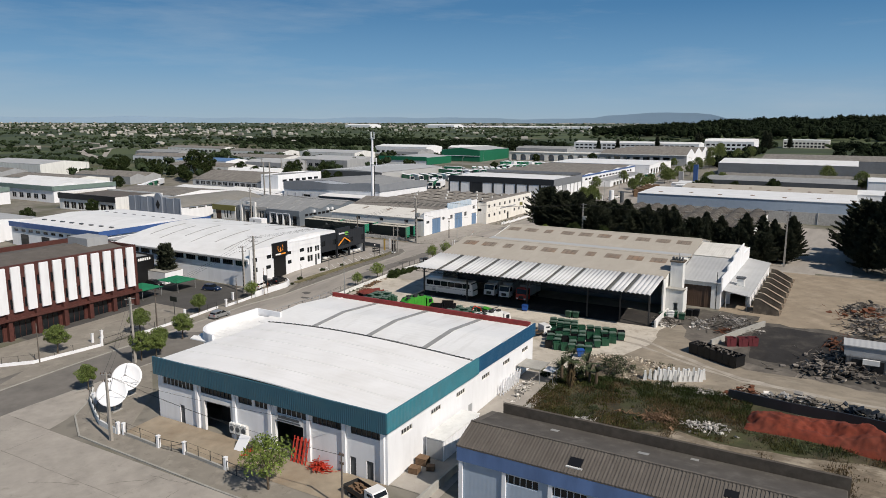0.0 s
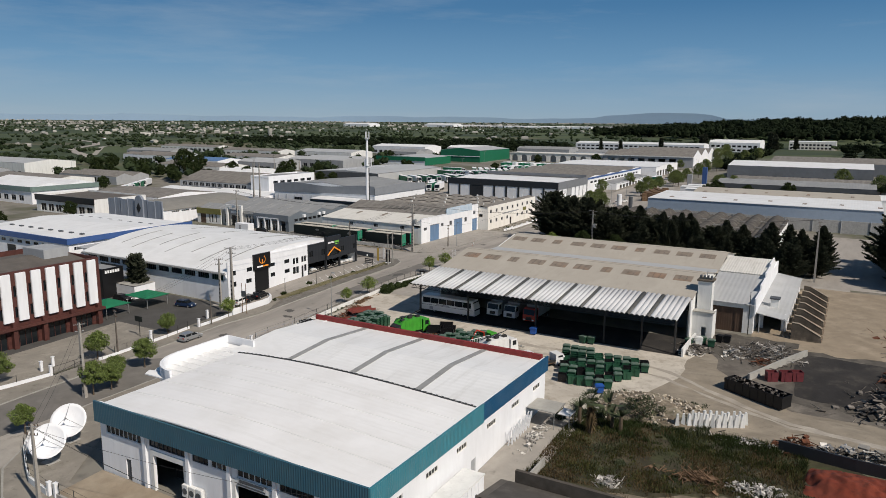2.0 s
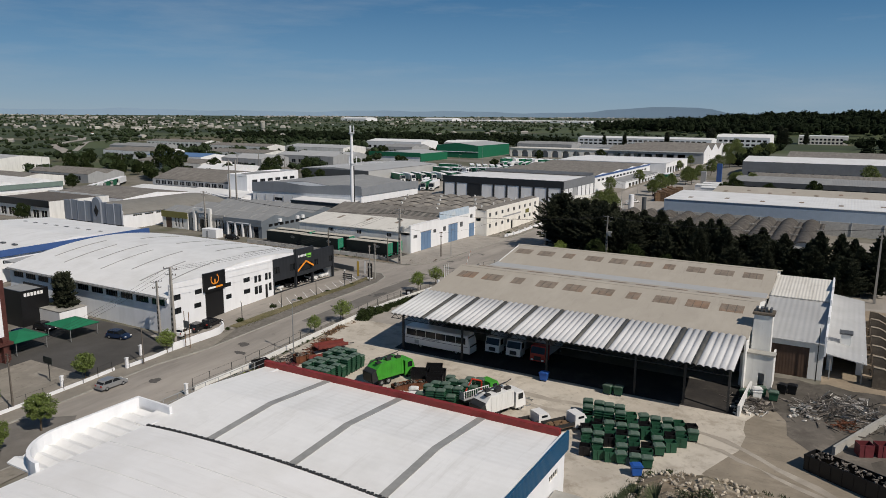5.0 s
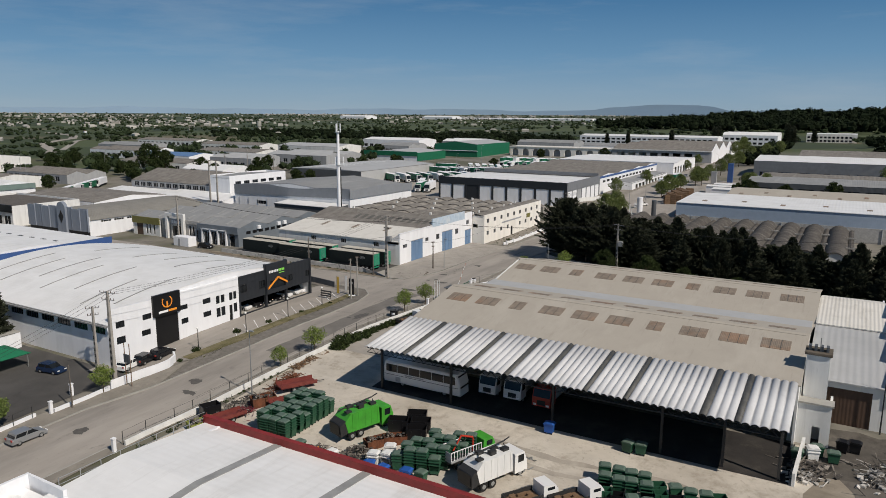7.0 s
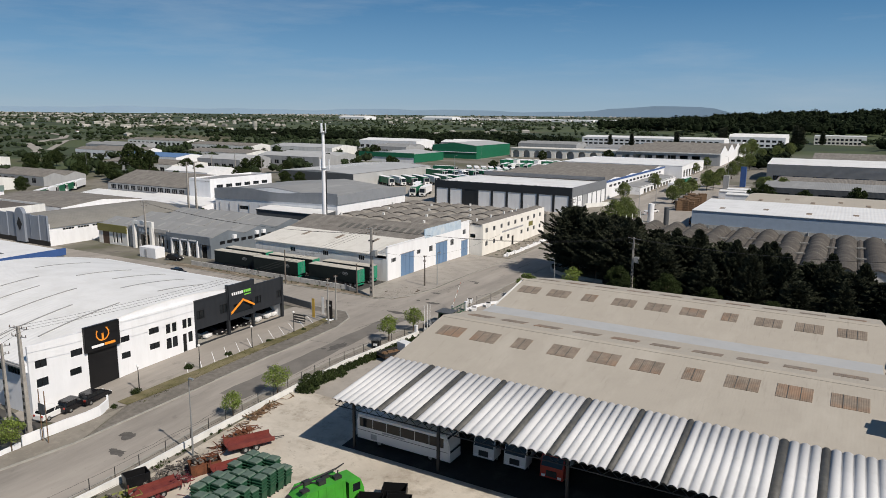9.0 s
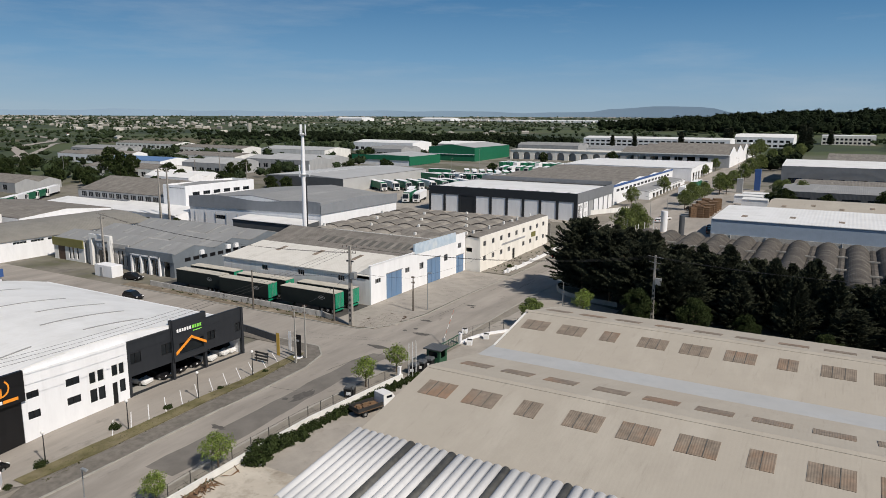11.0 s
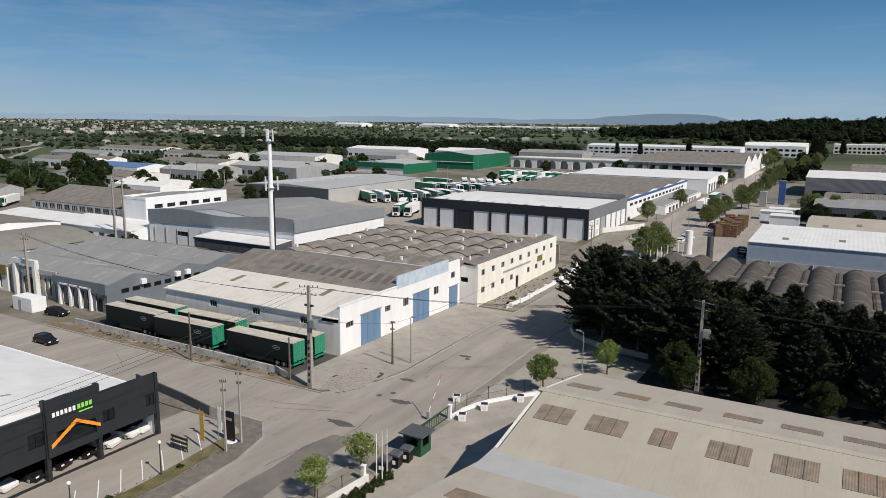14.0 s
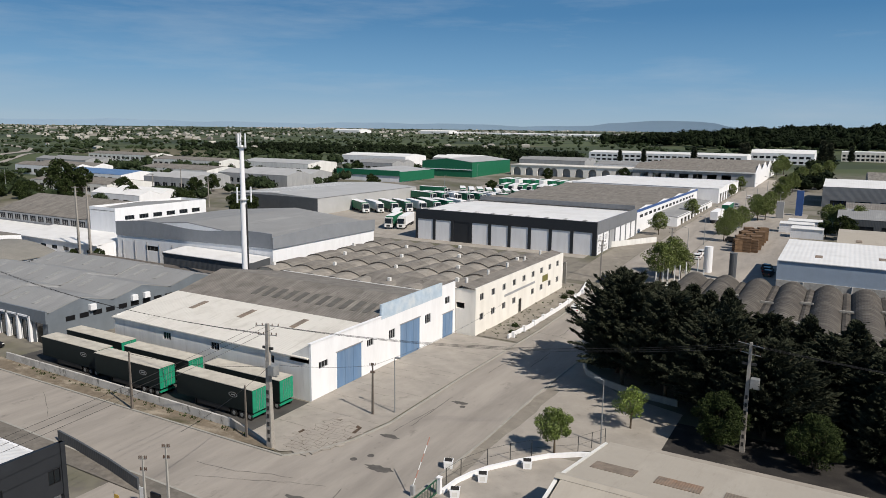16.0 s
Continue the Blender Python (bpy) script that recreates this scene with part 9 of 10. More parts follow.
cable((34.6, -130.4, gz(-130.4) + 9.0), (66, -122.7, 2.2), .6)
cable((0, 0, 9.5), (4.3, 13.1, 6.3), .3)
cable((4.3, 13.1, 6.3), (3.4, 52.5, 5.6), .8)
cable((0, 0, 9.3), (-21.8, -1.0, 7.2), .6)
cable((2.4, -13.6, 7.6), (0, 0, 9.2), .4)
cable((12.4, -110.2, gz(-110) + 9.5), (.3, -96, gz(-96) + 7.6), .5)

# ---- showroom corner: flags, sign boards, poles ----
for x, y in ((4.6, -19.3), (4.4, -16.9)):
    utility_pole(x, y, 8.2, "slim dark steel pole by the showroom", .3, 30, r=.11, material="concrete")
flag = thing("banner_flag", 1.6, -20.0, gz(-20), "tall narrow yellow banner on a pole", "banner")
part("pole", cyl(B(), (1.6, -20, gz(-20)), (1.6, -20, 4.6), .035), M["steel"], flag)
part("cloth", bx(B(), 1.62, 2.2, -20.02, -19.98, 1.0, 4.4), mat("faded_yellow_banner", (0.5, 0.33, 0.07), .8), flag)
flag = thing("banner_flag", 2.0, -17.9, 0, "tall narrow white banner on a pole", "banner")
part("pole", cyl(B(), (2.0, -17.9, 0), (2.0, -17.9, 4.4), .035), M["steel"], flag)
part("cloth", bx(B(), 2.02, 2.55, -17.92, -17.88, 1.2, 4.2), M["signwhite"], flag)
tot = thing("sign_totem", 3.2, -17.2, 0, "dark upright sign panel on a round white base", "sign")
part("panel", bx(B(), 2.6, 3.8, -17.35, -17.15, .3, 3.6, .02), M["black"], tot)
part("base", cyl(B(), (3.2, -17.25, 0), (3.2, -17.25, .22), .75, .7, 16), M["white"], tot)
part("lettering", bx(B(), 2.8, 3.6, -17.375, -17.352, 2.6, 2.9), M["greywall"], tot)
rack = thing("sign_board", .2, -21.6, 0, "low dark slatted board on the verge", "sign")
for i in range(3):
    part("slat", bx(B(), -1.2, 1.4, -21.7 + i * .05, -21.6 + i * .05, .5 + i * .45, .75 + i * .45), M["darksteel"], rack)
for xx in (-1.0, 1.2):
    part("post", cyl(B(), (xx, -21.5, -.1), (xx, -21.5, 1.7), .05), M["darksteel"], rack)
wsb = thing("sign_board", 2.4, -68.6, gz(-68.6), "dark sign board on two posts by the workshop", "sign")
for xx in (2.1, 3.2):
    part("post", cyl(B(), (xx, -68.4, gz(-68.4)), (xx, -68.4, gz(-68.4) + 6.4), .06), M["wood"], wsb)
part("board", bx(B(), 2.0, 3.3, -68.52, -68.46, gz(-68.4) + 3.6, gz(-68.4) + 4.8), M["dkgrey"], wsb)
csb = thing("sign_board", -4.6, -87.8, gz(-87.8), "dark sign board on a post at the car park", "sign")
part("post", cyl(B(), (-4.6, -87.8, gz(-87.8)), (-4.6, -87.8, gz(-87.8) + 3.6), .07), M["darksteel"], csb)
part("board", bx(B(), -5.6, -3.6, -87.95, -87.85, gz(-87.8) + 2.9, gz(-87.8) + 3.9), M["dkgreen"], csb)
for x, y in ((-21.0, -73.4), (-22.5, -81.8)):
    t = thing("parking_canopy", x, y, gz(y) + .06, "green fabric parking canopy on steel posts", "canopy", "parking canopies")
    g = gz(y) + .06
    b = B()
    k = 3.6
    lo = [b.verts.new((x + sx * k, y + sy * k * .8, g + 2.3)) for sx, sy in ((-1, -1), (1, -1), (1, 1), (-1, 1))]
    li = [b.verts.new((x + sx * k * .98, y + sy * k * .78, g + 2.2)) for sx, sy in ((-1, -1), (1, -1), (1, 1), (-1, 1))]
    a1, a2 = b.verts.new((x, y, g + 3.3)), b.verts.new((x, y, g + 3.2))
    for i in range(4):
        j = (i + 1) % 4
        b.faces.new((lo[i], lo[j], a1))
        b.faces.new((li[j], li[i], a2))
        b.faces.new((lo[i], li[i], li[j], lo[j]))
    part("fabric_roof", b, M["greencanopy"], t)
    for sx, sy in ((-1, -1), (1, -1), (1, 1), (-1, 1)):
        part("post", cyl(B(), (x + sx * k * .9, y + sy * k * .7, g), (x + sx * k * .9, y + sy * k * .7, g + 2.3), .06), M["steel"], t)

# ---- gate house corner ----
hut = thing("guard_hut", 22.0, -8.6, gz(-8.6) + .05, "small green guard hut with flat dark roof", "hut")
part("wall", wall(wall(B(), "x", -9.6, 20.9, 23.1, 0, 2.3, .1, [(21.3, 22.7, 1.1, 2.0)]), "y", 23.0, -9.5, -7.6, 0, 2.3, .1, [(-9.2, -7.9, 1.0, 2.0)]), M["binplastic"], hut)
part("wall", wall(wall(B(), "x", -7.6, 20.9, 23.1, 0, 2.3, .1), "y", 20.9, -9.5, -7.6, 0, 2.3, .1), M["binplastic"], hut)
part("window", bx(B(), 21.3, 22.7, -9.56, -9.54, 1.1, 2.0), M["glass"], hut)
part("roof", bx(B(), 20.5, 23.5, -10.0, -7.2, 2.3, 2.45, .03), M["dkgrey"], hut)
rbin = thing("recycling_bin", 0, 0, 0, "dark recycling container with grey lid", "bin")
part("body", prism(B(), [(-.55, 0), (-.65, 1.3), (.65, 1.3), (.55, 0)], "y", -.6, .6), M["black"], rbin)
part("lid", prism(B(), [(-.68, 1.3), (-.5, 1.55), (.5, 1.55), (.68, 1.3)], "y", -.64, .64), M["dkgrey"], rbin)
part("label_panel", bx(B(), -.3, .3, -.63, -.605, .5, .9), M["signwhite"], rbin)
for i, (x, y, r) in enumerate(((21.5, -14.1, 8), (21.8, -12.5, 8), (22.1, -10.9, 8), (18.9, -25.3, 20))):
    put(rbin, x, y, 1, r, first=i == 0, group="recycling bins")
for x, y in ((22.2, -16.4), (22.3, -15.6), (22.4, -14.9)):
    solid("flag_pole", cyl(B(), (x, y, -.1), (x, y, 5.2), .06, .04, 6), M["signwhite"], "slim white flag pole at the gate", "pole", group="gate flag poles")
bar = thing("barrier", 18.8, -.8, 0, "raised pale road barrier with faded red bands", "barrier")
part("housing", bx(B(), 18.6, 19.0, -1.0, -.6, 0, 1.1, .03), M["greywall"], bar)
for i in range(6):
    p = Vector((18.8, -.8, 1.0))
    d = Vector((.12, .45, .9)).normalized()
    part("arm_section", cyl(B(), p + d * i * .8, p + d * (i + 1) * .8, .045, seg=6), M["faded_red" if i % 2 else "signwhite"], bar)
slg = thing("sliding_gate", 20.6, -6, 0, "dark green sliding yard gate", "gate")
part("frame", bx(B(), 20.55, 20.65, -6.8, .6, .1, .25), M["binplastic"], slg)
part("frame", bx(B(), 20.55, 20.65, -6.8, .6, 1.45, 1.55), M["binplastic"], slg)
for i in range(15):
    part("bar", bx(B(), 20.58, 20.62, -6.75 + i * .52, -6.69 + i * .52, .25, 1.45), M["binplastic"], slg)
planter = thing("planter", 0, 0, 0, "square white concrete planter", "planter")
pb = B()
prism(pb, [(-.42, 0), (-.5, .85), (.5, .85), (.42, 0)], "y", -.46, .46)
part("tub", pb, M["white"], planter)
part("soil", bx(B(), -.4, .4, -.38, .38, .852, .87), M["mud_and_shade"], planter)
part("panel", bx(B(), -.25, .25, -.475, -.462, .2, .65), M["white_old"], planter)
for i, (x, y) in enumerate(((18.9, 6.0), (23.2, 5.3), (25.9, 10.2), (22.3, 1.2))):
    put(planter, x, y, 1, 25, first=i == 0, group="planters")

# broken paving at the street corner: flush plates with open joints
M["crack"] = mat("reddish_joint_dirt", (0.085, 0.058, 0.040), 0.98, var=0.3, scale=2.0, bump=0.4)
patch(ragged([(1.5, .7), (-.1, 4.6), (.5, 8.6), (2.6, 10.2), (5.6, 9.2), (6.2, 6.0), (5.8, 3.0), (4.4, .9)], 21, .25), 0.124, M["crack"], "pavement", "dirt-filled cracks of the broken paving", "pavement")
bp_ = thing("broken_paving", 3.2, 5.2, 0, "flat concrete paving broken into cracked plates", "paving")
rb = random.Random(9)
knot = {}


def joint(i, j):
    if (i, j) not in knot:
        knot[i, j] = (-.9 + .62 * i + rb.uniform(-.2, .2), .2 + .72 * j + rb.uniform(-.24, .24))
    return knot[i, j]


for i in range(12):
    for j in range(14):
        ring = [joint(i, j), joint(i + 1, j), joint(i + 1, j + 1), joint(i, j + 1)]
        cx, cy = sum(p[0] for p in ring) / 4, sum(p[1] for p in ring) / 4
        if ((cx - 3.1) / 3.2) ** 2 + ((cy - 5.3) / 5.0) ** 2 > 1 + rb.uniform(-.15, .25):
            continue
        cuts_ = [ring] if rb.random() < .6 else [ring[:3], [ring[0], ring[2], ring[3]]]
        for cell in cuts_:
            mx, my = sum(p[0] for p in cell) / len(cell), sum(p[1] for p in cell) / len(cell)
            k = 1 - rb.uniform(.03, .13)
            b = B()
            up = [b.verts.new((mx + (x - mx) * k, my + (y - my) * k, .138 + rb.uniform(0, .012))) for x, y in cell]
            lo = [b.verts.new((v.co.x, v.co.y, .06)) for v in up]
            b.faces.new(up)
            for q in range(len(cell)):
                b.faces.new((lo[q], lo[(q + 1) % len(cell)], up[(q + 1) % len(cell)], up[q]))
            bmesh.ops.recalc_face_normals(b, faces=b.faces)
            part("paving_piece", b, M["apron"], bp_)
for x, y in ((10.5, 4.0), (12.5, 21.0), (9.4, 2.4), (12.2, -30), (11.0, 40)):
    solid("manhole_cover", cyl(B(), (x, y, gz(y) + .02), (x, y, gz(y) + .045), .38, .38, 16), M["patch"], "round dark iron manhole cover", "manhole cover", group="manhole covers")


# ---- depot yard: bins, skips, scrap ----
def bin_stack(n, label, material):
    """Nested four-wheeled refuse bins, rims showing one above another."""
    t = thing("bin_stack", 0, 0, 0, label, "bins")
    for i in range(n):
        z = .18 + i * .34
        b = B()
        prism(b, [(-.48, z), (-.60, z + .98), (.60, z + .98), (.48, z)], "y", -.42, .42)
        bx(b, -.66, .66, -.52, .52, z + .98, z + 1.06)
        part("bin", b, M[material], t)
    for sx in (-.4, .4):
        for sy in (-.35, .35):
            part("castor", cyl(B(), (sx, sy - .03, .1), (sx, sy + .03, .1), .1, seg=8), M["tyre"], t)
    part("lid", prism(B(), [(-.64, n * .34 + .9), (-.4, n * .34 + 1.02), (.45, n * .34 + 1.02), (.64, n * .34 + .9)], "y", -.5, .5), M["binlid" if material == "binplastic" else material], t)
    return t


st5 = bin_stack(5, "tall stack of nested dark green refuse bins", "binplastic")
st3 = bin_stack(3, "low stack of nested dark green refuse bins", "binplastic")
st1 = bin_stack(1, "single dark green refuse bin with lid", "binplastic")
sb1 = bin_stack(1, "single blue plastic refuse bin with lid", "binblue")
sw1 = bin_stack(2, "stacked grey white refuse bins", "white_old")
sk1 = bin_stack(1, "single black refuse container with lid", "black")
seen = set()


def drop(ob, x, y, r, s=1.0, group="refuse bins"):
    put(ob, x, y, s, r, z=gz(y) + .05, first=ob.name not in seen, group=group)
    seen.add(ob.name)


rb = random.Random(4)
for i in range(4):
    for j in range(8):
        x, y = 29.0 + i * 1.36 + j * .05, -70.3 + j * 1.14 + i * .12
        if j < 1 and i < 1:
            continue
        drop(st5 if (i * 3 + j) % 4 else st3, x + rb.uniform(-.06, .06), y + rb.uniform(-.06, .06), rb.uniform(-5, 5) + 4, .98)
for i in range(4):
    for j in range(5):
        drop(st5 if (i + 2 * j) % 3 else st3, 48.6 + i * 1.36 + j * .45, -69.0 + j * 1.25 + i * .35, rb.uniform(-5, 5) + 18)
for x, y, ob in ((46.2, -71.0, sb1), (48.0, -71.0, sb1), (50.6, -70.4, sb1), (45.8, -69.6, sw1), (47.2, -69.0, sw1), (46.6, -67.5, sw1), (44.0, -71.6, sk1), (52.2, -70.0, st1), (60.4, -54.3, sb1), (69.8, -54.4, st1), (71.2, -54.2, st1),
                 (86.4, -47.8, st1), (87.8, -47.2, sw1), (88.2, -45.8, st1), (89.8, -46.6, st1), (90.6, -43.4, sk1), (91.8, -43.0, sk1), (36.4, -71.0, st1), (41.5, -71.5, sw1)):
    drop(ob, x, y, rb.uniform(-12, 25))


def skip(label, L, W, H, material, load=None):
    t = thing("skip", 0, 0, 0, label, "skip")
    b = B()
    o = [(-L / 2, -W / 2), (L / 2, -W / 2), (L / 2, W / 2), (-L / 2, W / 2)]
    q = .06
    inn = [(-L / 2 + q, -W / 2 + q), (L / 2 - q, -W / 2 + q), (L / 2 - q, W / 2 - q), (-L / 2 + q, W / 2 - q)]
    A = [b.verts.new((x * .94, y, 0)) for x, y in o]
    C = [b.verts.new((x, y, H)) for x, y in o]
    D = [b.verts.new((x, y, H)) for x, y in inn]
    E = [b.verts.new((x, y, .12)) for x, y in inn]
    for i in range(4):
        j = (i + 1) % 4
        b.faces.new((A[i], A[j], C[j], C[i]))
        b.faces.new((C[i], C[j], D[j], D[i]))
        b.faces.new((D[i], D[j], E[j], E[i]))
    b.faces.new(E)
    b.faces.new(A[::-1])
    part("body", b, M[material], t)
    for i in range(int(L / 1.2)):
        for s in (-1, 1):
            x = -L / 2 + .6 + i * 1.2
            part("rib", bx(B(), x - .05, x + .05, s * W / 2 - .05, s * W / 2 + .05, .1, H - .05), M[material], t)
    if load:
        r2 = random.Random(6)
        b = B()
        for i in range(int(L * 9)):
            x, y, z = r2.uniform(-L / 2 + .4, L / 2 - .4), r2.uniform(-W / 2 + .3, W / 2 - .3), r2.uniform(H - .5, H + .25)
            a = Vector((r2.uniform(-1, 1), r2.uniform(-1, 1), r2.uniform(-.4, .4))).normalized() * r2.uniform(.2, .7)
            cyl(b, Vector((x, y, z)) - a * .5, Vector((x, y, z)) + a * .5, r2.uniform(.04, .14), seg=4)
        part("load", b, M[load], t, "mixed scrap load")
    return t


sk = skip("long black open skip filled with scrap", 9.2, 2.4, 2.2, "black", "junk")
put(sk, 99.0, -64.0, 1, -27, first=True, sz=.85)
sr_ = skip("rusty red open container in the yard", 3.2, 1.7, 1.2, "rust", "junk")
put(sr_, 24.0, -64.0, 1, 60, first=True)
ft_ = thing("flatbed_trailer", 0, 0, 0, "old maroon flatbed trailer with low sides", "trailer")
part("deck", bx(B(), -2.6, 2.6, -1.0, 1.0, .75, .9, .02), M["maroon"], ft_)
for s_ in (-1, 1):
    part("side_board", bx(B(), -2.6, 2.6, s_ * 1.0 - .03, s_ * 1.0 + .03, .9, 1.3), M["maroon"], ft_)
    part("post", bx(B(), -2.6, -2.5, s_ * .95 - .05, s_ * .95 + .05, .9, 1.9), M["maroon"], ft_)
part("drawbar", cyl(B(), (2.6, 0, .7), (4.0, 0, .6), .06), M["darksteel"], ft_)
wheels(ft_, (-.7, .5), 1.9, .38, .25)
put(ft_, 25.0, -58.5, 1, 62, first=True, group="old trailers")
put(ft_, 23.2, -69.6, .9, 75, group="old trailers")
put(ft_, 27.2, -62.8, .9, 66, group="old trailers")
yk_ = skip("faded yellow-green open skip", 3.4, 1.8, 1.0, "skipgreen", "junk")
put(yk_, 21.6, -72.2, 1, 70, first=True)
for x, y, r in ((35.9, -72.3, 20), (39.6, -71.8, 22), (45.2, -64.4, 40), (43.6, -66.0, 60)):
    put(sr_, x, y, .85, r)
sb_ = skip("black open skip beside the refuse truck", 2.4, 1.6, 1.5, "black")
for i, (x, y, r) in enumerate(((43.8, -61.6, 25), (46.4, -60.6, 25), (45.0, -59.2, 25), (46.9, -62.4, 25), (19.9, -69.3, 70))):
    put(sb_, x, y, 1, r, first=i == 0)
og = skip("open dark green refuse bin without lid", 1.3, 1.05, 1.25, "binplastic")
ok = skip("open black refuse bin without lid", 1.3, 1.05, 1.2, "black")
og1 = ok1 = True
for i in range(11):
    for j in range(7):
        x, y = 72.2 - j * .5 + i * 1.42 + rb.uniform(-.12, .12), -70.9 + j * 1.62 + i * .07 + rb.uniform(-.15, .15)
        if x > 79.6 + j * .6 or rb.random() < .06:
            continue
        if j > 4 and i < 4:
            drop(st3, x, y, 12 + rb.uniform(-6, 6))
        elif (i * 5 + j * 3) % 7 in (1, 4, 6):
            drop(st1, x, y, 20 + rb.uniform(-8, 8))
        elif (i + 2 * j) % 3:
            put(og, x, y, 1, 22 + rb.uniform(-8, 8), z=gz(y) + .05, first=og1, group="refuse bins")
            og1 = False
        else:
            put(ok, x, y, 1, 22 + rb.uniform(-8, 8), z=gz(y) + .05, first=ok1, group="refuse bins")
            ok1 = False
drop(sb1, 78.6, -72.6, 30)
pk = skip("faded maroon box stacked in the scrap yard", 1.6, 1.3, 1.5, "pinkbox")
for i, (x, y) in enumerate(((100.2, -56.8), (102.0, -56.0), (103.5, -55.2))):
    put(pk, x, y, 1, 25, first=i == 0)


def heap(x, y, rx, ry, h, n, label, material="junk", seed=1, big=1.0, plates=.4):
    """A heap of bars, tubes and plates."""
    r2 = random.Random(seed)
    b = B()
    for i in range(int(n * 1.9)):
        u, v = r2.gauss(0, .45), r2.gauss(0, .45)
        px, py = x + u * rx, y + v * ry
        top = h * max(0.05, 1 - math.hypot(u, v))
        z = gz(py) + r2.uniform(0, top) + .1
        if r2.random() < plates * .55:
            l, w, t = r2.uniform(.12, .5) * big, r2.uniform(.1, .4) * big, r2.uniform(.015, .16)
            m = Matrix.Translation((px, py, z)) @ Matrix.Rotation(r2.uniform(0, 6.28), 4, "Z") @ Matrix.Rotation(r2.uniform(-.7, .7), 4, "X")
            k = len(b.verts)
            bx(b, -l, l, -w, w, -t, t)
            b.verts.ensure_lookup_table()
            for q in range(k, k + 8):
                b.verts[q].co = m @ b.verts[q].co
        else:
            d = Vector((r2.uniform(-1, 1), r2.uniform(-1, 1), r2.uniform(-.35, .35))).normalized() * r2.uniform(.6, 2.2) * big
            cyl(b, Vector((px, py, z)) - d / 2, Vector((px, py, z)) + d / 2, r2.uniform(.02, .07), seg=4)
    return solid("scrap_heap", b, M[material], label, "scrap", "stuff")


heap(98.0, -46.6, 5.5, 5, 1.6, 150, "heap of scrap metal bars and frames", "junk", 1, 1.5, .08)
heap(98.6, -46.0, 5, 4.5, 1.8, 60, "grey poles and planks in the scrap heap", "junk_pale", 2, 1.6, .05)
heap(98.5, -51.2, 1.6, 1.4, 1.6, 16, "rusty frames in the scrap heap", "rust", 2, 1.2, .1)
heap(93.8, -48.6, 2.0, 2.4, 1.1, 34, "pale broken plastic in the scrap heap", "junk_pale", 3, .7, .9)
heap(87.5, -49.2, 2.5, 3, 1.0, 70, "scrap timber and junk beside the canopy", "junk", 4)
heap(87.0, -51.5, 2, 1.6, .9, 22, "pale waste beside the canopy", "junk_pale", 5, .7, .9)
heap(113, -77.8, 10, 1.5, 2.0, 230, "row of mixed scrap behind the dark wall", "junk", 6)
heap(112, -77.6, 10, 1.5, 2.3, 75, "pale appliances among the scrap", "junk_pale", 7, 1.3, 1.5)
heap(119, -77.9, 6, 1.4, 2.2, 60, "blackened boxes and tyres among the scrap", "anthracite", 70, 1.5, 1.5)
heap(105.5, -77.4, 3.4, 1.4, 2.2, 60, "orange and rusty scrap behind the wall", "rust", 8, .9, .4)
heap(118, -58, 7, 5, 2.6, 190, "dark scrap around the sheds", "junk", 9, 1.3)
heap(116, -63, 7, 3, 2.0, 90, "blackened plates and drums before the sheds", "junk", 71, 1.2, .9)
heap(117.5, -50, 4, 4, 2.4, 46, "dark rusty scrap around the sheds", "rust", 10, 1.2)
heap(122, -38, 5, 9, 2.6, 150, "stacks of dark scrap in the storage yard", "junk", 11, 1.3)
heap(121, -24, 5, 7, 2.4, 110, "stacks of dark scrap in the storage yard", "junk", 12, 1.3)
heap(121, -30, 6, 9, 2.4, 50, "dull rusty stacks in the storage yard", "rust", 13, 1.3)
heap(95.8, -90.6, 3.6, 1.4, .9, 75, "pile of old dark timber on waste ground", "wood", 14, 1.2, .1)
heap(102, -90.2, 3.4, 1.8, .6, 70, "broken pale rubble on waste ground", "junk_pale", 15, .6, .9)
heap(21.5, -66.5, 1.6, 5, .8, 70, "scrap beside the road wall", "junk", 16, .8)
heap(22.2, -58.0, 1.3, 4, .9, 55, "red and rusty frames beside the road wall", "rust", 17, .9, .2)
heap(23.2, -68.0, 1.8, 3, .9, 36, "dull red frames beside the road wall", "pinkbox", 18, .9, .1)
heap(20.2, -52.0, .9, 5, .5, 40, "timber and scrap beside the road wall", "wood", 19, .9, .2)
heap(38.5, -70.2, 2.6, 1.6, .8, 50, "mixed waste between the bins", "junk", 20, .7)
heap(43.0, -68.5, 2.4, 2.2, .9, 60, "mixed dark waste between the bins", "junk", 21, .8)
heap(40.5, -71.8, 3.5, .9, .6, 26, "pale waste behind the parapet", "junk_pale", 22, .6, .9)
heap(38.0, -71.0, 1, .8, .9, 12, "yellow metal frames between the bins", "orange", 23, .8, .1)
heap(59.5, -62.5, 2.0, 2.0, .8, 40, "grey racks and scrap beside the lorry", "steel", 24, 1.0, .2)
heap(87.2, -96.0, 1.6, 1.0, .5, 26, "pale planks dumped on waste ground", "junk_pale", 72, .9, .3)
heap(100, -78.6, 5, 1.2, .4, 40, "rubble along the edge of the track", "junk_pale", 25, .5, .9)
# porch clutter on the side of the white warehouse
heap(75.6, -90.0, 1.2, 5, 1.0, 46, "boxes and junk beside the warehouse", "junk_pale", 26, .6, .8)

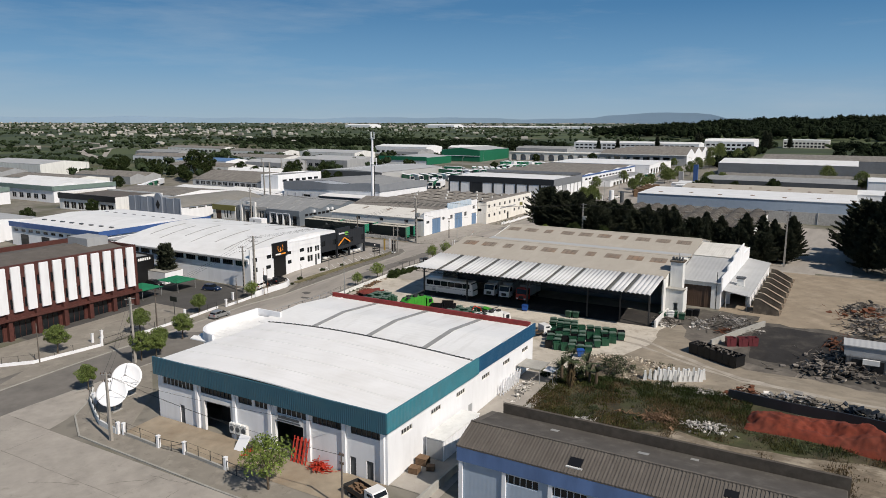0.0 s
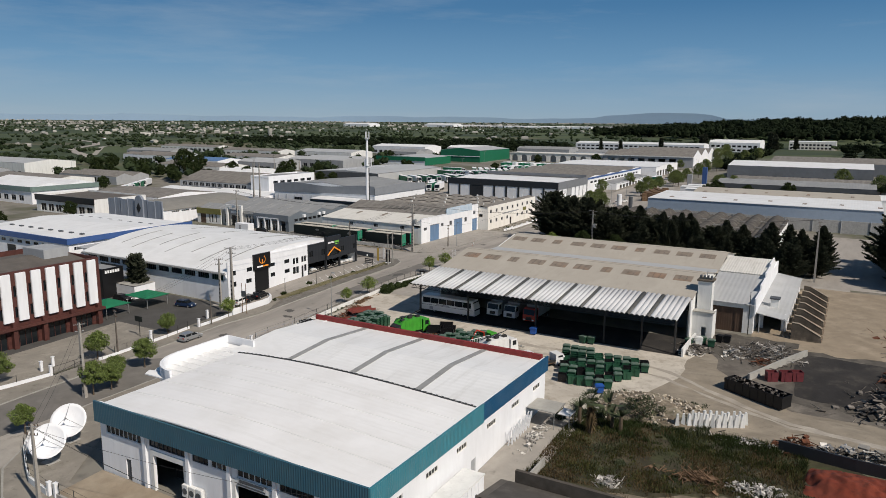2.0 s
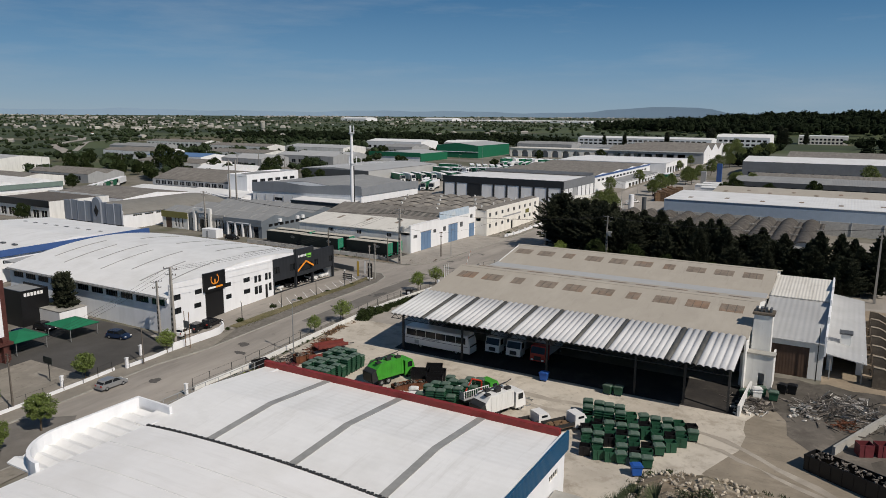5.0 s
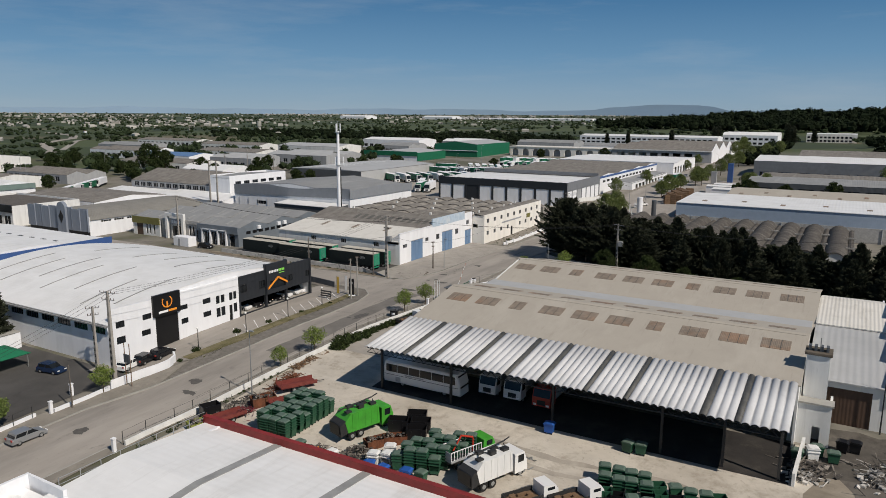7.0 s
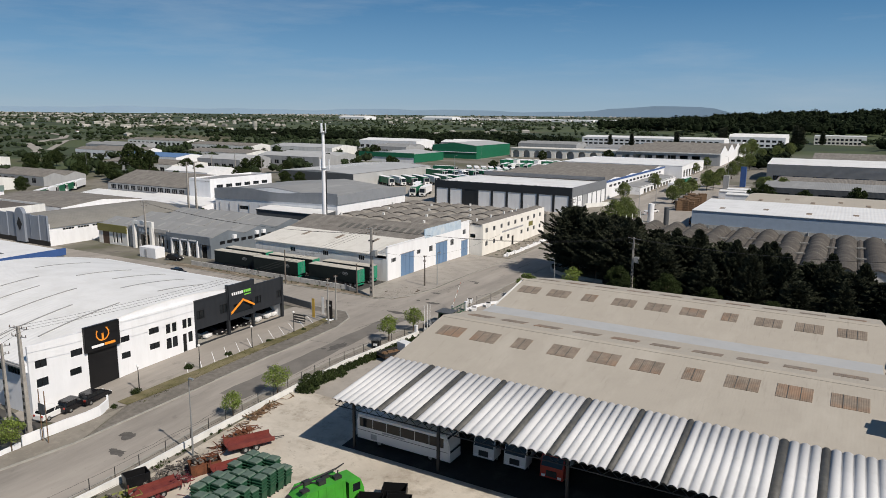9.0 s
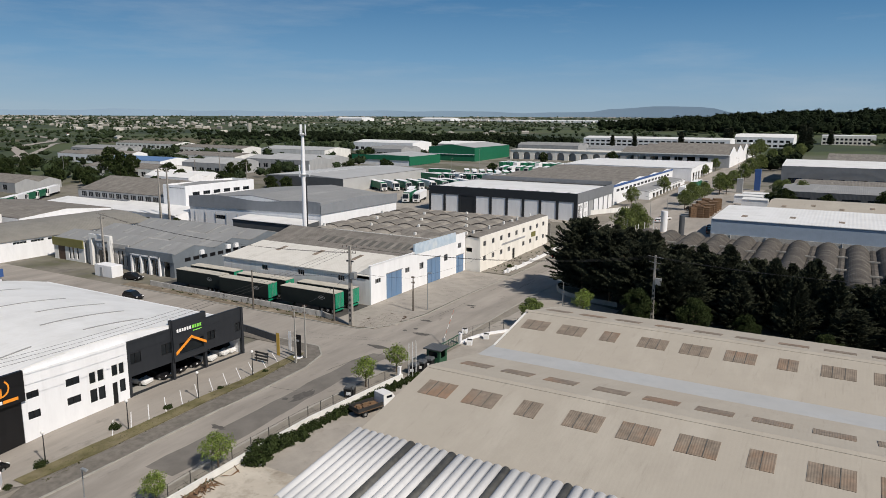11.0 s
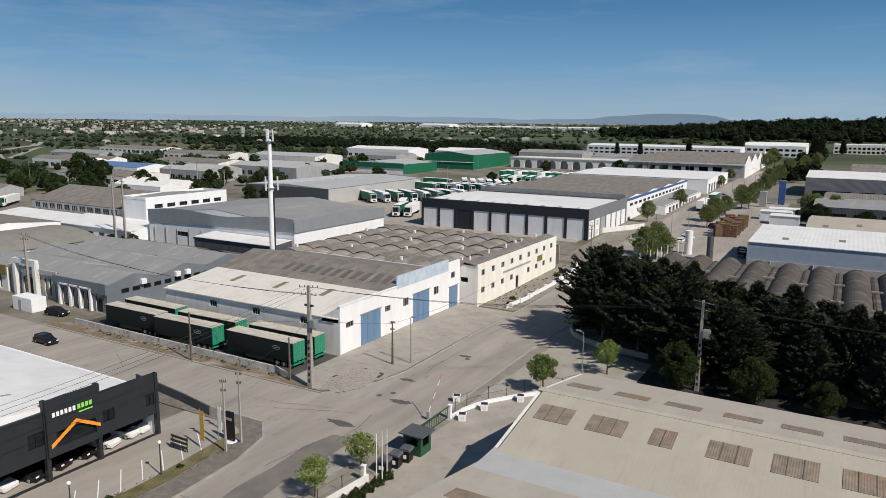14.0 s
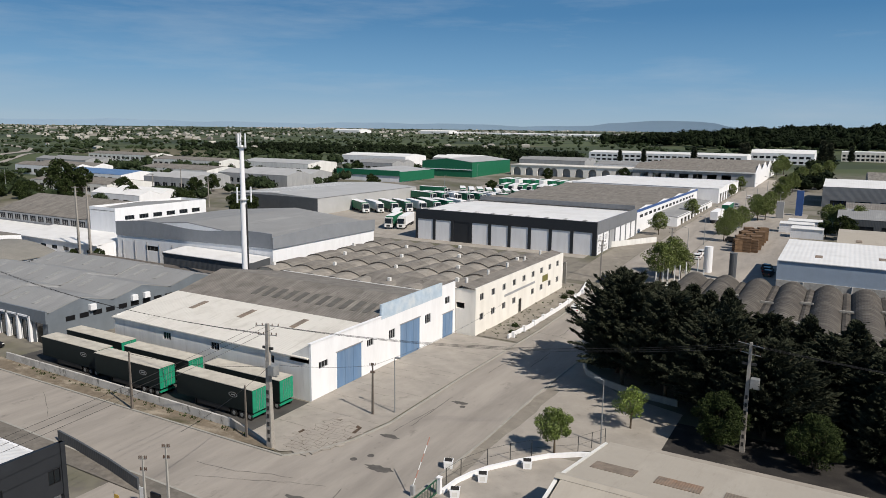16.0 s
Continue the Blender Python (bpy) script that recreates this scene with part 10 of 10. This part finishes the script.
# black shed and grey container in the scrap yard
cs2 = thing("container_shed", 117.6, -60, gz(-58), "dark shed with pale container roof in the scrap yard", "shed")
g = gz(-58)
part("wall", bx(B(), 117.6, 126, -60, -55, g, g + 2.2), M["dkgrey"], cs2)
part("upper_box", bx(B(), 117.3, 126, -59.4, -55.4, g + 2.2, g + 3.7), M["greywall"], cs2)
part("roof", bx(B(), 117.1, 126.2, -59.6, -55.2, g + 3.7, g + 3.85), M["roof_lightgrey"], cs2)
for xx in (118.4, 121.0):
    part("door", bx(B(), xx, xx + 1.8, -60.06, -60.0, g + .1, g + 1.9), M["black"], cs2)
part("white_panel", bx(B(), 119.9, 122.2, -60.5, -60.1, g + 1.3, g + 2.1), M["white_old"], cs2)
dw = strip_wall("boundary_wall", [(103.2, -79.0), (111.5, -80.0), (117, -80.2), (130, -81.5)], 1.5, .25, M["anthracite"], "dark wall along the scrap yard")
# red soil
b = B()
NX, NY = 110, 40
rs = np.random.default_rng(8)
gridv = []
for j in range(NY + 1):
    row = []
    for i in range(NX + 1):
        u, v = i / NX, j / NY
        x = 106.5 + 22 * u
        y = -88.6 + 7.0 * v + .9 * math.sin(u * 5) - 1.0 * u * (1 - v)
        hgt = 2.0 * (math.sin(math.pi * v) ** .8) * (min(1, u * 5) ** .7) * (.75 + .25 * math.sin(u * 9 + v * 3)) + (.55 * noise.noise(Vector((x * .45, y * .6, 3))) + .3 * noise.noise(Vector((x * 1.3, y * 1.3, 7))) + .10 * noise.noise(Vector((x * 4, y * 4, 1)))) * min(1, 5 * v * (1 - v))
        row.append(b.verts.new((x, y, gz(y) + .02 + max(-.1, hgt))))
    gridv.append(row)
for j in range(NY):
    for i in range(NX):
        b.faces.new((gridv[j][i], gridv[j][i + 1], gridv[j + 1][i + 1], gridv[j + 1][i]))
for f in b.faces:
    f.smooth = True
solid("soil_mound", b, M["redsoil"], "long mound of red soil beside the dark wall", "soil", "stuff")
# earth bank between the bins and the track
b = B()
gridv = []
for j in range(19):
    row = []
    for i in range(25):
        u, v = i / 12 - 1, j / 9 - 1
        x, y = 86.8 + 8.2 * u, -74.6 + 5.4 * v
        q = max(0, 1 - u * u - v * v)
        row.append(b.verts.new((x, y, gz(y) - .05 + 1.5 * q ** .7 * (.8 + .25 * math.sin(u * 7 + v * 4)) + rs.uniform(-.14, .14) * (q > .05))))
    gridv.append(row)
for j in range(18):
    for i in range(24):
        b.faces.new((gridv[j][i], gridv[j][i + 1], gridv[j + 1][i + 1], gridv[j + 1][i]))
solid("earth_bank", b, M["stony"], "low bank of pale brown earth and stones", "soil", "stuff")
b = B()
r2 = random.Random(61)
for i in range(420):
    u, v = r2.uniform(-1, 1), r2.uniform(-1, 1)
    q = max(0, 1 - u * u - v * v)
    if q < .04:
        continue
    x, y = 86.8 + 8.2 * u, -74.6 + 5.4 * v
    z, k = gz(y) + 1.35 * q ** .7, r2.uniform(.06, .26)
    n0 = len(b.verts)
    bmesh.ops.create_icosphere(b, subdivisions=1, radius=k, matrix=Matrix.Translation((x, y, z)))
    b.verts.ensure_lookup_table()
    for w_ in range(n0, len(b.verts)):
        b.verts[w_].co += Vector((r2.uniform(-.4, .4), r2.uniform(-.4, .4), r2.uniform(-.4, .2))) * k
solid("stones", b, M["rubble"], "pale broken stones strewn on the earth bank", "stones", "stuff")
strip_wall("boundary_wall", [(104.2, -43.8), (100.8, -51), (97.2, -58.4)], 1.1, .35, M["concrete"], "low pale concrete wall beside the scrap")
strip_wall("boundary_wall", [(86.4, -53.5), (86.6, -49), (86.8, -44.8)], 1.5, .3, M["white_old"], "leaning white wall at the end of the canopy")
por = thing("porch_roof", 76, -85, gz(-85), "small flat porch roof on posts beside the warehouse", "porch")
g = gz(-85)
part("roof", bx(B(), 73.2, 77.2, -87.0, -83.2, g + 2.3, g + 2.45), M["concrete"], por)
part("roof_panel", bx(B(), 77.3, 79.0, -86.2, -84.0, g + 2.0, g + 2.12), M["white"], por)
for xx, yy in ((77.0, -86.8), (77.0, -83.4), (78.8, -86), (78.8, -84.2)):
    part("post", cyl(B(), (xx, yy, g - .1), (xx, yy, g + 2.3), .06), M["steel"], por)
for i in range(15):
    x, y = 74.1 + .3 * (i % 2), -93.6 + i * .44
    solid("plank", prism(B(), [(x - .6, gz(y) + .05), (x - .48, gz(y) + .05), (x - .05, gz(y) + 2.6 - .2 * (i % 3)), (x - .17, gz(y) + 2.6 - .2 * (i % 3))], "y", y, y + .16), M["white"], "white plank leaning beside the warehouse wall", "plank", group="leaning planks")
lo_h = hall("warehouse", 50, 118, 196, 232, 8.6, gable(196, 232, 8.6, 9.8), "dkgrey", "roof_grey", 2.4, [(54 + i * 8, 60 + i * 8, 4.4, 6.6) for i in range(8)], label="low dark grey warehouse with grey ribbed roof", category="warehouse")
for i in range(8):
    window(lo_h, "x", 196.1, 54 + i * 8, 60 + i * 8, 4.4, 6.6, -1, 3, "dkgrey")
# posts and columns beside the far lot
solid("column", cyl(B(), (24.8, 121.5, gz(121)), (24.8, 121.5, gz(121) + 6.2), 1.0, 1.0, 16), M["white"], "stout white concrete column by the lot", "column")
solid("column", cyl(B(), (31.1, 115.6, gz(115)), (31.1, 115.6, gz(115) + 6.4), .8, .8, 16), M["dkgrey"], "stout dark column by the lot", "column")
for i in range(9):
    x, y = 17.9 + (i % 5) * 2.3, 99 + (i // 5) * 7 + (i % 5) * .8
    solid("post", cyl(B(), (x, y, gz(y) - .1), (x, y, gz(y) + 4.2 + (i % 3) * .8), .12, .12, 8), M["white_old"], "upright pale concrete post in the lot", "post", group="lot posts")
heap(25, 100, 6, 4, 2.0, 60, "concrete posts and frames stacked in the lot", "concrete", 60, 2.0, .15)
# leaning concrete barriers
wedge = thing("concrete_barrier", 0, 0, 0, "pale concrete traffic barrier stood on end", "barrier")
part("block", prism(B(), [(-.34, 0), (-.30, .35), (-.12, 1.85), (.12, 1.9), (.28, .35), (.32, 0)], "y", -.2, .2), M["white_old"], wedge)
for i in range(22):
    row, k = (0, i) if i < 12 else (1, i - 12)
    x = (91.0 if row == 0 else 92.6) + k * .68
    y = (-78.4 if row == 0 else -76.6) + k * .36
    put(wedge, x, y, 1, 20 + rb.uniform(-18, 18), first=i == 0, group="stood concrete barriers", sz=rb.uniform(.85, 1.08))
# sloping concrete bay walls
bay = thing("bay_wall", 0, 0, 0, "weathered sloping concrete storage bay wall, sides darkened for shade", "wall")
# wall sides coloured dark for shade, cap strip pale for the sunlit top
part("wall", prism(B(), [(0, -.1), (0, 3.0), (1.2, 2.9), (4.6, 1.1), (4.8, -.1)], "y", -.3, .3), M["bay"], bay)
part("cap", prism(B(), [(-.03, 3.0), (0, 3.06), (1.22, 2.96), (4.66, 1.14), (4.6, 1.1), (1.2, 2.9)], "y", -.34, .34), M["track"], bay, "top edge coloured pale for sunlight")
part("fill", prism(B(), [(.1, -.1), (.1, 2.0), (1.6, 1.7), (4.2, .5), (5.2, -.1)], "y", .3, 4.2), M["brownfill"], bay, "brown heaped material")
part("footing", bx(B(), -.1, 4.7, -.4, .4, -.1, .18), M["bay"], bay)
for i in range(7):
    put(bay, 101.2, -35.5 + i * 5.5, 1, 0, first=i == 0, group="storage bay walls")
for i in range(6):
    yb = -35.0 + i * 5.5
    heap(103.0, yb + 2.2, 2.2, 1.6, 1.2, 24, "brown sorted material in a storage bay", "wood" if i % 2 else "junk", 40 + i, .7, .7)

# ---- front and side of the white warehouse ----
for i, x in enumerate((48.75, 49.8, 50.85)):
    ac = thing("air_conditioner", x, -122.6, -2.9, "grey white air conditioning unit with dark fan", "air conditioner", "air conditioners")
    part("casing", bx(B(), x - .45, x + .45, -122.75, -122.25, -2.9, -1.5, .03), M["white_old"], ac)
    part("fan_grille", cyl(B(), (x, -122.78, -2.2), (x, -122.751, -2.2), .36, .36, 16), M["dkgrey"], ac)
    part("bracket", bx(B(), x - .4, x + .4, -122.7, -122.2, -3.0, -2.91), M["darksteel"], ac)
leaning = thing("sheet", 51.6, -124.4, gz(-124) + .17, "white board leaning beside the door", "board")
part("panel", prism(B(), [(-124.6, gz(-124.6) + .18), (-124.5, gz(-124.6) + .18), (-123.2, 0 + gz(-124) + 1.7), (-123.3, gz(-124) + 1.7)], "x", 50.9, 52.6), M["white"], leaning)
for i in range(4):
    x = 59.4 + i * .62
    fr = thing("scaffold_frame", x, -123.0, gz(-123), "red steel scaffold frame leaning on the wall", "scaffold", "red scaffold frames")
    z = gz(-123) + .17
    for dx in (0, .45):
        part("tube", cyl(B(), (x + dx, -123.4, z), (x + dx, -122.5, z + 3.0), .07, seg=6), M["redpaint"], fr)
    for k in range(5):
        f = .12 + k * .19
        part("rung", cyl(B(), (x, -123.4 + .9 * f, z + 3 * f), (x + .45, -123.4 + .9 * f, z + 3 * f), .05, seg=6), M["redpaint"], fr)
heap(63.9, -123.3, 1.7, .8, 1.9, 46, "tangle of red steel frames by the wall", "redpaint", 51, .9, .05)
heap(53.6, -124.0, 1.2, .9, 1.0, 20, "red plastic parts by the door", "redpaint", 52, .6, .6)
heap(52.6, -123.4, 1.0, .8, 1.1, 26, "dark machine parts by the door", "junk", 53, .6, .5)
box = thing("storage_container", 73.6, -114.6, gz(-112), "white storage container beside the warehouse", "container")
g = gz(-114)
part("body", bx(B(), 73.5, 76.0, -114.6, -105.2, g, g + 2.7, .03), M["white"], box)
part("roof", bx(B(), 73.4, 76.1, -114.7, -105.1, g + 2.7, g + 2.8), M["white_old"], box)
part("end_door", bx(B(), 73.65, 75.85, -114.66, -114.6, g + .1, g + 2.6), M["greywall"], box)
for i in range(11):
    part("rib", bx(B(), 76.0, 76.05, -114.2 + i * .85, -114.0 + i * .85, g + .15, g + 2.6), M["white"], box)
patch([(73.1, -122), (79.5, -122), (79.5, -82), (73.1, -82)], .07, M["apron"], "side_yard", "narrow concrete passage beside the warehouse", "yard")
strip_wall("boundary_wall", [(78.2, -126), (78.6, -112), (79.2, -104), (79.4, -96)], 1.1, .25, M["concrete"], "low concrete wall beside the passage")
pal = thing("pallet_stack", 0, 0, 0, "stack of weathered timber pallets", "pallets")
for i in range(5):
    pl = part("pallet", bx(B(), -.6, .6, -.5, .5, .1 + i * .15, .14 + i * .15), M["wood"], pal)
    for yy in (-.42, 0, .42):
        part("bearer", bx(B(), -.6, .6, yy - .06, yy + .06, i * .15, .1 + i * .15), M["wood"], pal)
for i, (x, y, s) in enumerate([(74.2, -118.4, 1.0), (74.0, -116.2, 1.2), (75.6, -117.0, .8), *[(27.5 + i * 1.9, 152 + j * 4.4 + i * .6, 2.0 + .25 * ((i + j) % 2)) for i in range(3) for j in range(6)]]):
    put(pal, x, y, s, rb.uniform(0, 30), first=i == 0, group="pallet stacks", z=gz(y) + .08, sz=s * (2.3 if y > 0 else 1))


def dish(x, y, r, label, h=2.6):
    t = thing("satellite_dish", x, y, gz(y), label, "satellite dish")
    g = gz(y) + .12
    ax = Vector((.50, -.62, .60)).normalized()
    u = ax.orthogonal().normalized()
    w = ax.cross(u)
    o = Vector((x, y, g + h))
    b = B()
    rings = []
    for side in (0, 1):
        for k in range(1, 7):
            f = k / 6
            rings.append([b.verts.new(o + ax * (r * .28 * f * f - .05 * side) + (u * math.cos(a) + w * math.sin(a)) * r * f) for a in [2 * math.pi * q / 28 for q in range(28)]])
    c0, c1 = b.verts.new(o), b.verts.new(o - ax * .05)
    for q in range(28):
        p = (q + 1) % 28
        b.faces.new((c0, rings[0][q], rings[0][p]))
        b.faces.new((c1, rings[6][p], rings[6][q]))
        for k in range(5):
            b.faces.new((rings[k][q], rings[k + 1][q], rings[k + 1][p], rings[k][p]))
            b.faces.new((rings[6 + k][p], rings[7 + k][p], rings[7 + k][q], rings[6 + k][q]))
        b.faces.new((rings[5][q], rings[11][q], rings[11][p], rings[5][p]))
    for f in b.faces:
        f.smooth = True
    part("reflector", b, M["white"], t)
    part("mount", cyl(B(), (x, y, g - .1), o - ax * .06, .16, .12), M["steel"], t)
    part("foot", bx(B(), x - .8, x + .8, y - .8, y + .8, g - .2, g + .1), M["concrete"], t)
    tip = o + ax * r * .75
    for k in range(3):
        a = 2 * math.pi * k / 3
        part("strut", cyl(B(), o + ax * r * .27 + (u * math.cos(a) + w * math.sin(a)) * r * .97, tip, .03, seg=5), M["steel"], t)
    part("feed_horn", cyl(B(), tip - ax * .15, tip + ax * .2, .13, .1), M["greywall"], t)
    return t


dish(26.6, -124.2, 2.15, "large white satellite dish on a mast")
dish(23.6, -119.6, 2.2, "large white satellite dish on a mast")
dish(30.5, -113.5, 1.6, "white satellite dish beside the parapet", 3.2)
wcab = thing("cabinet", 19.4, -116.5, gz(-116), "white rendered meter cabinet", "cabinet")
part("body", bx(B(), 18.9, 20.6, -117.0, -115.8, gz(-116) - .1, gz(-116) + 2.2, .03), M["white"], wcab)
part("door", bx(B(), 19.2, 20.2, -117.04, -117.0, gz(-116) + .3, gz(-116) + 1.8), M["greywall"], wcab)

# wrapped stacks by the grey hall
wr = thing("wrapped_stack", 0, 0, 0, "pallet stack wrapped in cyan film", "stack")
part("wrap", bx(B(), -1.1, 1.1, -.9, .9, .15, 2.2, .12), M["cyan"], wr)
part("pallet", bx(B(), -1.15, 1.15, -.95, .95, 0, .14), M["wood"], wr)
for i, (x, y) in enumerate(((-54.6, 66.2), (-54.6, 68.8), (-54.4, 71.6))):
    put(wr, x, y, 1, 10, first=i == 0, group="wrapped stacks")

# weeds and grass tufts
rg = np.random.default_rng(77)


def tufts(name, label, spots, size, material, seed, per=9):
    r2 = np.random.default_rng(seed)
    p = np.repeat(np.array(spots), per, 0) + r2.normal(size=(len(spots) * per, 3)) * np.array([.28, .28, .10]) * size * 4
    p[:, 2] = np.maximum(p[:, 2], np.repeat(np.array(spots)[:, 2], per))
    me = leaf_mesh(name, p, size, material, r2, .5, np.tile(np.array([[0, 0, 1.2]]), (len(p), 1)))
    return tagged(new(name, me), label, "weeds", kind="stuff")


def scatter(n, x0, x1, y0, y1, test=None):
    out = []
    while len(out) < n:
        x, y = rg.uniform(x0, x1), rg.uniform(y0, y1)
        if test is None or test(x, y):
            out.append((x, y, gz(y) + .12))
    return out


def waste(x, y):
    """Inside the overgrown plot, off the red mound."""
    low_ = np.interp(x, [78, 83, 89, 95, 99, 103.5, 110, 118, 129], [-100, -98.2, -97.2, -94.5, -92.4, -93.6, -92.8, -91.6, -90.6])
    top_ = np.interp(x, [78, 84, 92, 101, 104, 129], [-82, -79.6, -79.3, -77.5, -79.2, -81.4])
    return low_ < y < top_ and not (x > 106.6 and y > -88.4)


def blades(label, n, x0, x1, y0, y1, test, h, material, seed, grain, bar_):
    """Thin upright grass blades, in drifts."""
    r2 = np.random.default_rng(seed)
    v, f = [], []
    while len(f) < n:
        x, y = r2.uniform(x0, x1), r2.uniform(y0, y1)
        k = noise.noise(Vector((x * grain, y * grain, seed))) + .5 * noise.noise(Vector((x * grain * 3, y * grain * 3, seed + 9)))
        if not test(x, y) or k + r2.uniform(-.25, .25) < bar_:
            continue
        az, hh, w = r2.uniform(0, 6.283), h * r2.uniform(.4, 1.2) * (.7 + .6 * max(0, k)), r2.uniform(.03, .06)
        g, c, d = gz(y) + .05, math.cos(az) * w, math.sin(az) * w
        i = len(v)
        v += [(x - c, y - d, g), (x + c, y + d, g), (x + r2.normal() * hh * .35, y + r2.normal() * hh * .35, g + hh)]
        f.append((i, i + 1, i + 2))
    me = bpy.data.meshes.new("weeds")
    me.from_pydata(v, [], f)
    me.materials.append(material)
    return tagged(new("weeds", me), label, "weeds", kind="stuff")


blades("tall green grass on the waste ground", 12000, 78, 129, -101, -77, waste, .55, M["weed"], 1, .22, .08)
blades("dark rank growth along the top of the waste ground", 9000, 79, 129, -88, -77, lambda x, y: waste(x, y) and y > -84.5 + .05 * (x - 90), .75, M["hedge"], 8, .25, .0)
blades("dull olive grass on the waste ground", 10000, 78, 129, -101, -77, waste, .42, M["leaf_olive"], 2, .24, .06)
blades("dry brown grass on the waste ground", 17000, 78, 129, -101, -77, waste, .42, M["dryweed"], 3, .18, .02)
blades("sparse dry grass on the bare strip", 6000, 80, 129, -104, -90, lambda x, y: not waste(x, y), .3, M["dryweed"], 4, .25, .22)
blades("rank grass on the earth bank", 5000, 78, 95, -80.5, -69.5, lambda x, y: True, .5, M["leaf_olive"], 5, .3, .2)
tufts("weeds", "dark low scrub on the waste ground", scatter(70, 79.5, 106, -96, -79, waste), .10, M["weed"], 6, 26)
tufts("weeds", "grass tufts on the road verge", scatter(420, 2.3, 4.6, -57, -17), .06, M["weed"], 3, 7)
tufts("weeds", "green weeds along the yard wall", scatter(70, -50, -3, .4, 1.4) + scatter(90, 18.0, 19.3, -80, -45), .12, M["hedge"], 4, 8)
tufts("weeds", "weedy beds before the cream factory", scatter(150, -.8, 5.6, 52, 96), .10, M["leaf_olive"], 5, 8)


# tar seams and cracks in the roads
def seam(b, x0, y0, x1, y1, w, dz, r2, wob=.25):
    n = max(2, int(math.hypot(x1 - x0, y1 - y0) / 1.2))
    d = Vector((x1 - x0, y1 - y0, 0)).normalized()
    s_ = Vector((-d.y, d.x, 0))
    prev = None
    off = 0.0
    for i in range(n + 1):
        off = off * .8 + r2.uniform(-wob, wob)
        c = Vector((x0 + (x1 - x0) * i / n, y0 + (y1 - y0) * i / n, 0)) + s_ * off
        k = w * r2.uniform(.5, 1.2) / 2
        cur = [b.verts.new((c.x + s_.x * q, c.y + s_.y * q, gz(c.y) + dz)) for q in (-k, k)]
        if prev:
            b.faces.new((prev[0], cur[0], cur[1], prev[1]))
        prev = cur


r2 = random.Random(21)
b = B()
for i in range(11):
    x, y = r2.uniform(8, 16), r2.uniform(-100, 60)
    if r2.random() < .45:
        seam(b, x - 3.5, y, x + 3.5, y + r2.uniform(-2, 2), .09, .047, r2)
    else:
        seam(b, x, y, x + r2.uniform(-.8, .8), y + r2.uniform(6, 16), .09, .047, r2)
for i in range(3):
    x = r2.uniform(-50, 0)
    seam(b, x, r2.uniform(-9, -3), x + r2.uniform(6, 14), r2.uniform(-9, -3), .05, .047, r2)
bmesh.ops.recalc_face_normals(b, faces=b.faces)
solid("road_cracks", b, M["patch"], "thin dark tar seams in the worn road", "cracks", "stuff")
b = B()
for i in range(2):
    seam(b, -20, -139.5 - i * 8.4, 90, -138.6 - i * 8.4, .05, .05, r2, .06)
for i in range(3):
    seam(b, 2 + i * 23, -132.8, 2 + i * 23 + r2.uniform(-.3, .3), -154, .045, .052, r2, .06)
for i in range(9):
    x, y = r2.uniform(0, 70), r2.uniform(-152, -134)
    seam(b, x, y, x + r2.uniform(-6, 6), y + r2.uniform(-5, 5), .07, .054, r2, .3)
bmesh.ops.recalc_face_normals(b, faces=b.faces)
solid("road_cracks", b, M["pavers"], "joints and cracks in the concrete street", "cracks", "stuff")
b = B()
for i in range(7):
    x, y = r2.uniform(-4, 6), r2.uniform(4, 48)
    seam(b, x - 2.5, y, x + 2.5, y + r2.uniform(-.6, .6), .06, .128, r2, .15)
for i in range(9):
    seam(b, -4.6, 6 + i * 5, 6.6, 6 + i * 5, .05, .13, r2, .03)
bmesh.ops.recalc_face_normals(b, faces=b.faces)
solid("apron_joints", b, M["pavers"], "joints and cracks in the concrete apron", "cracks", "stuff")
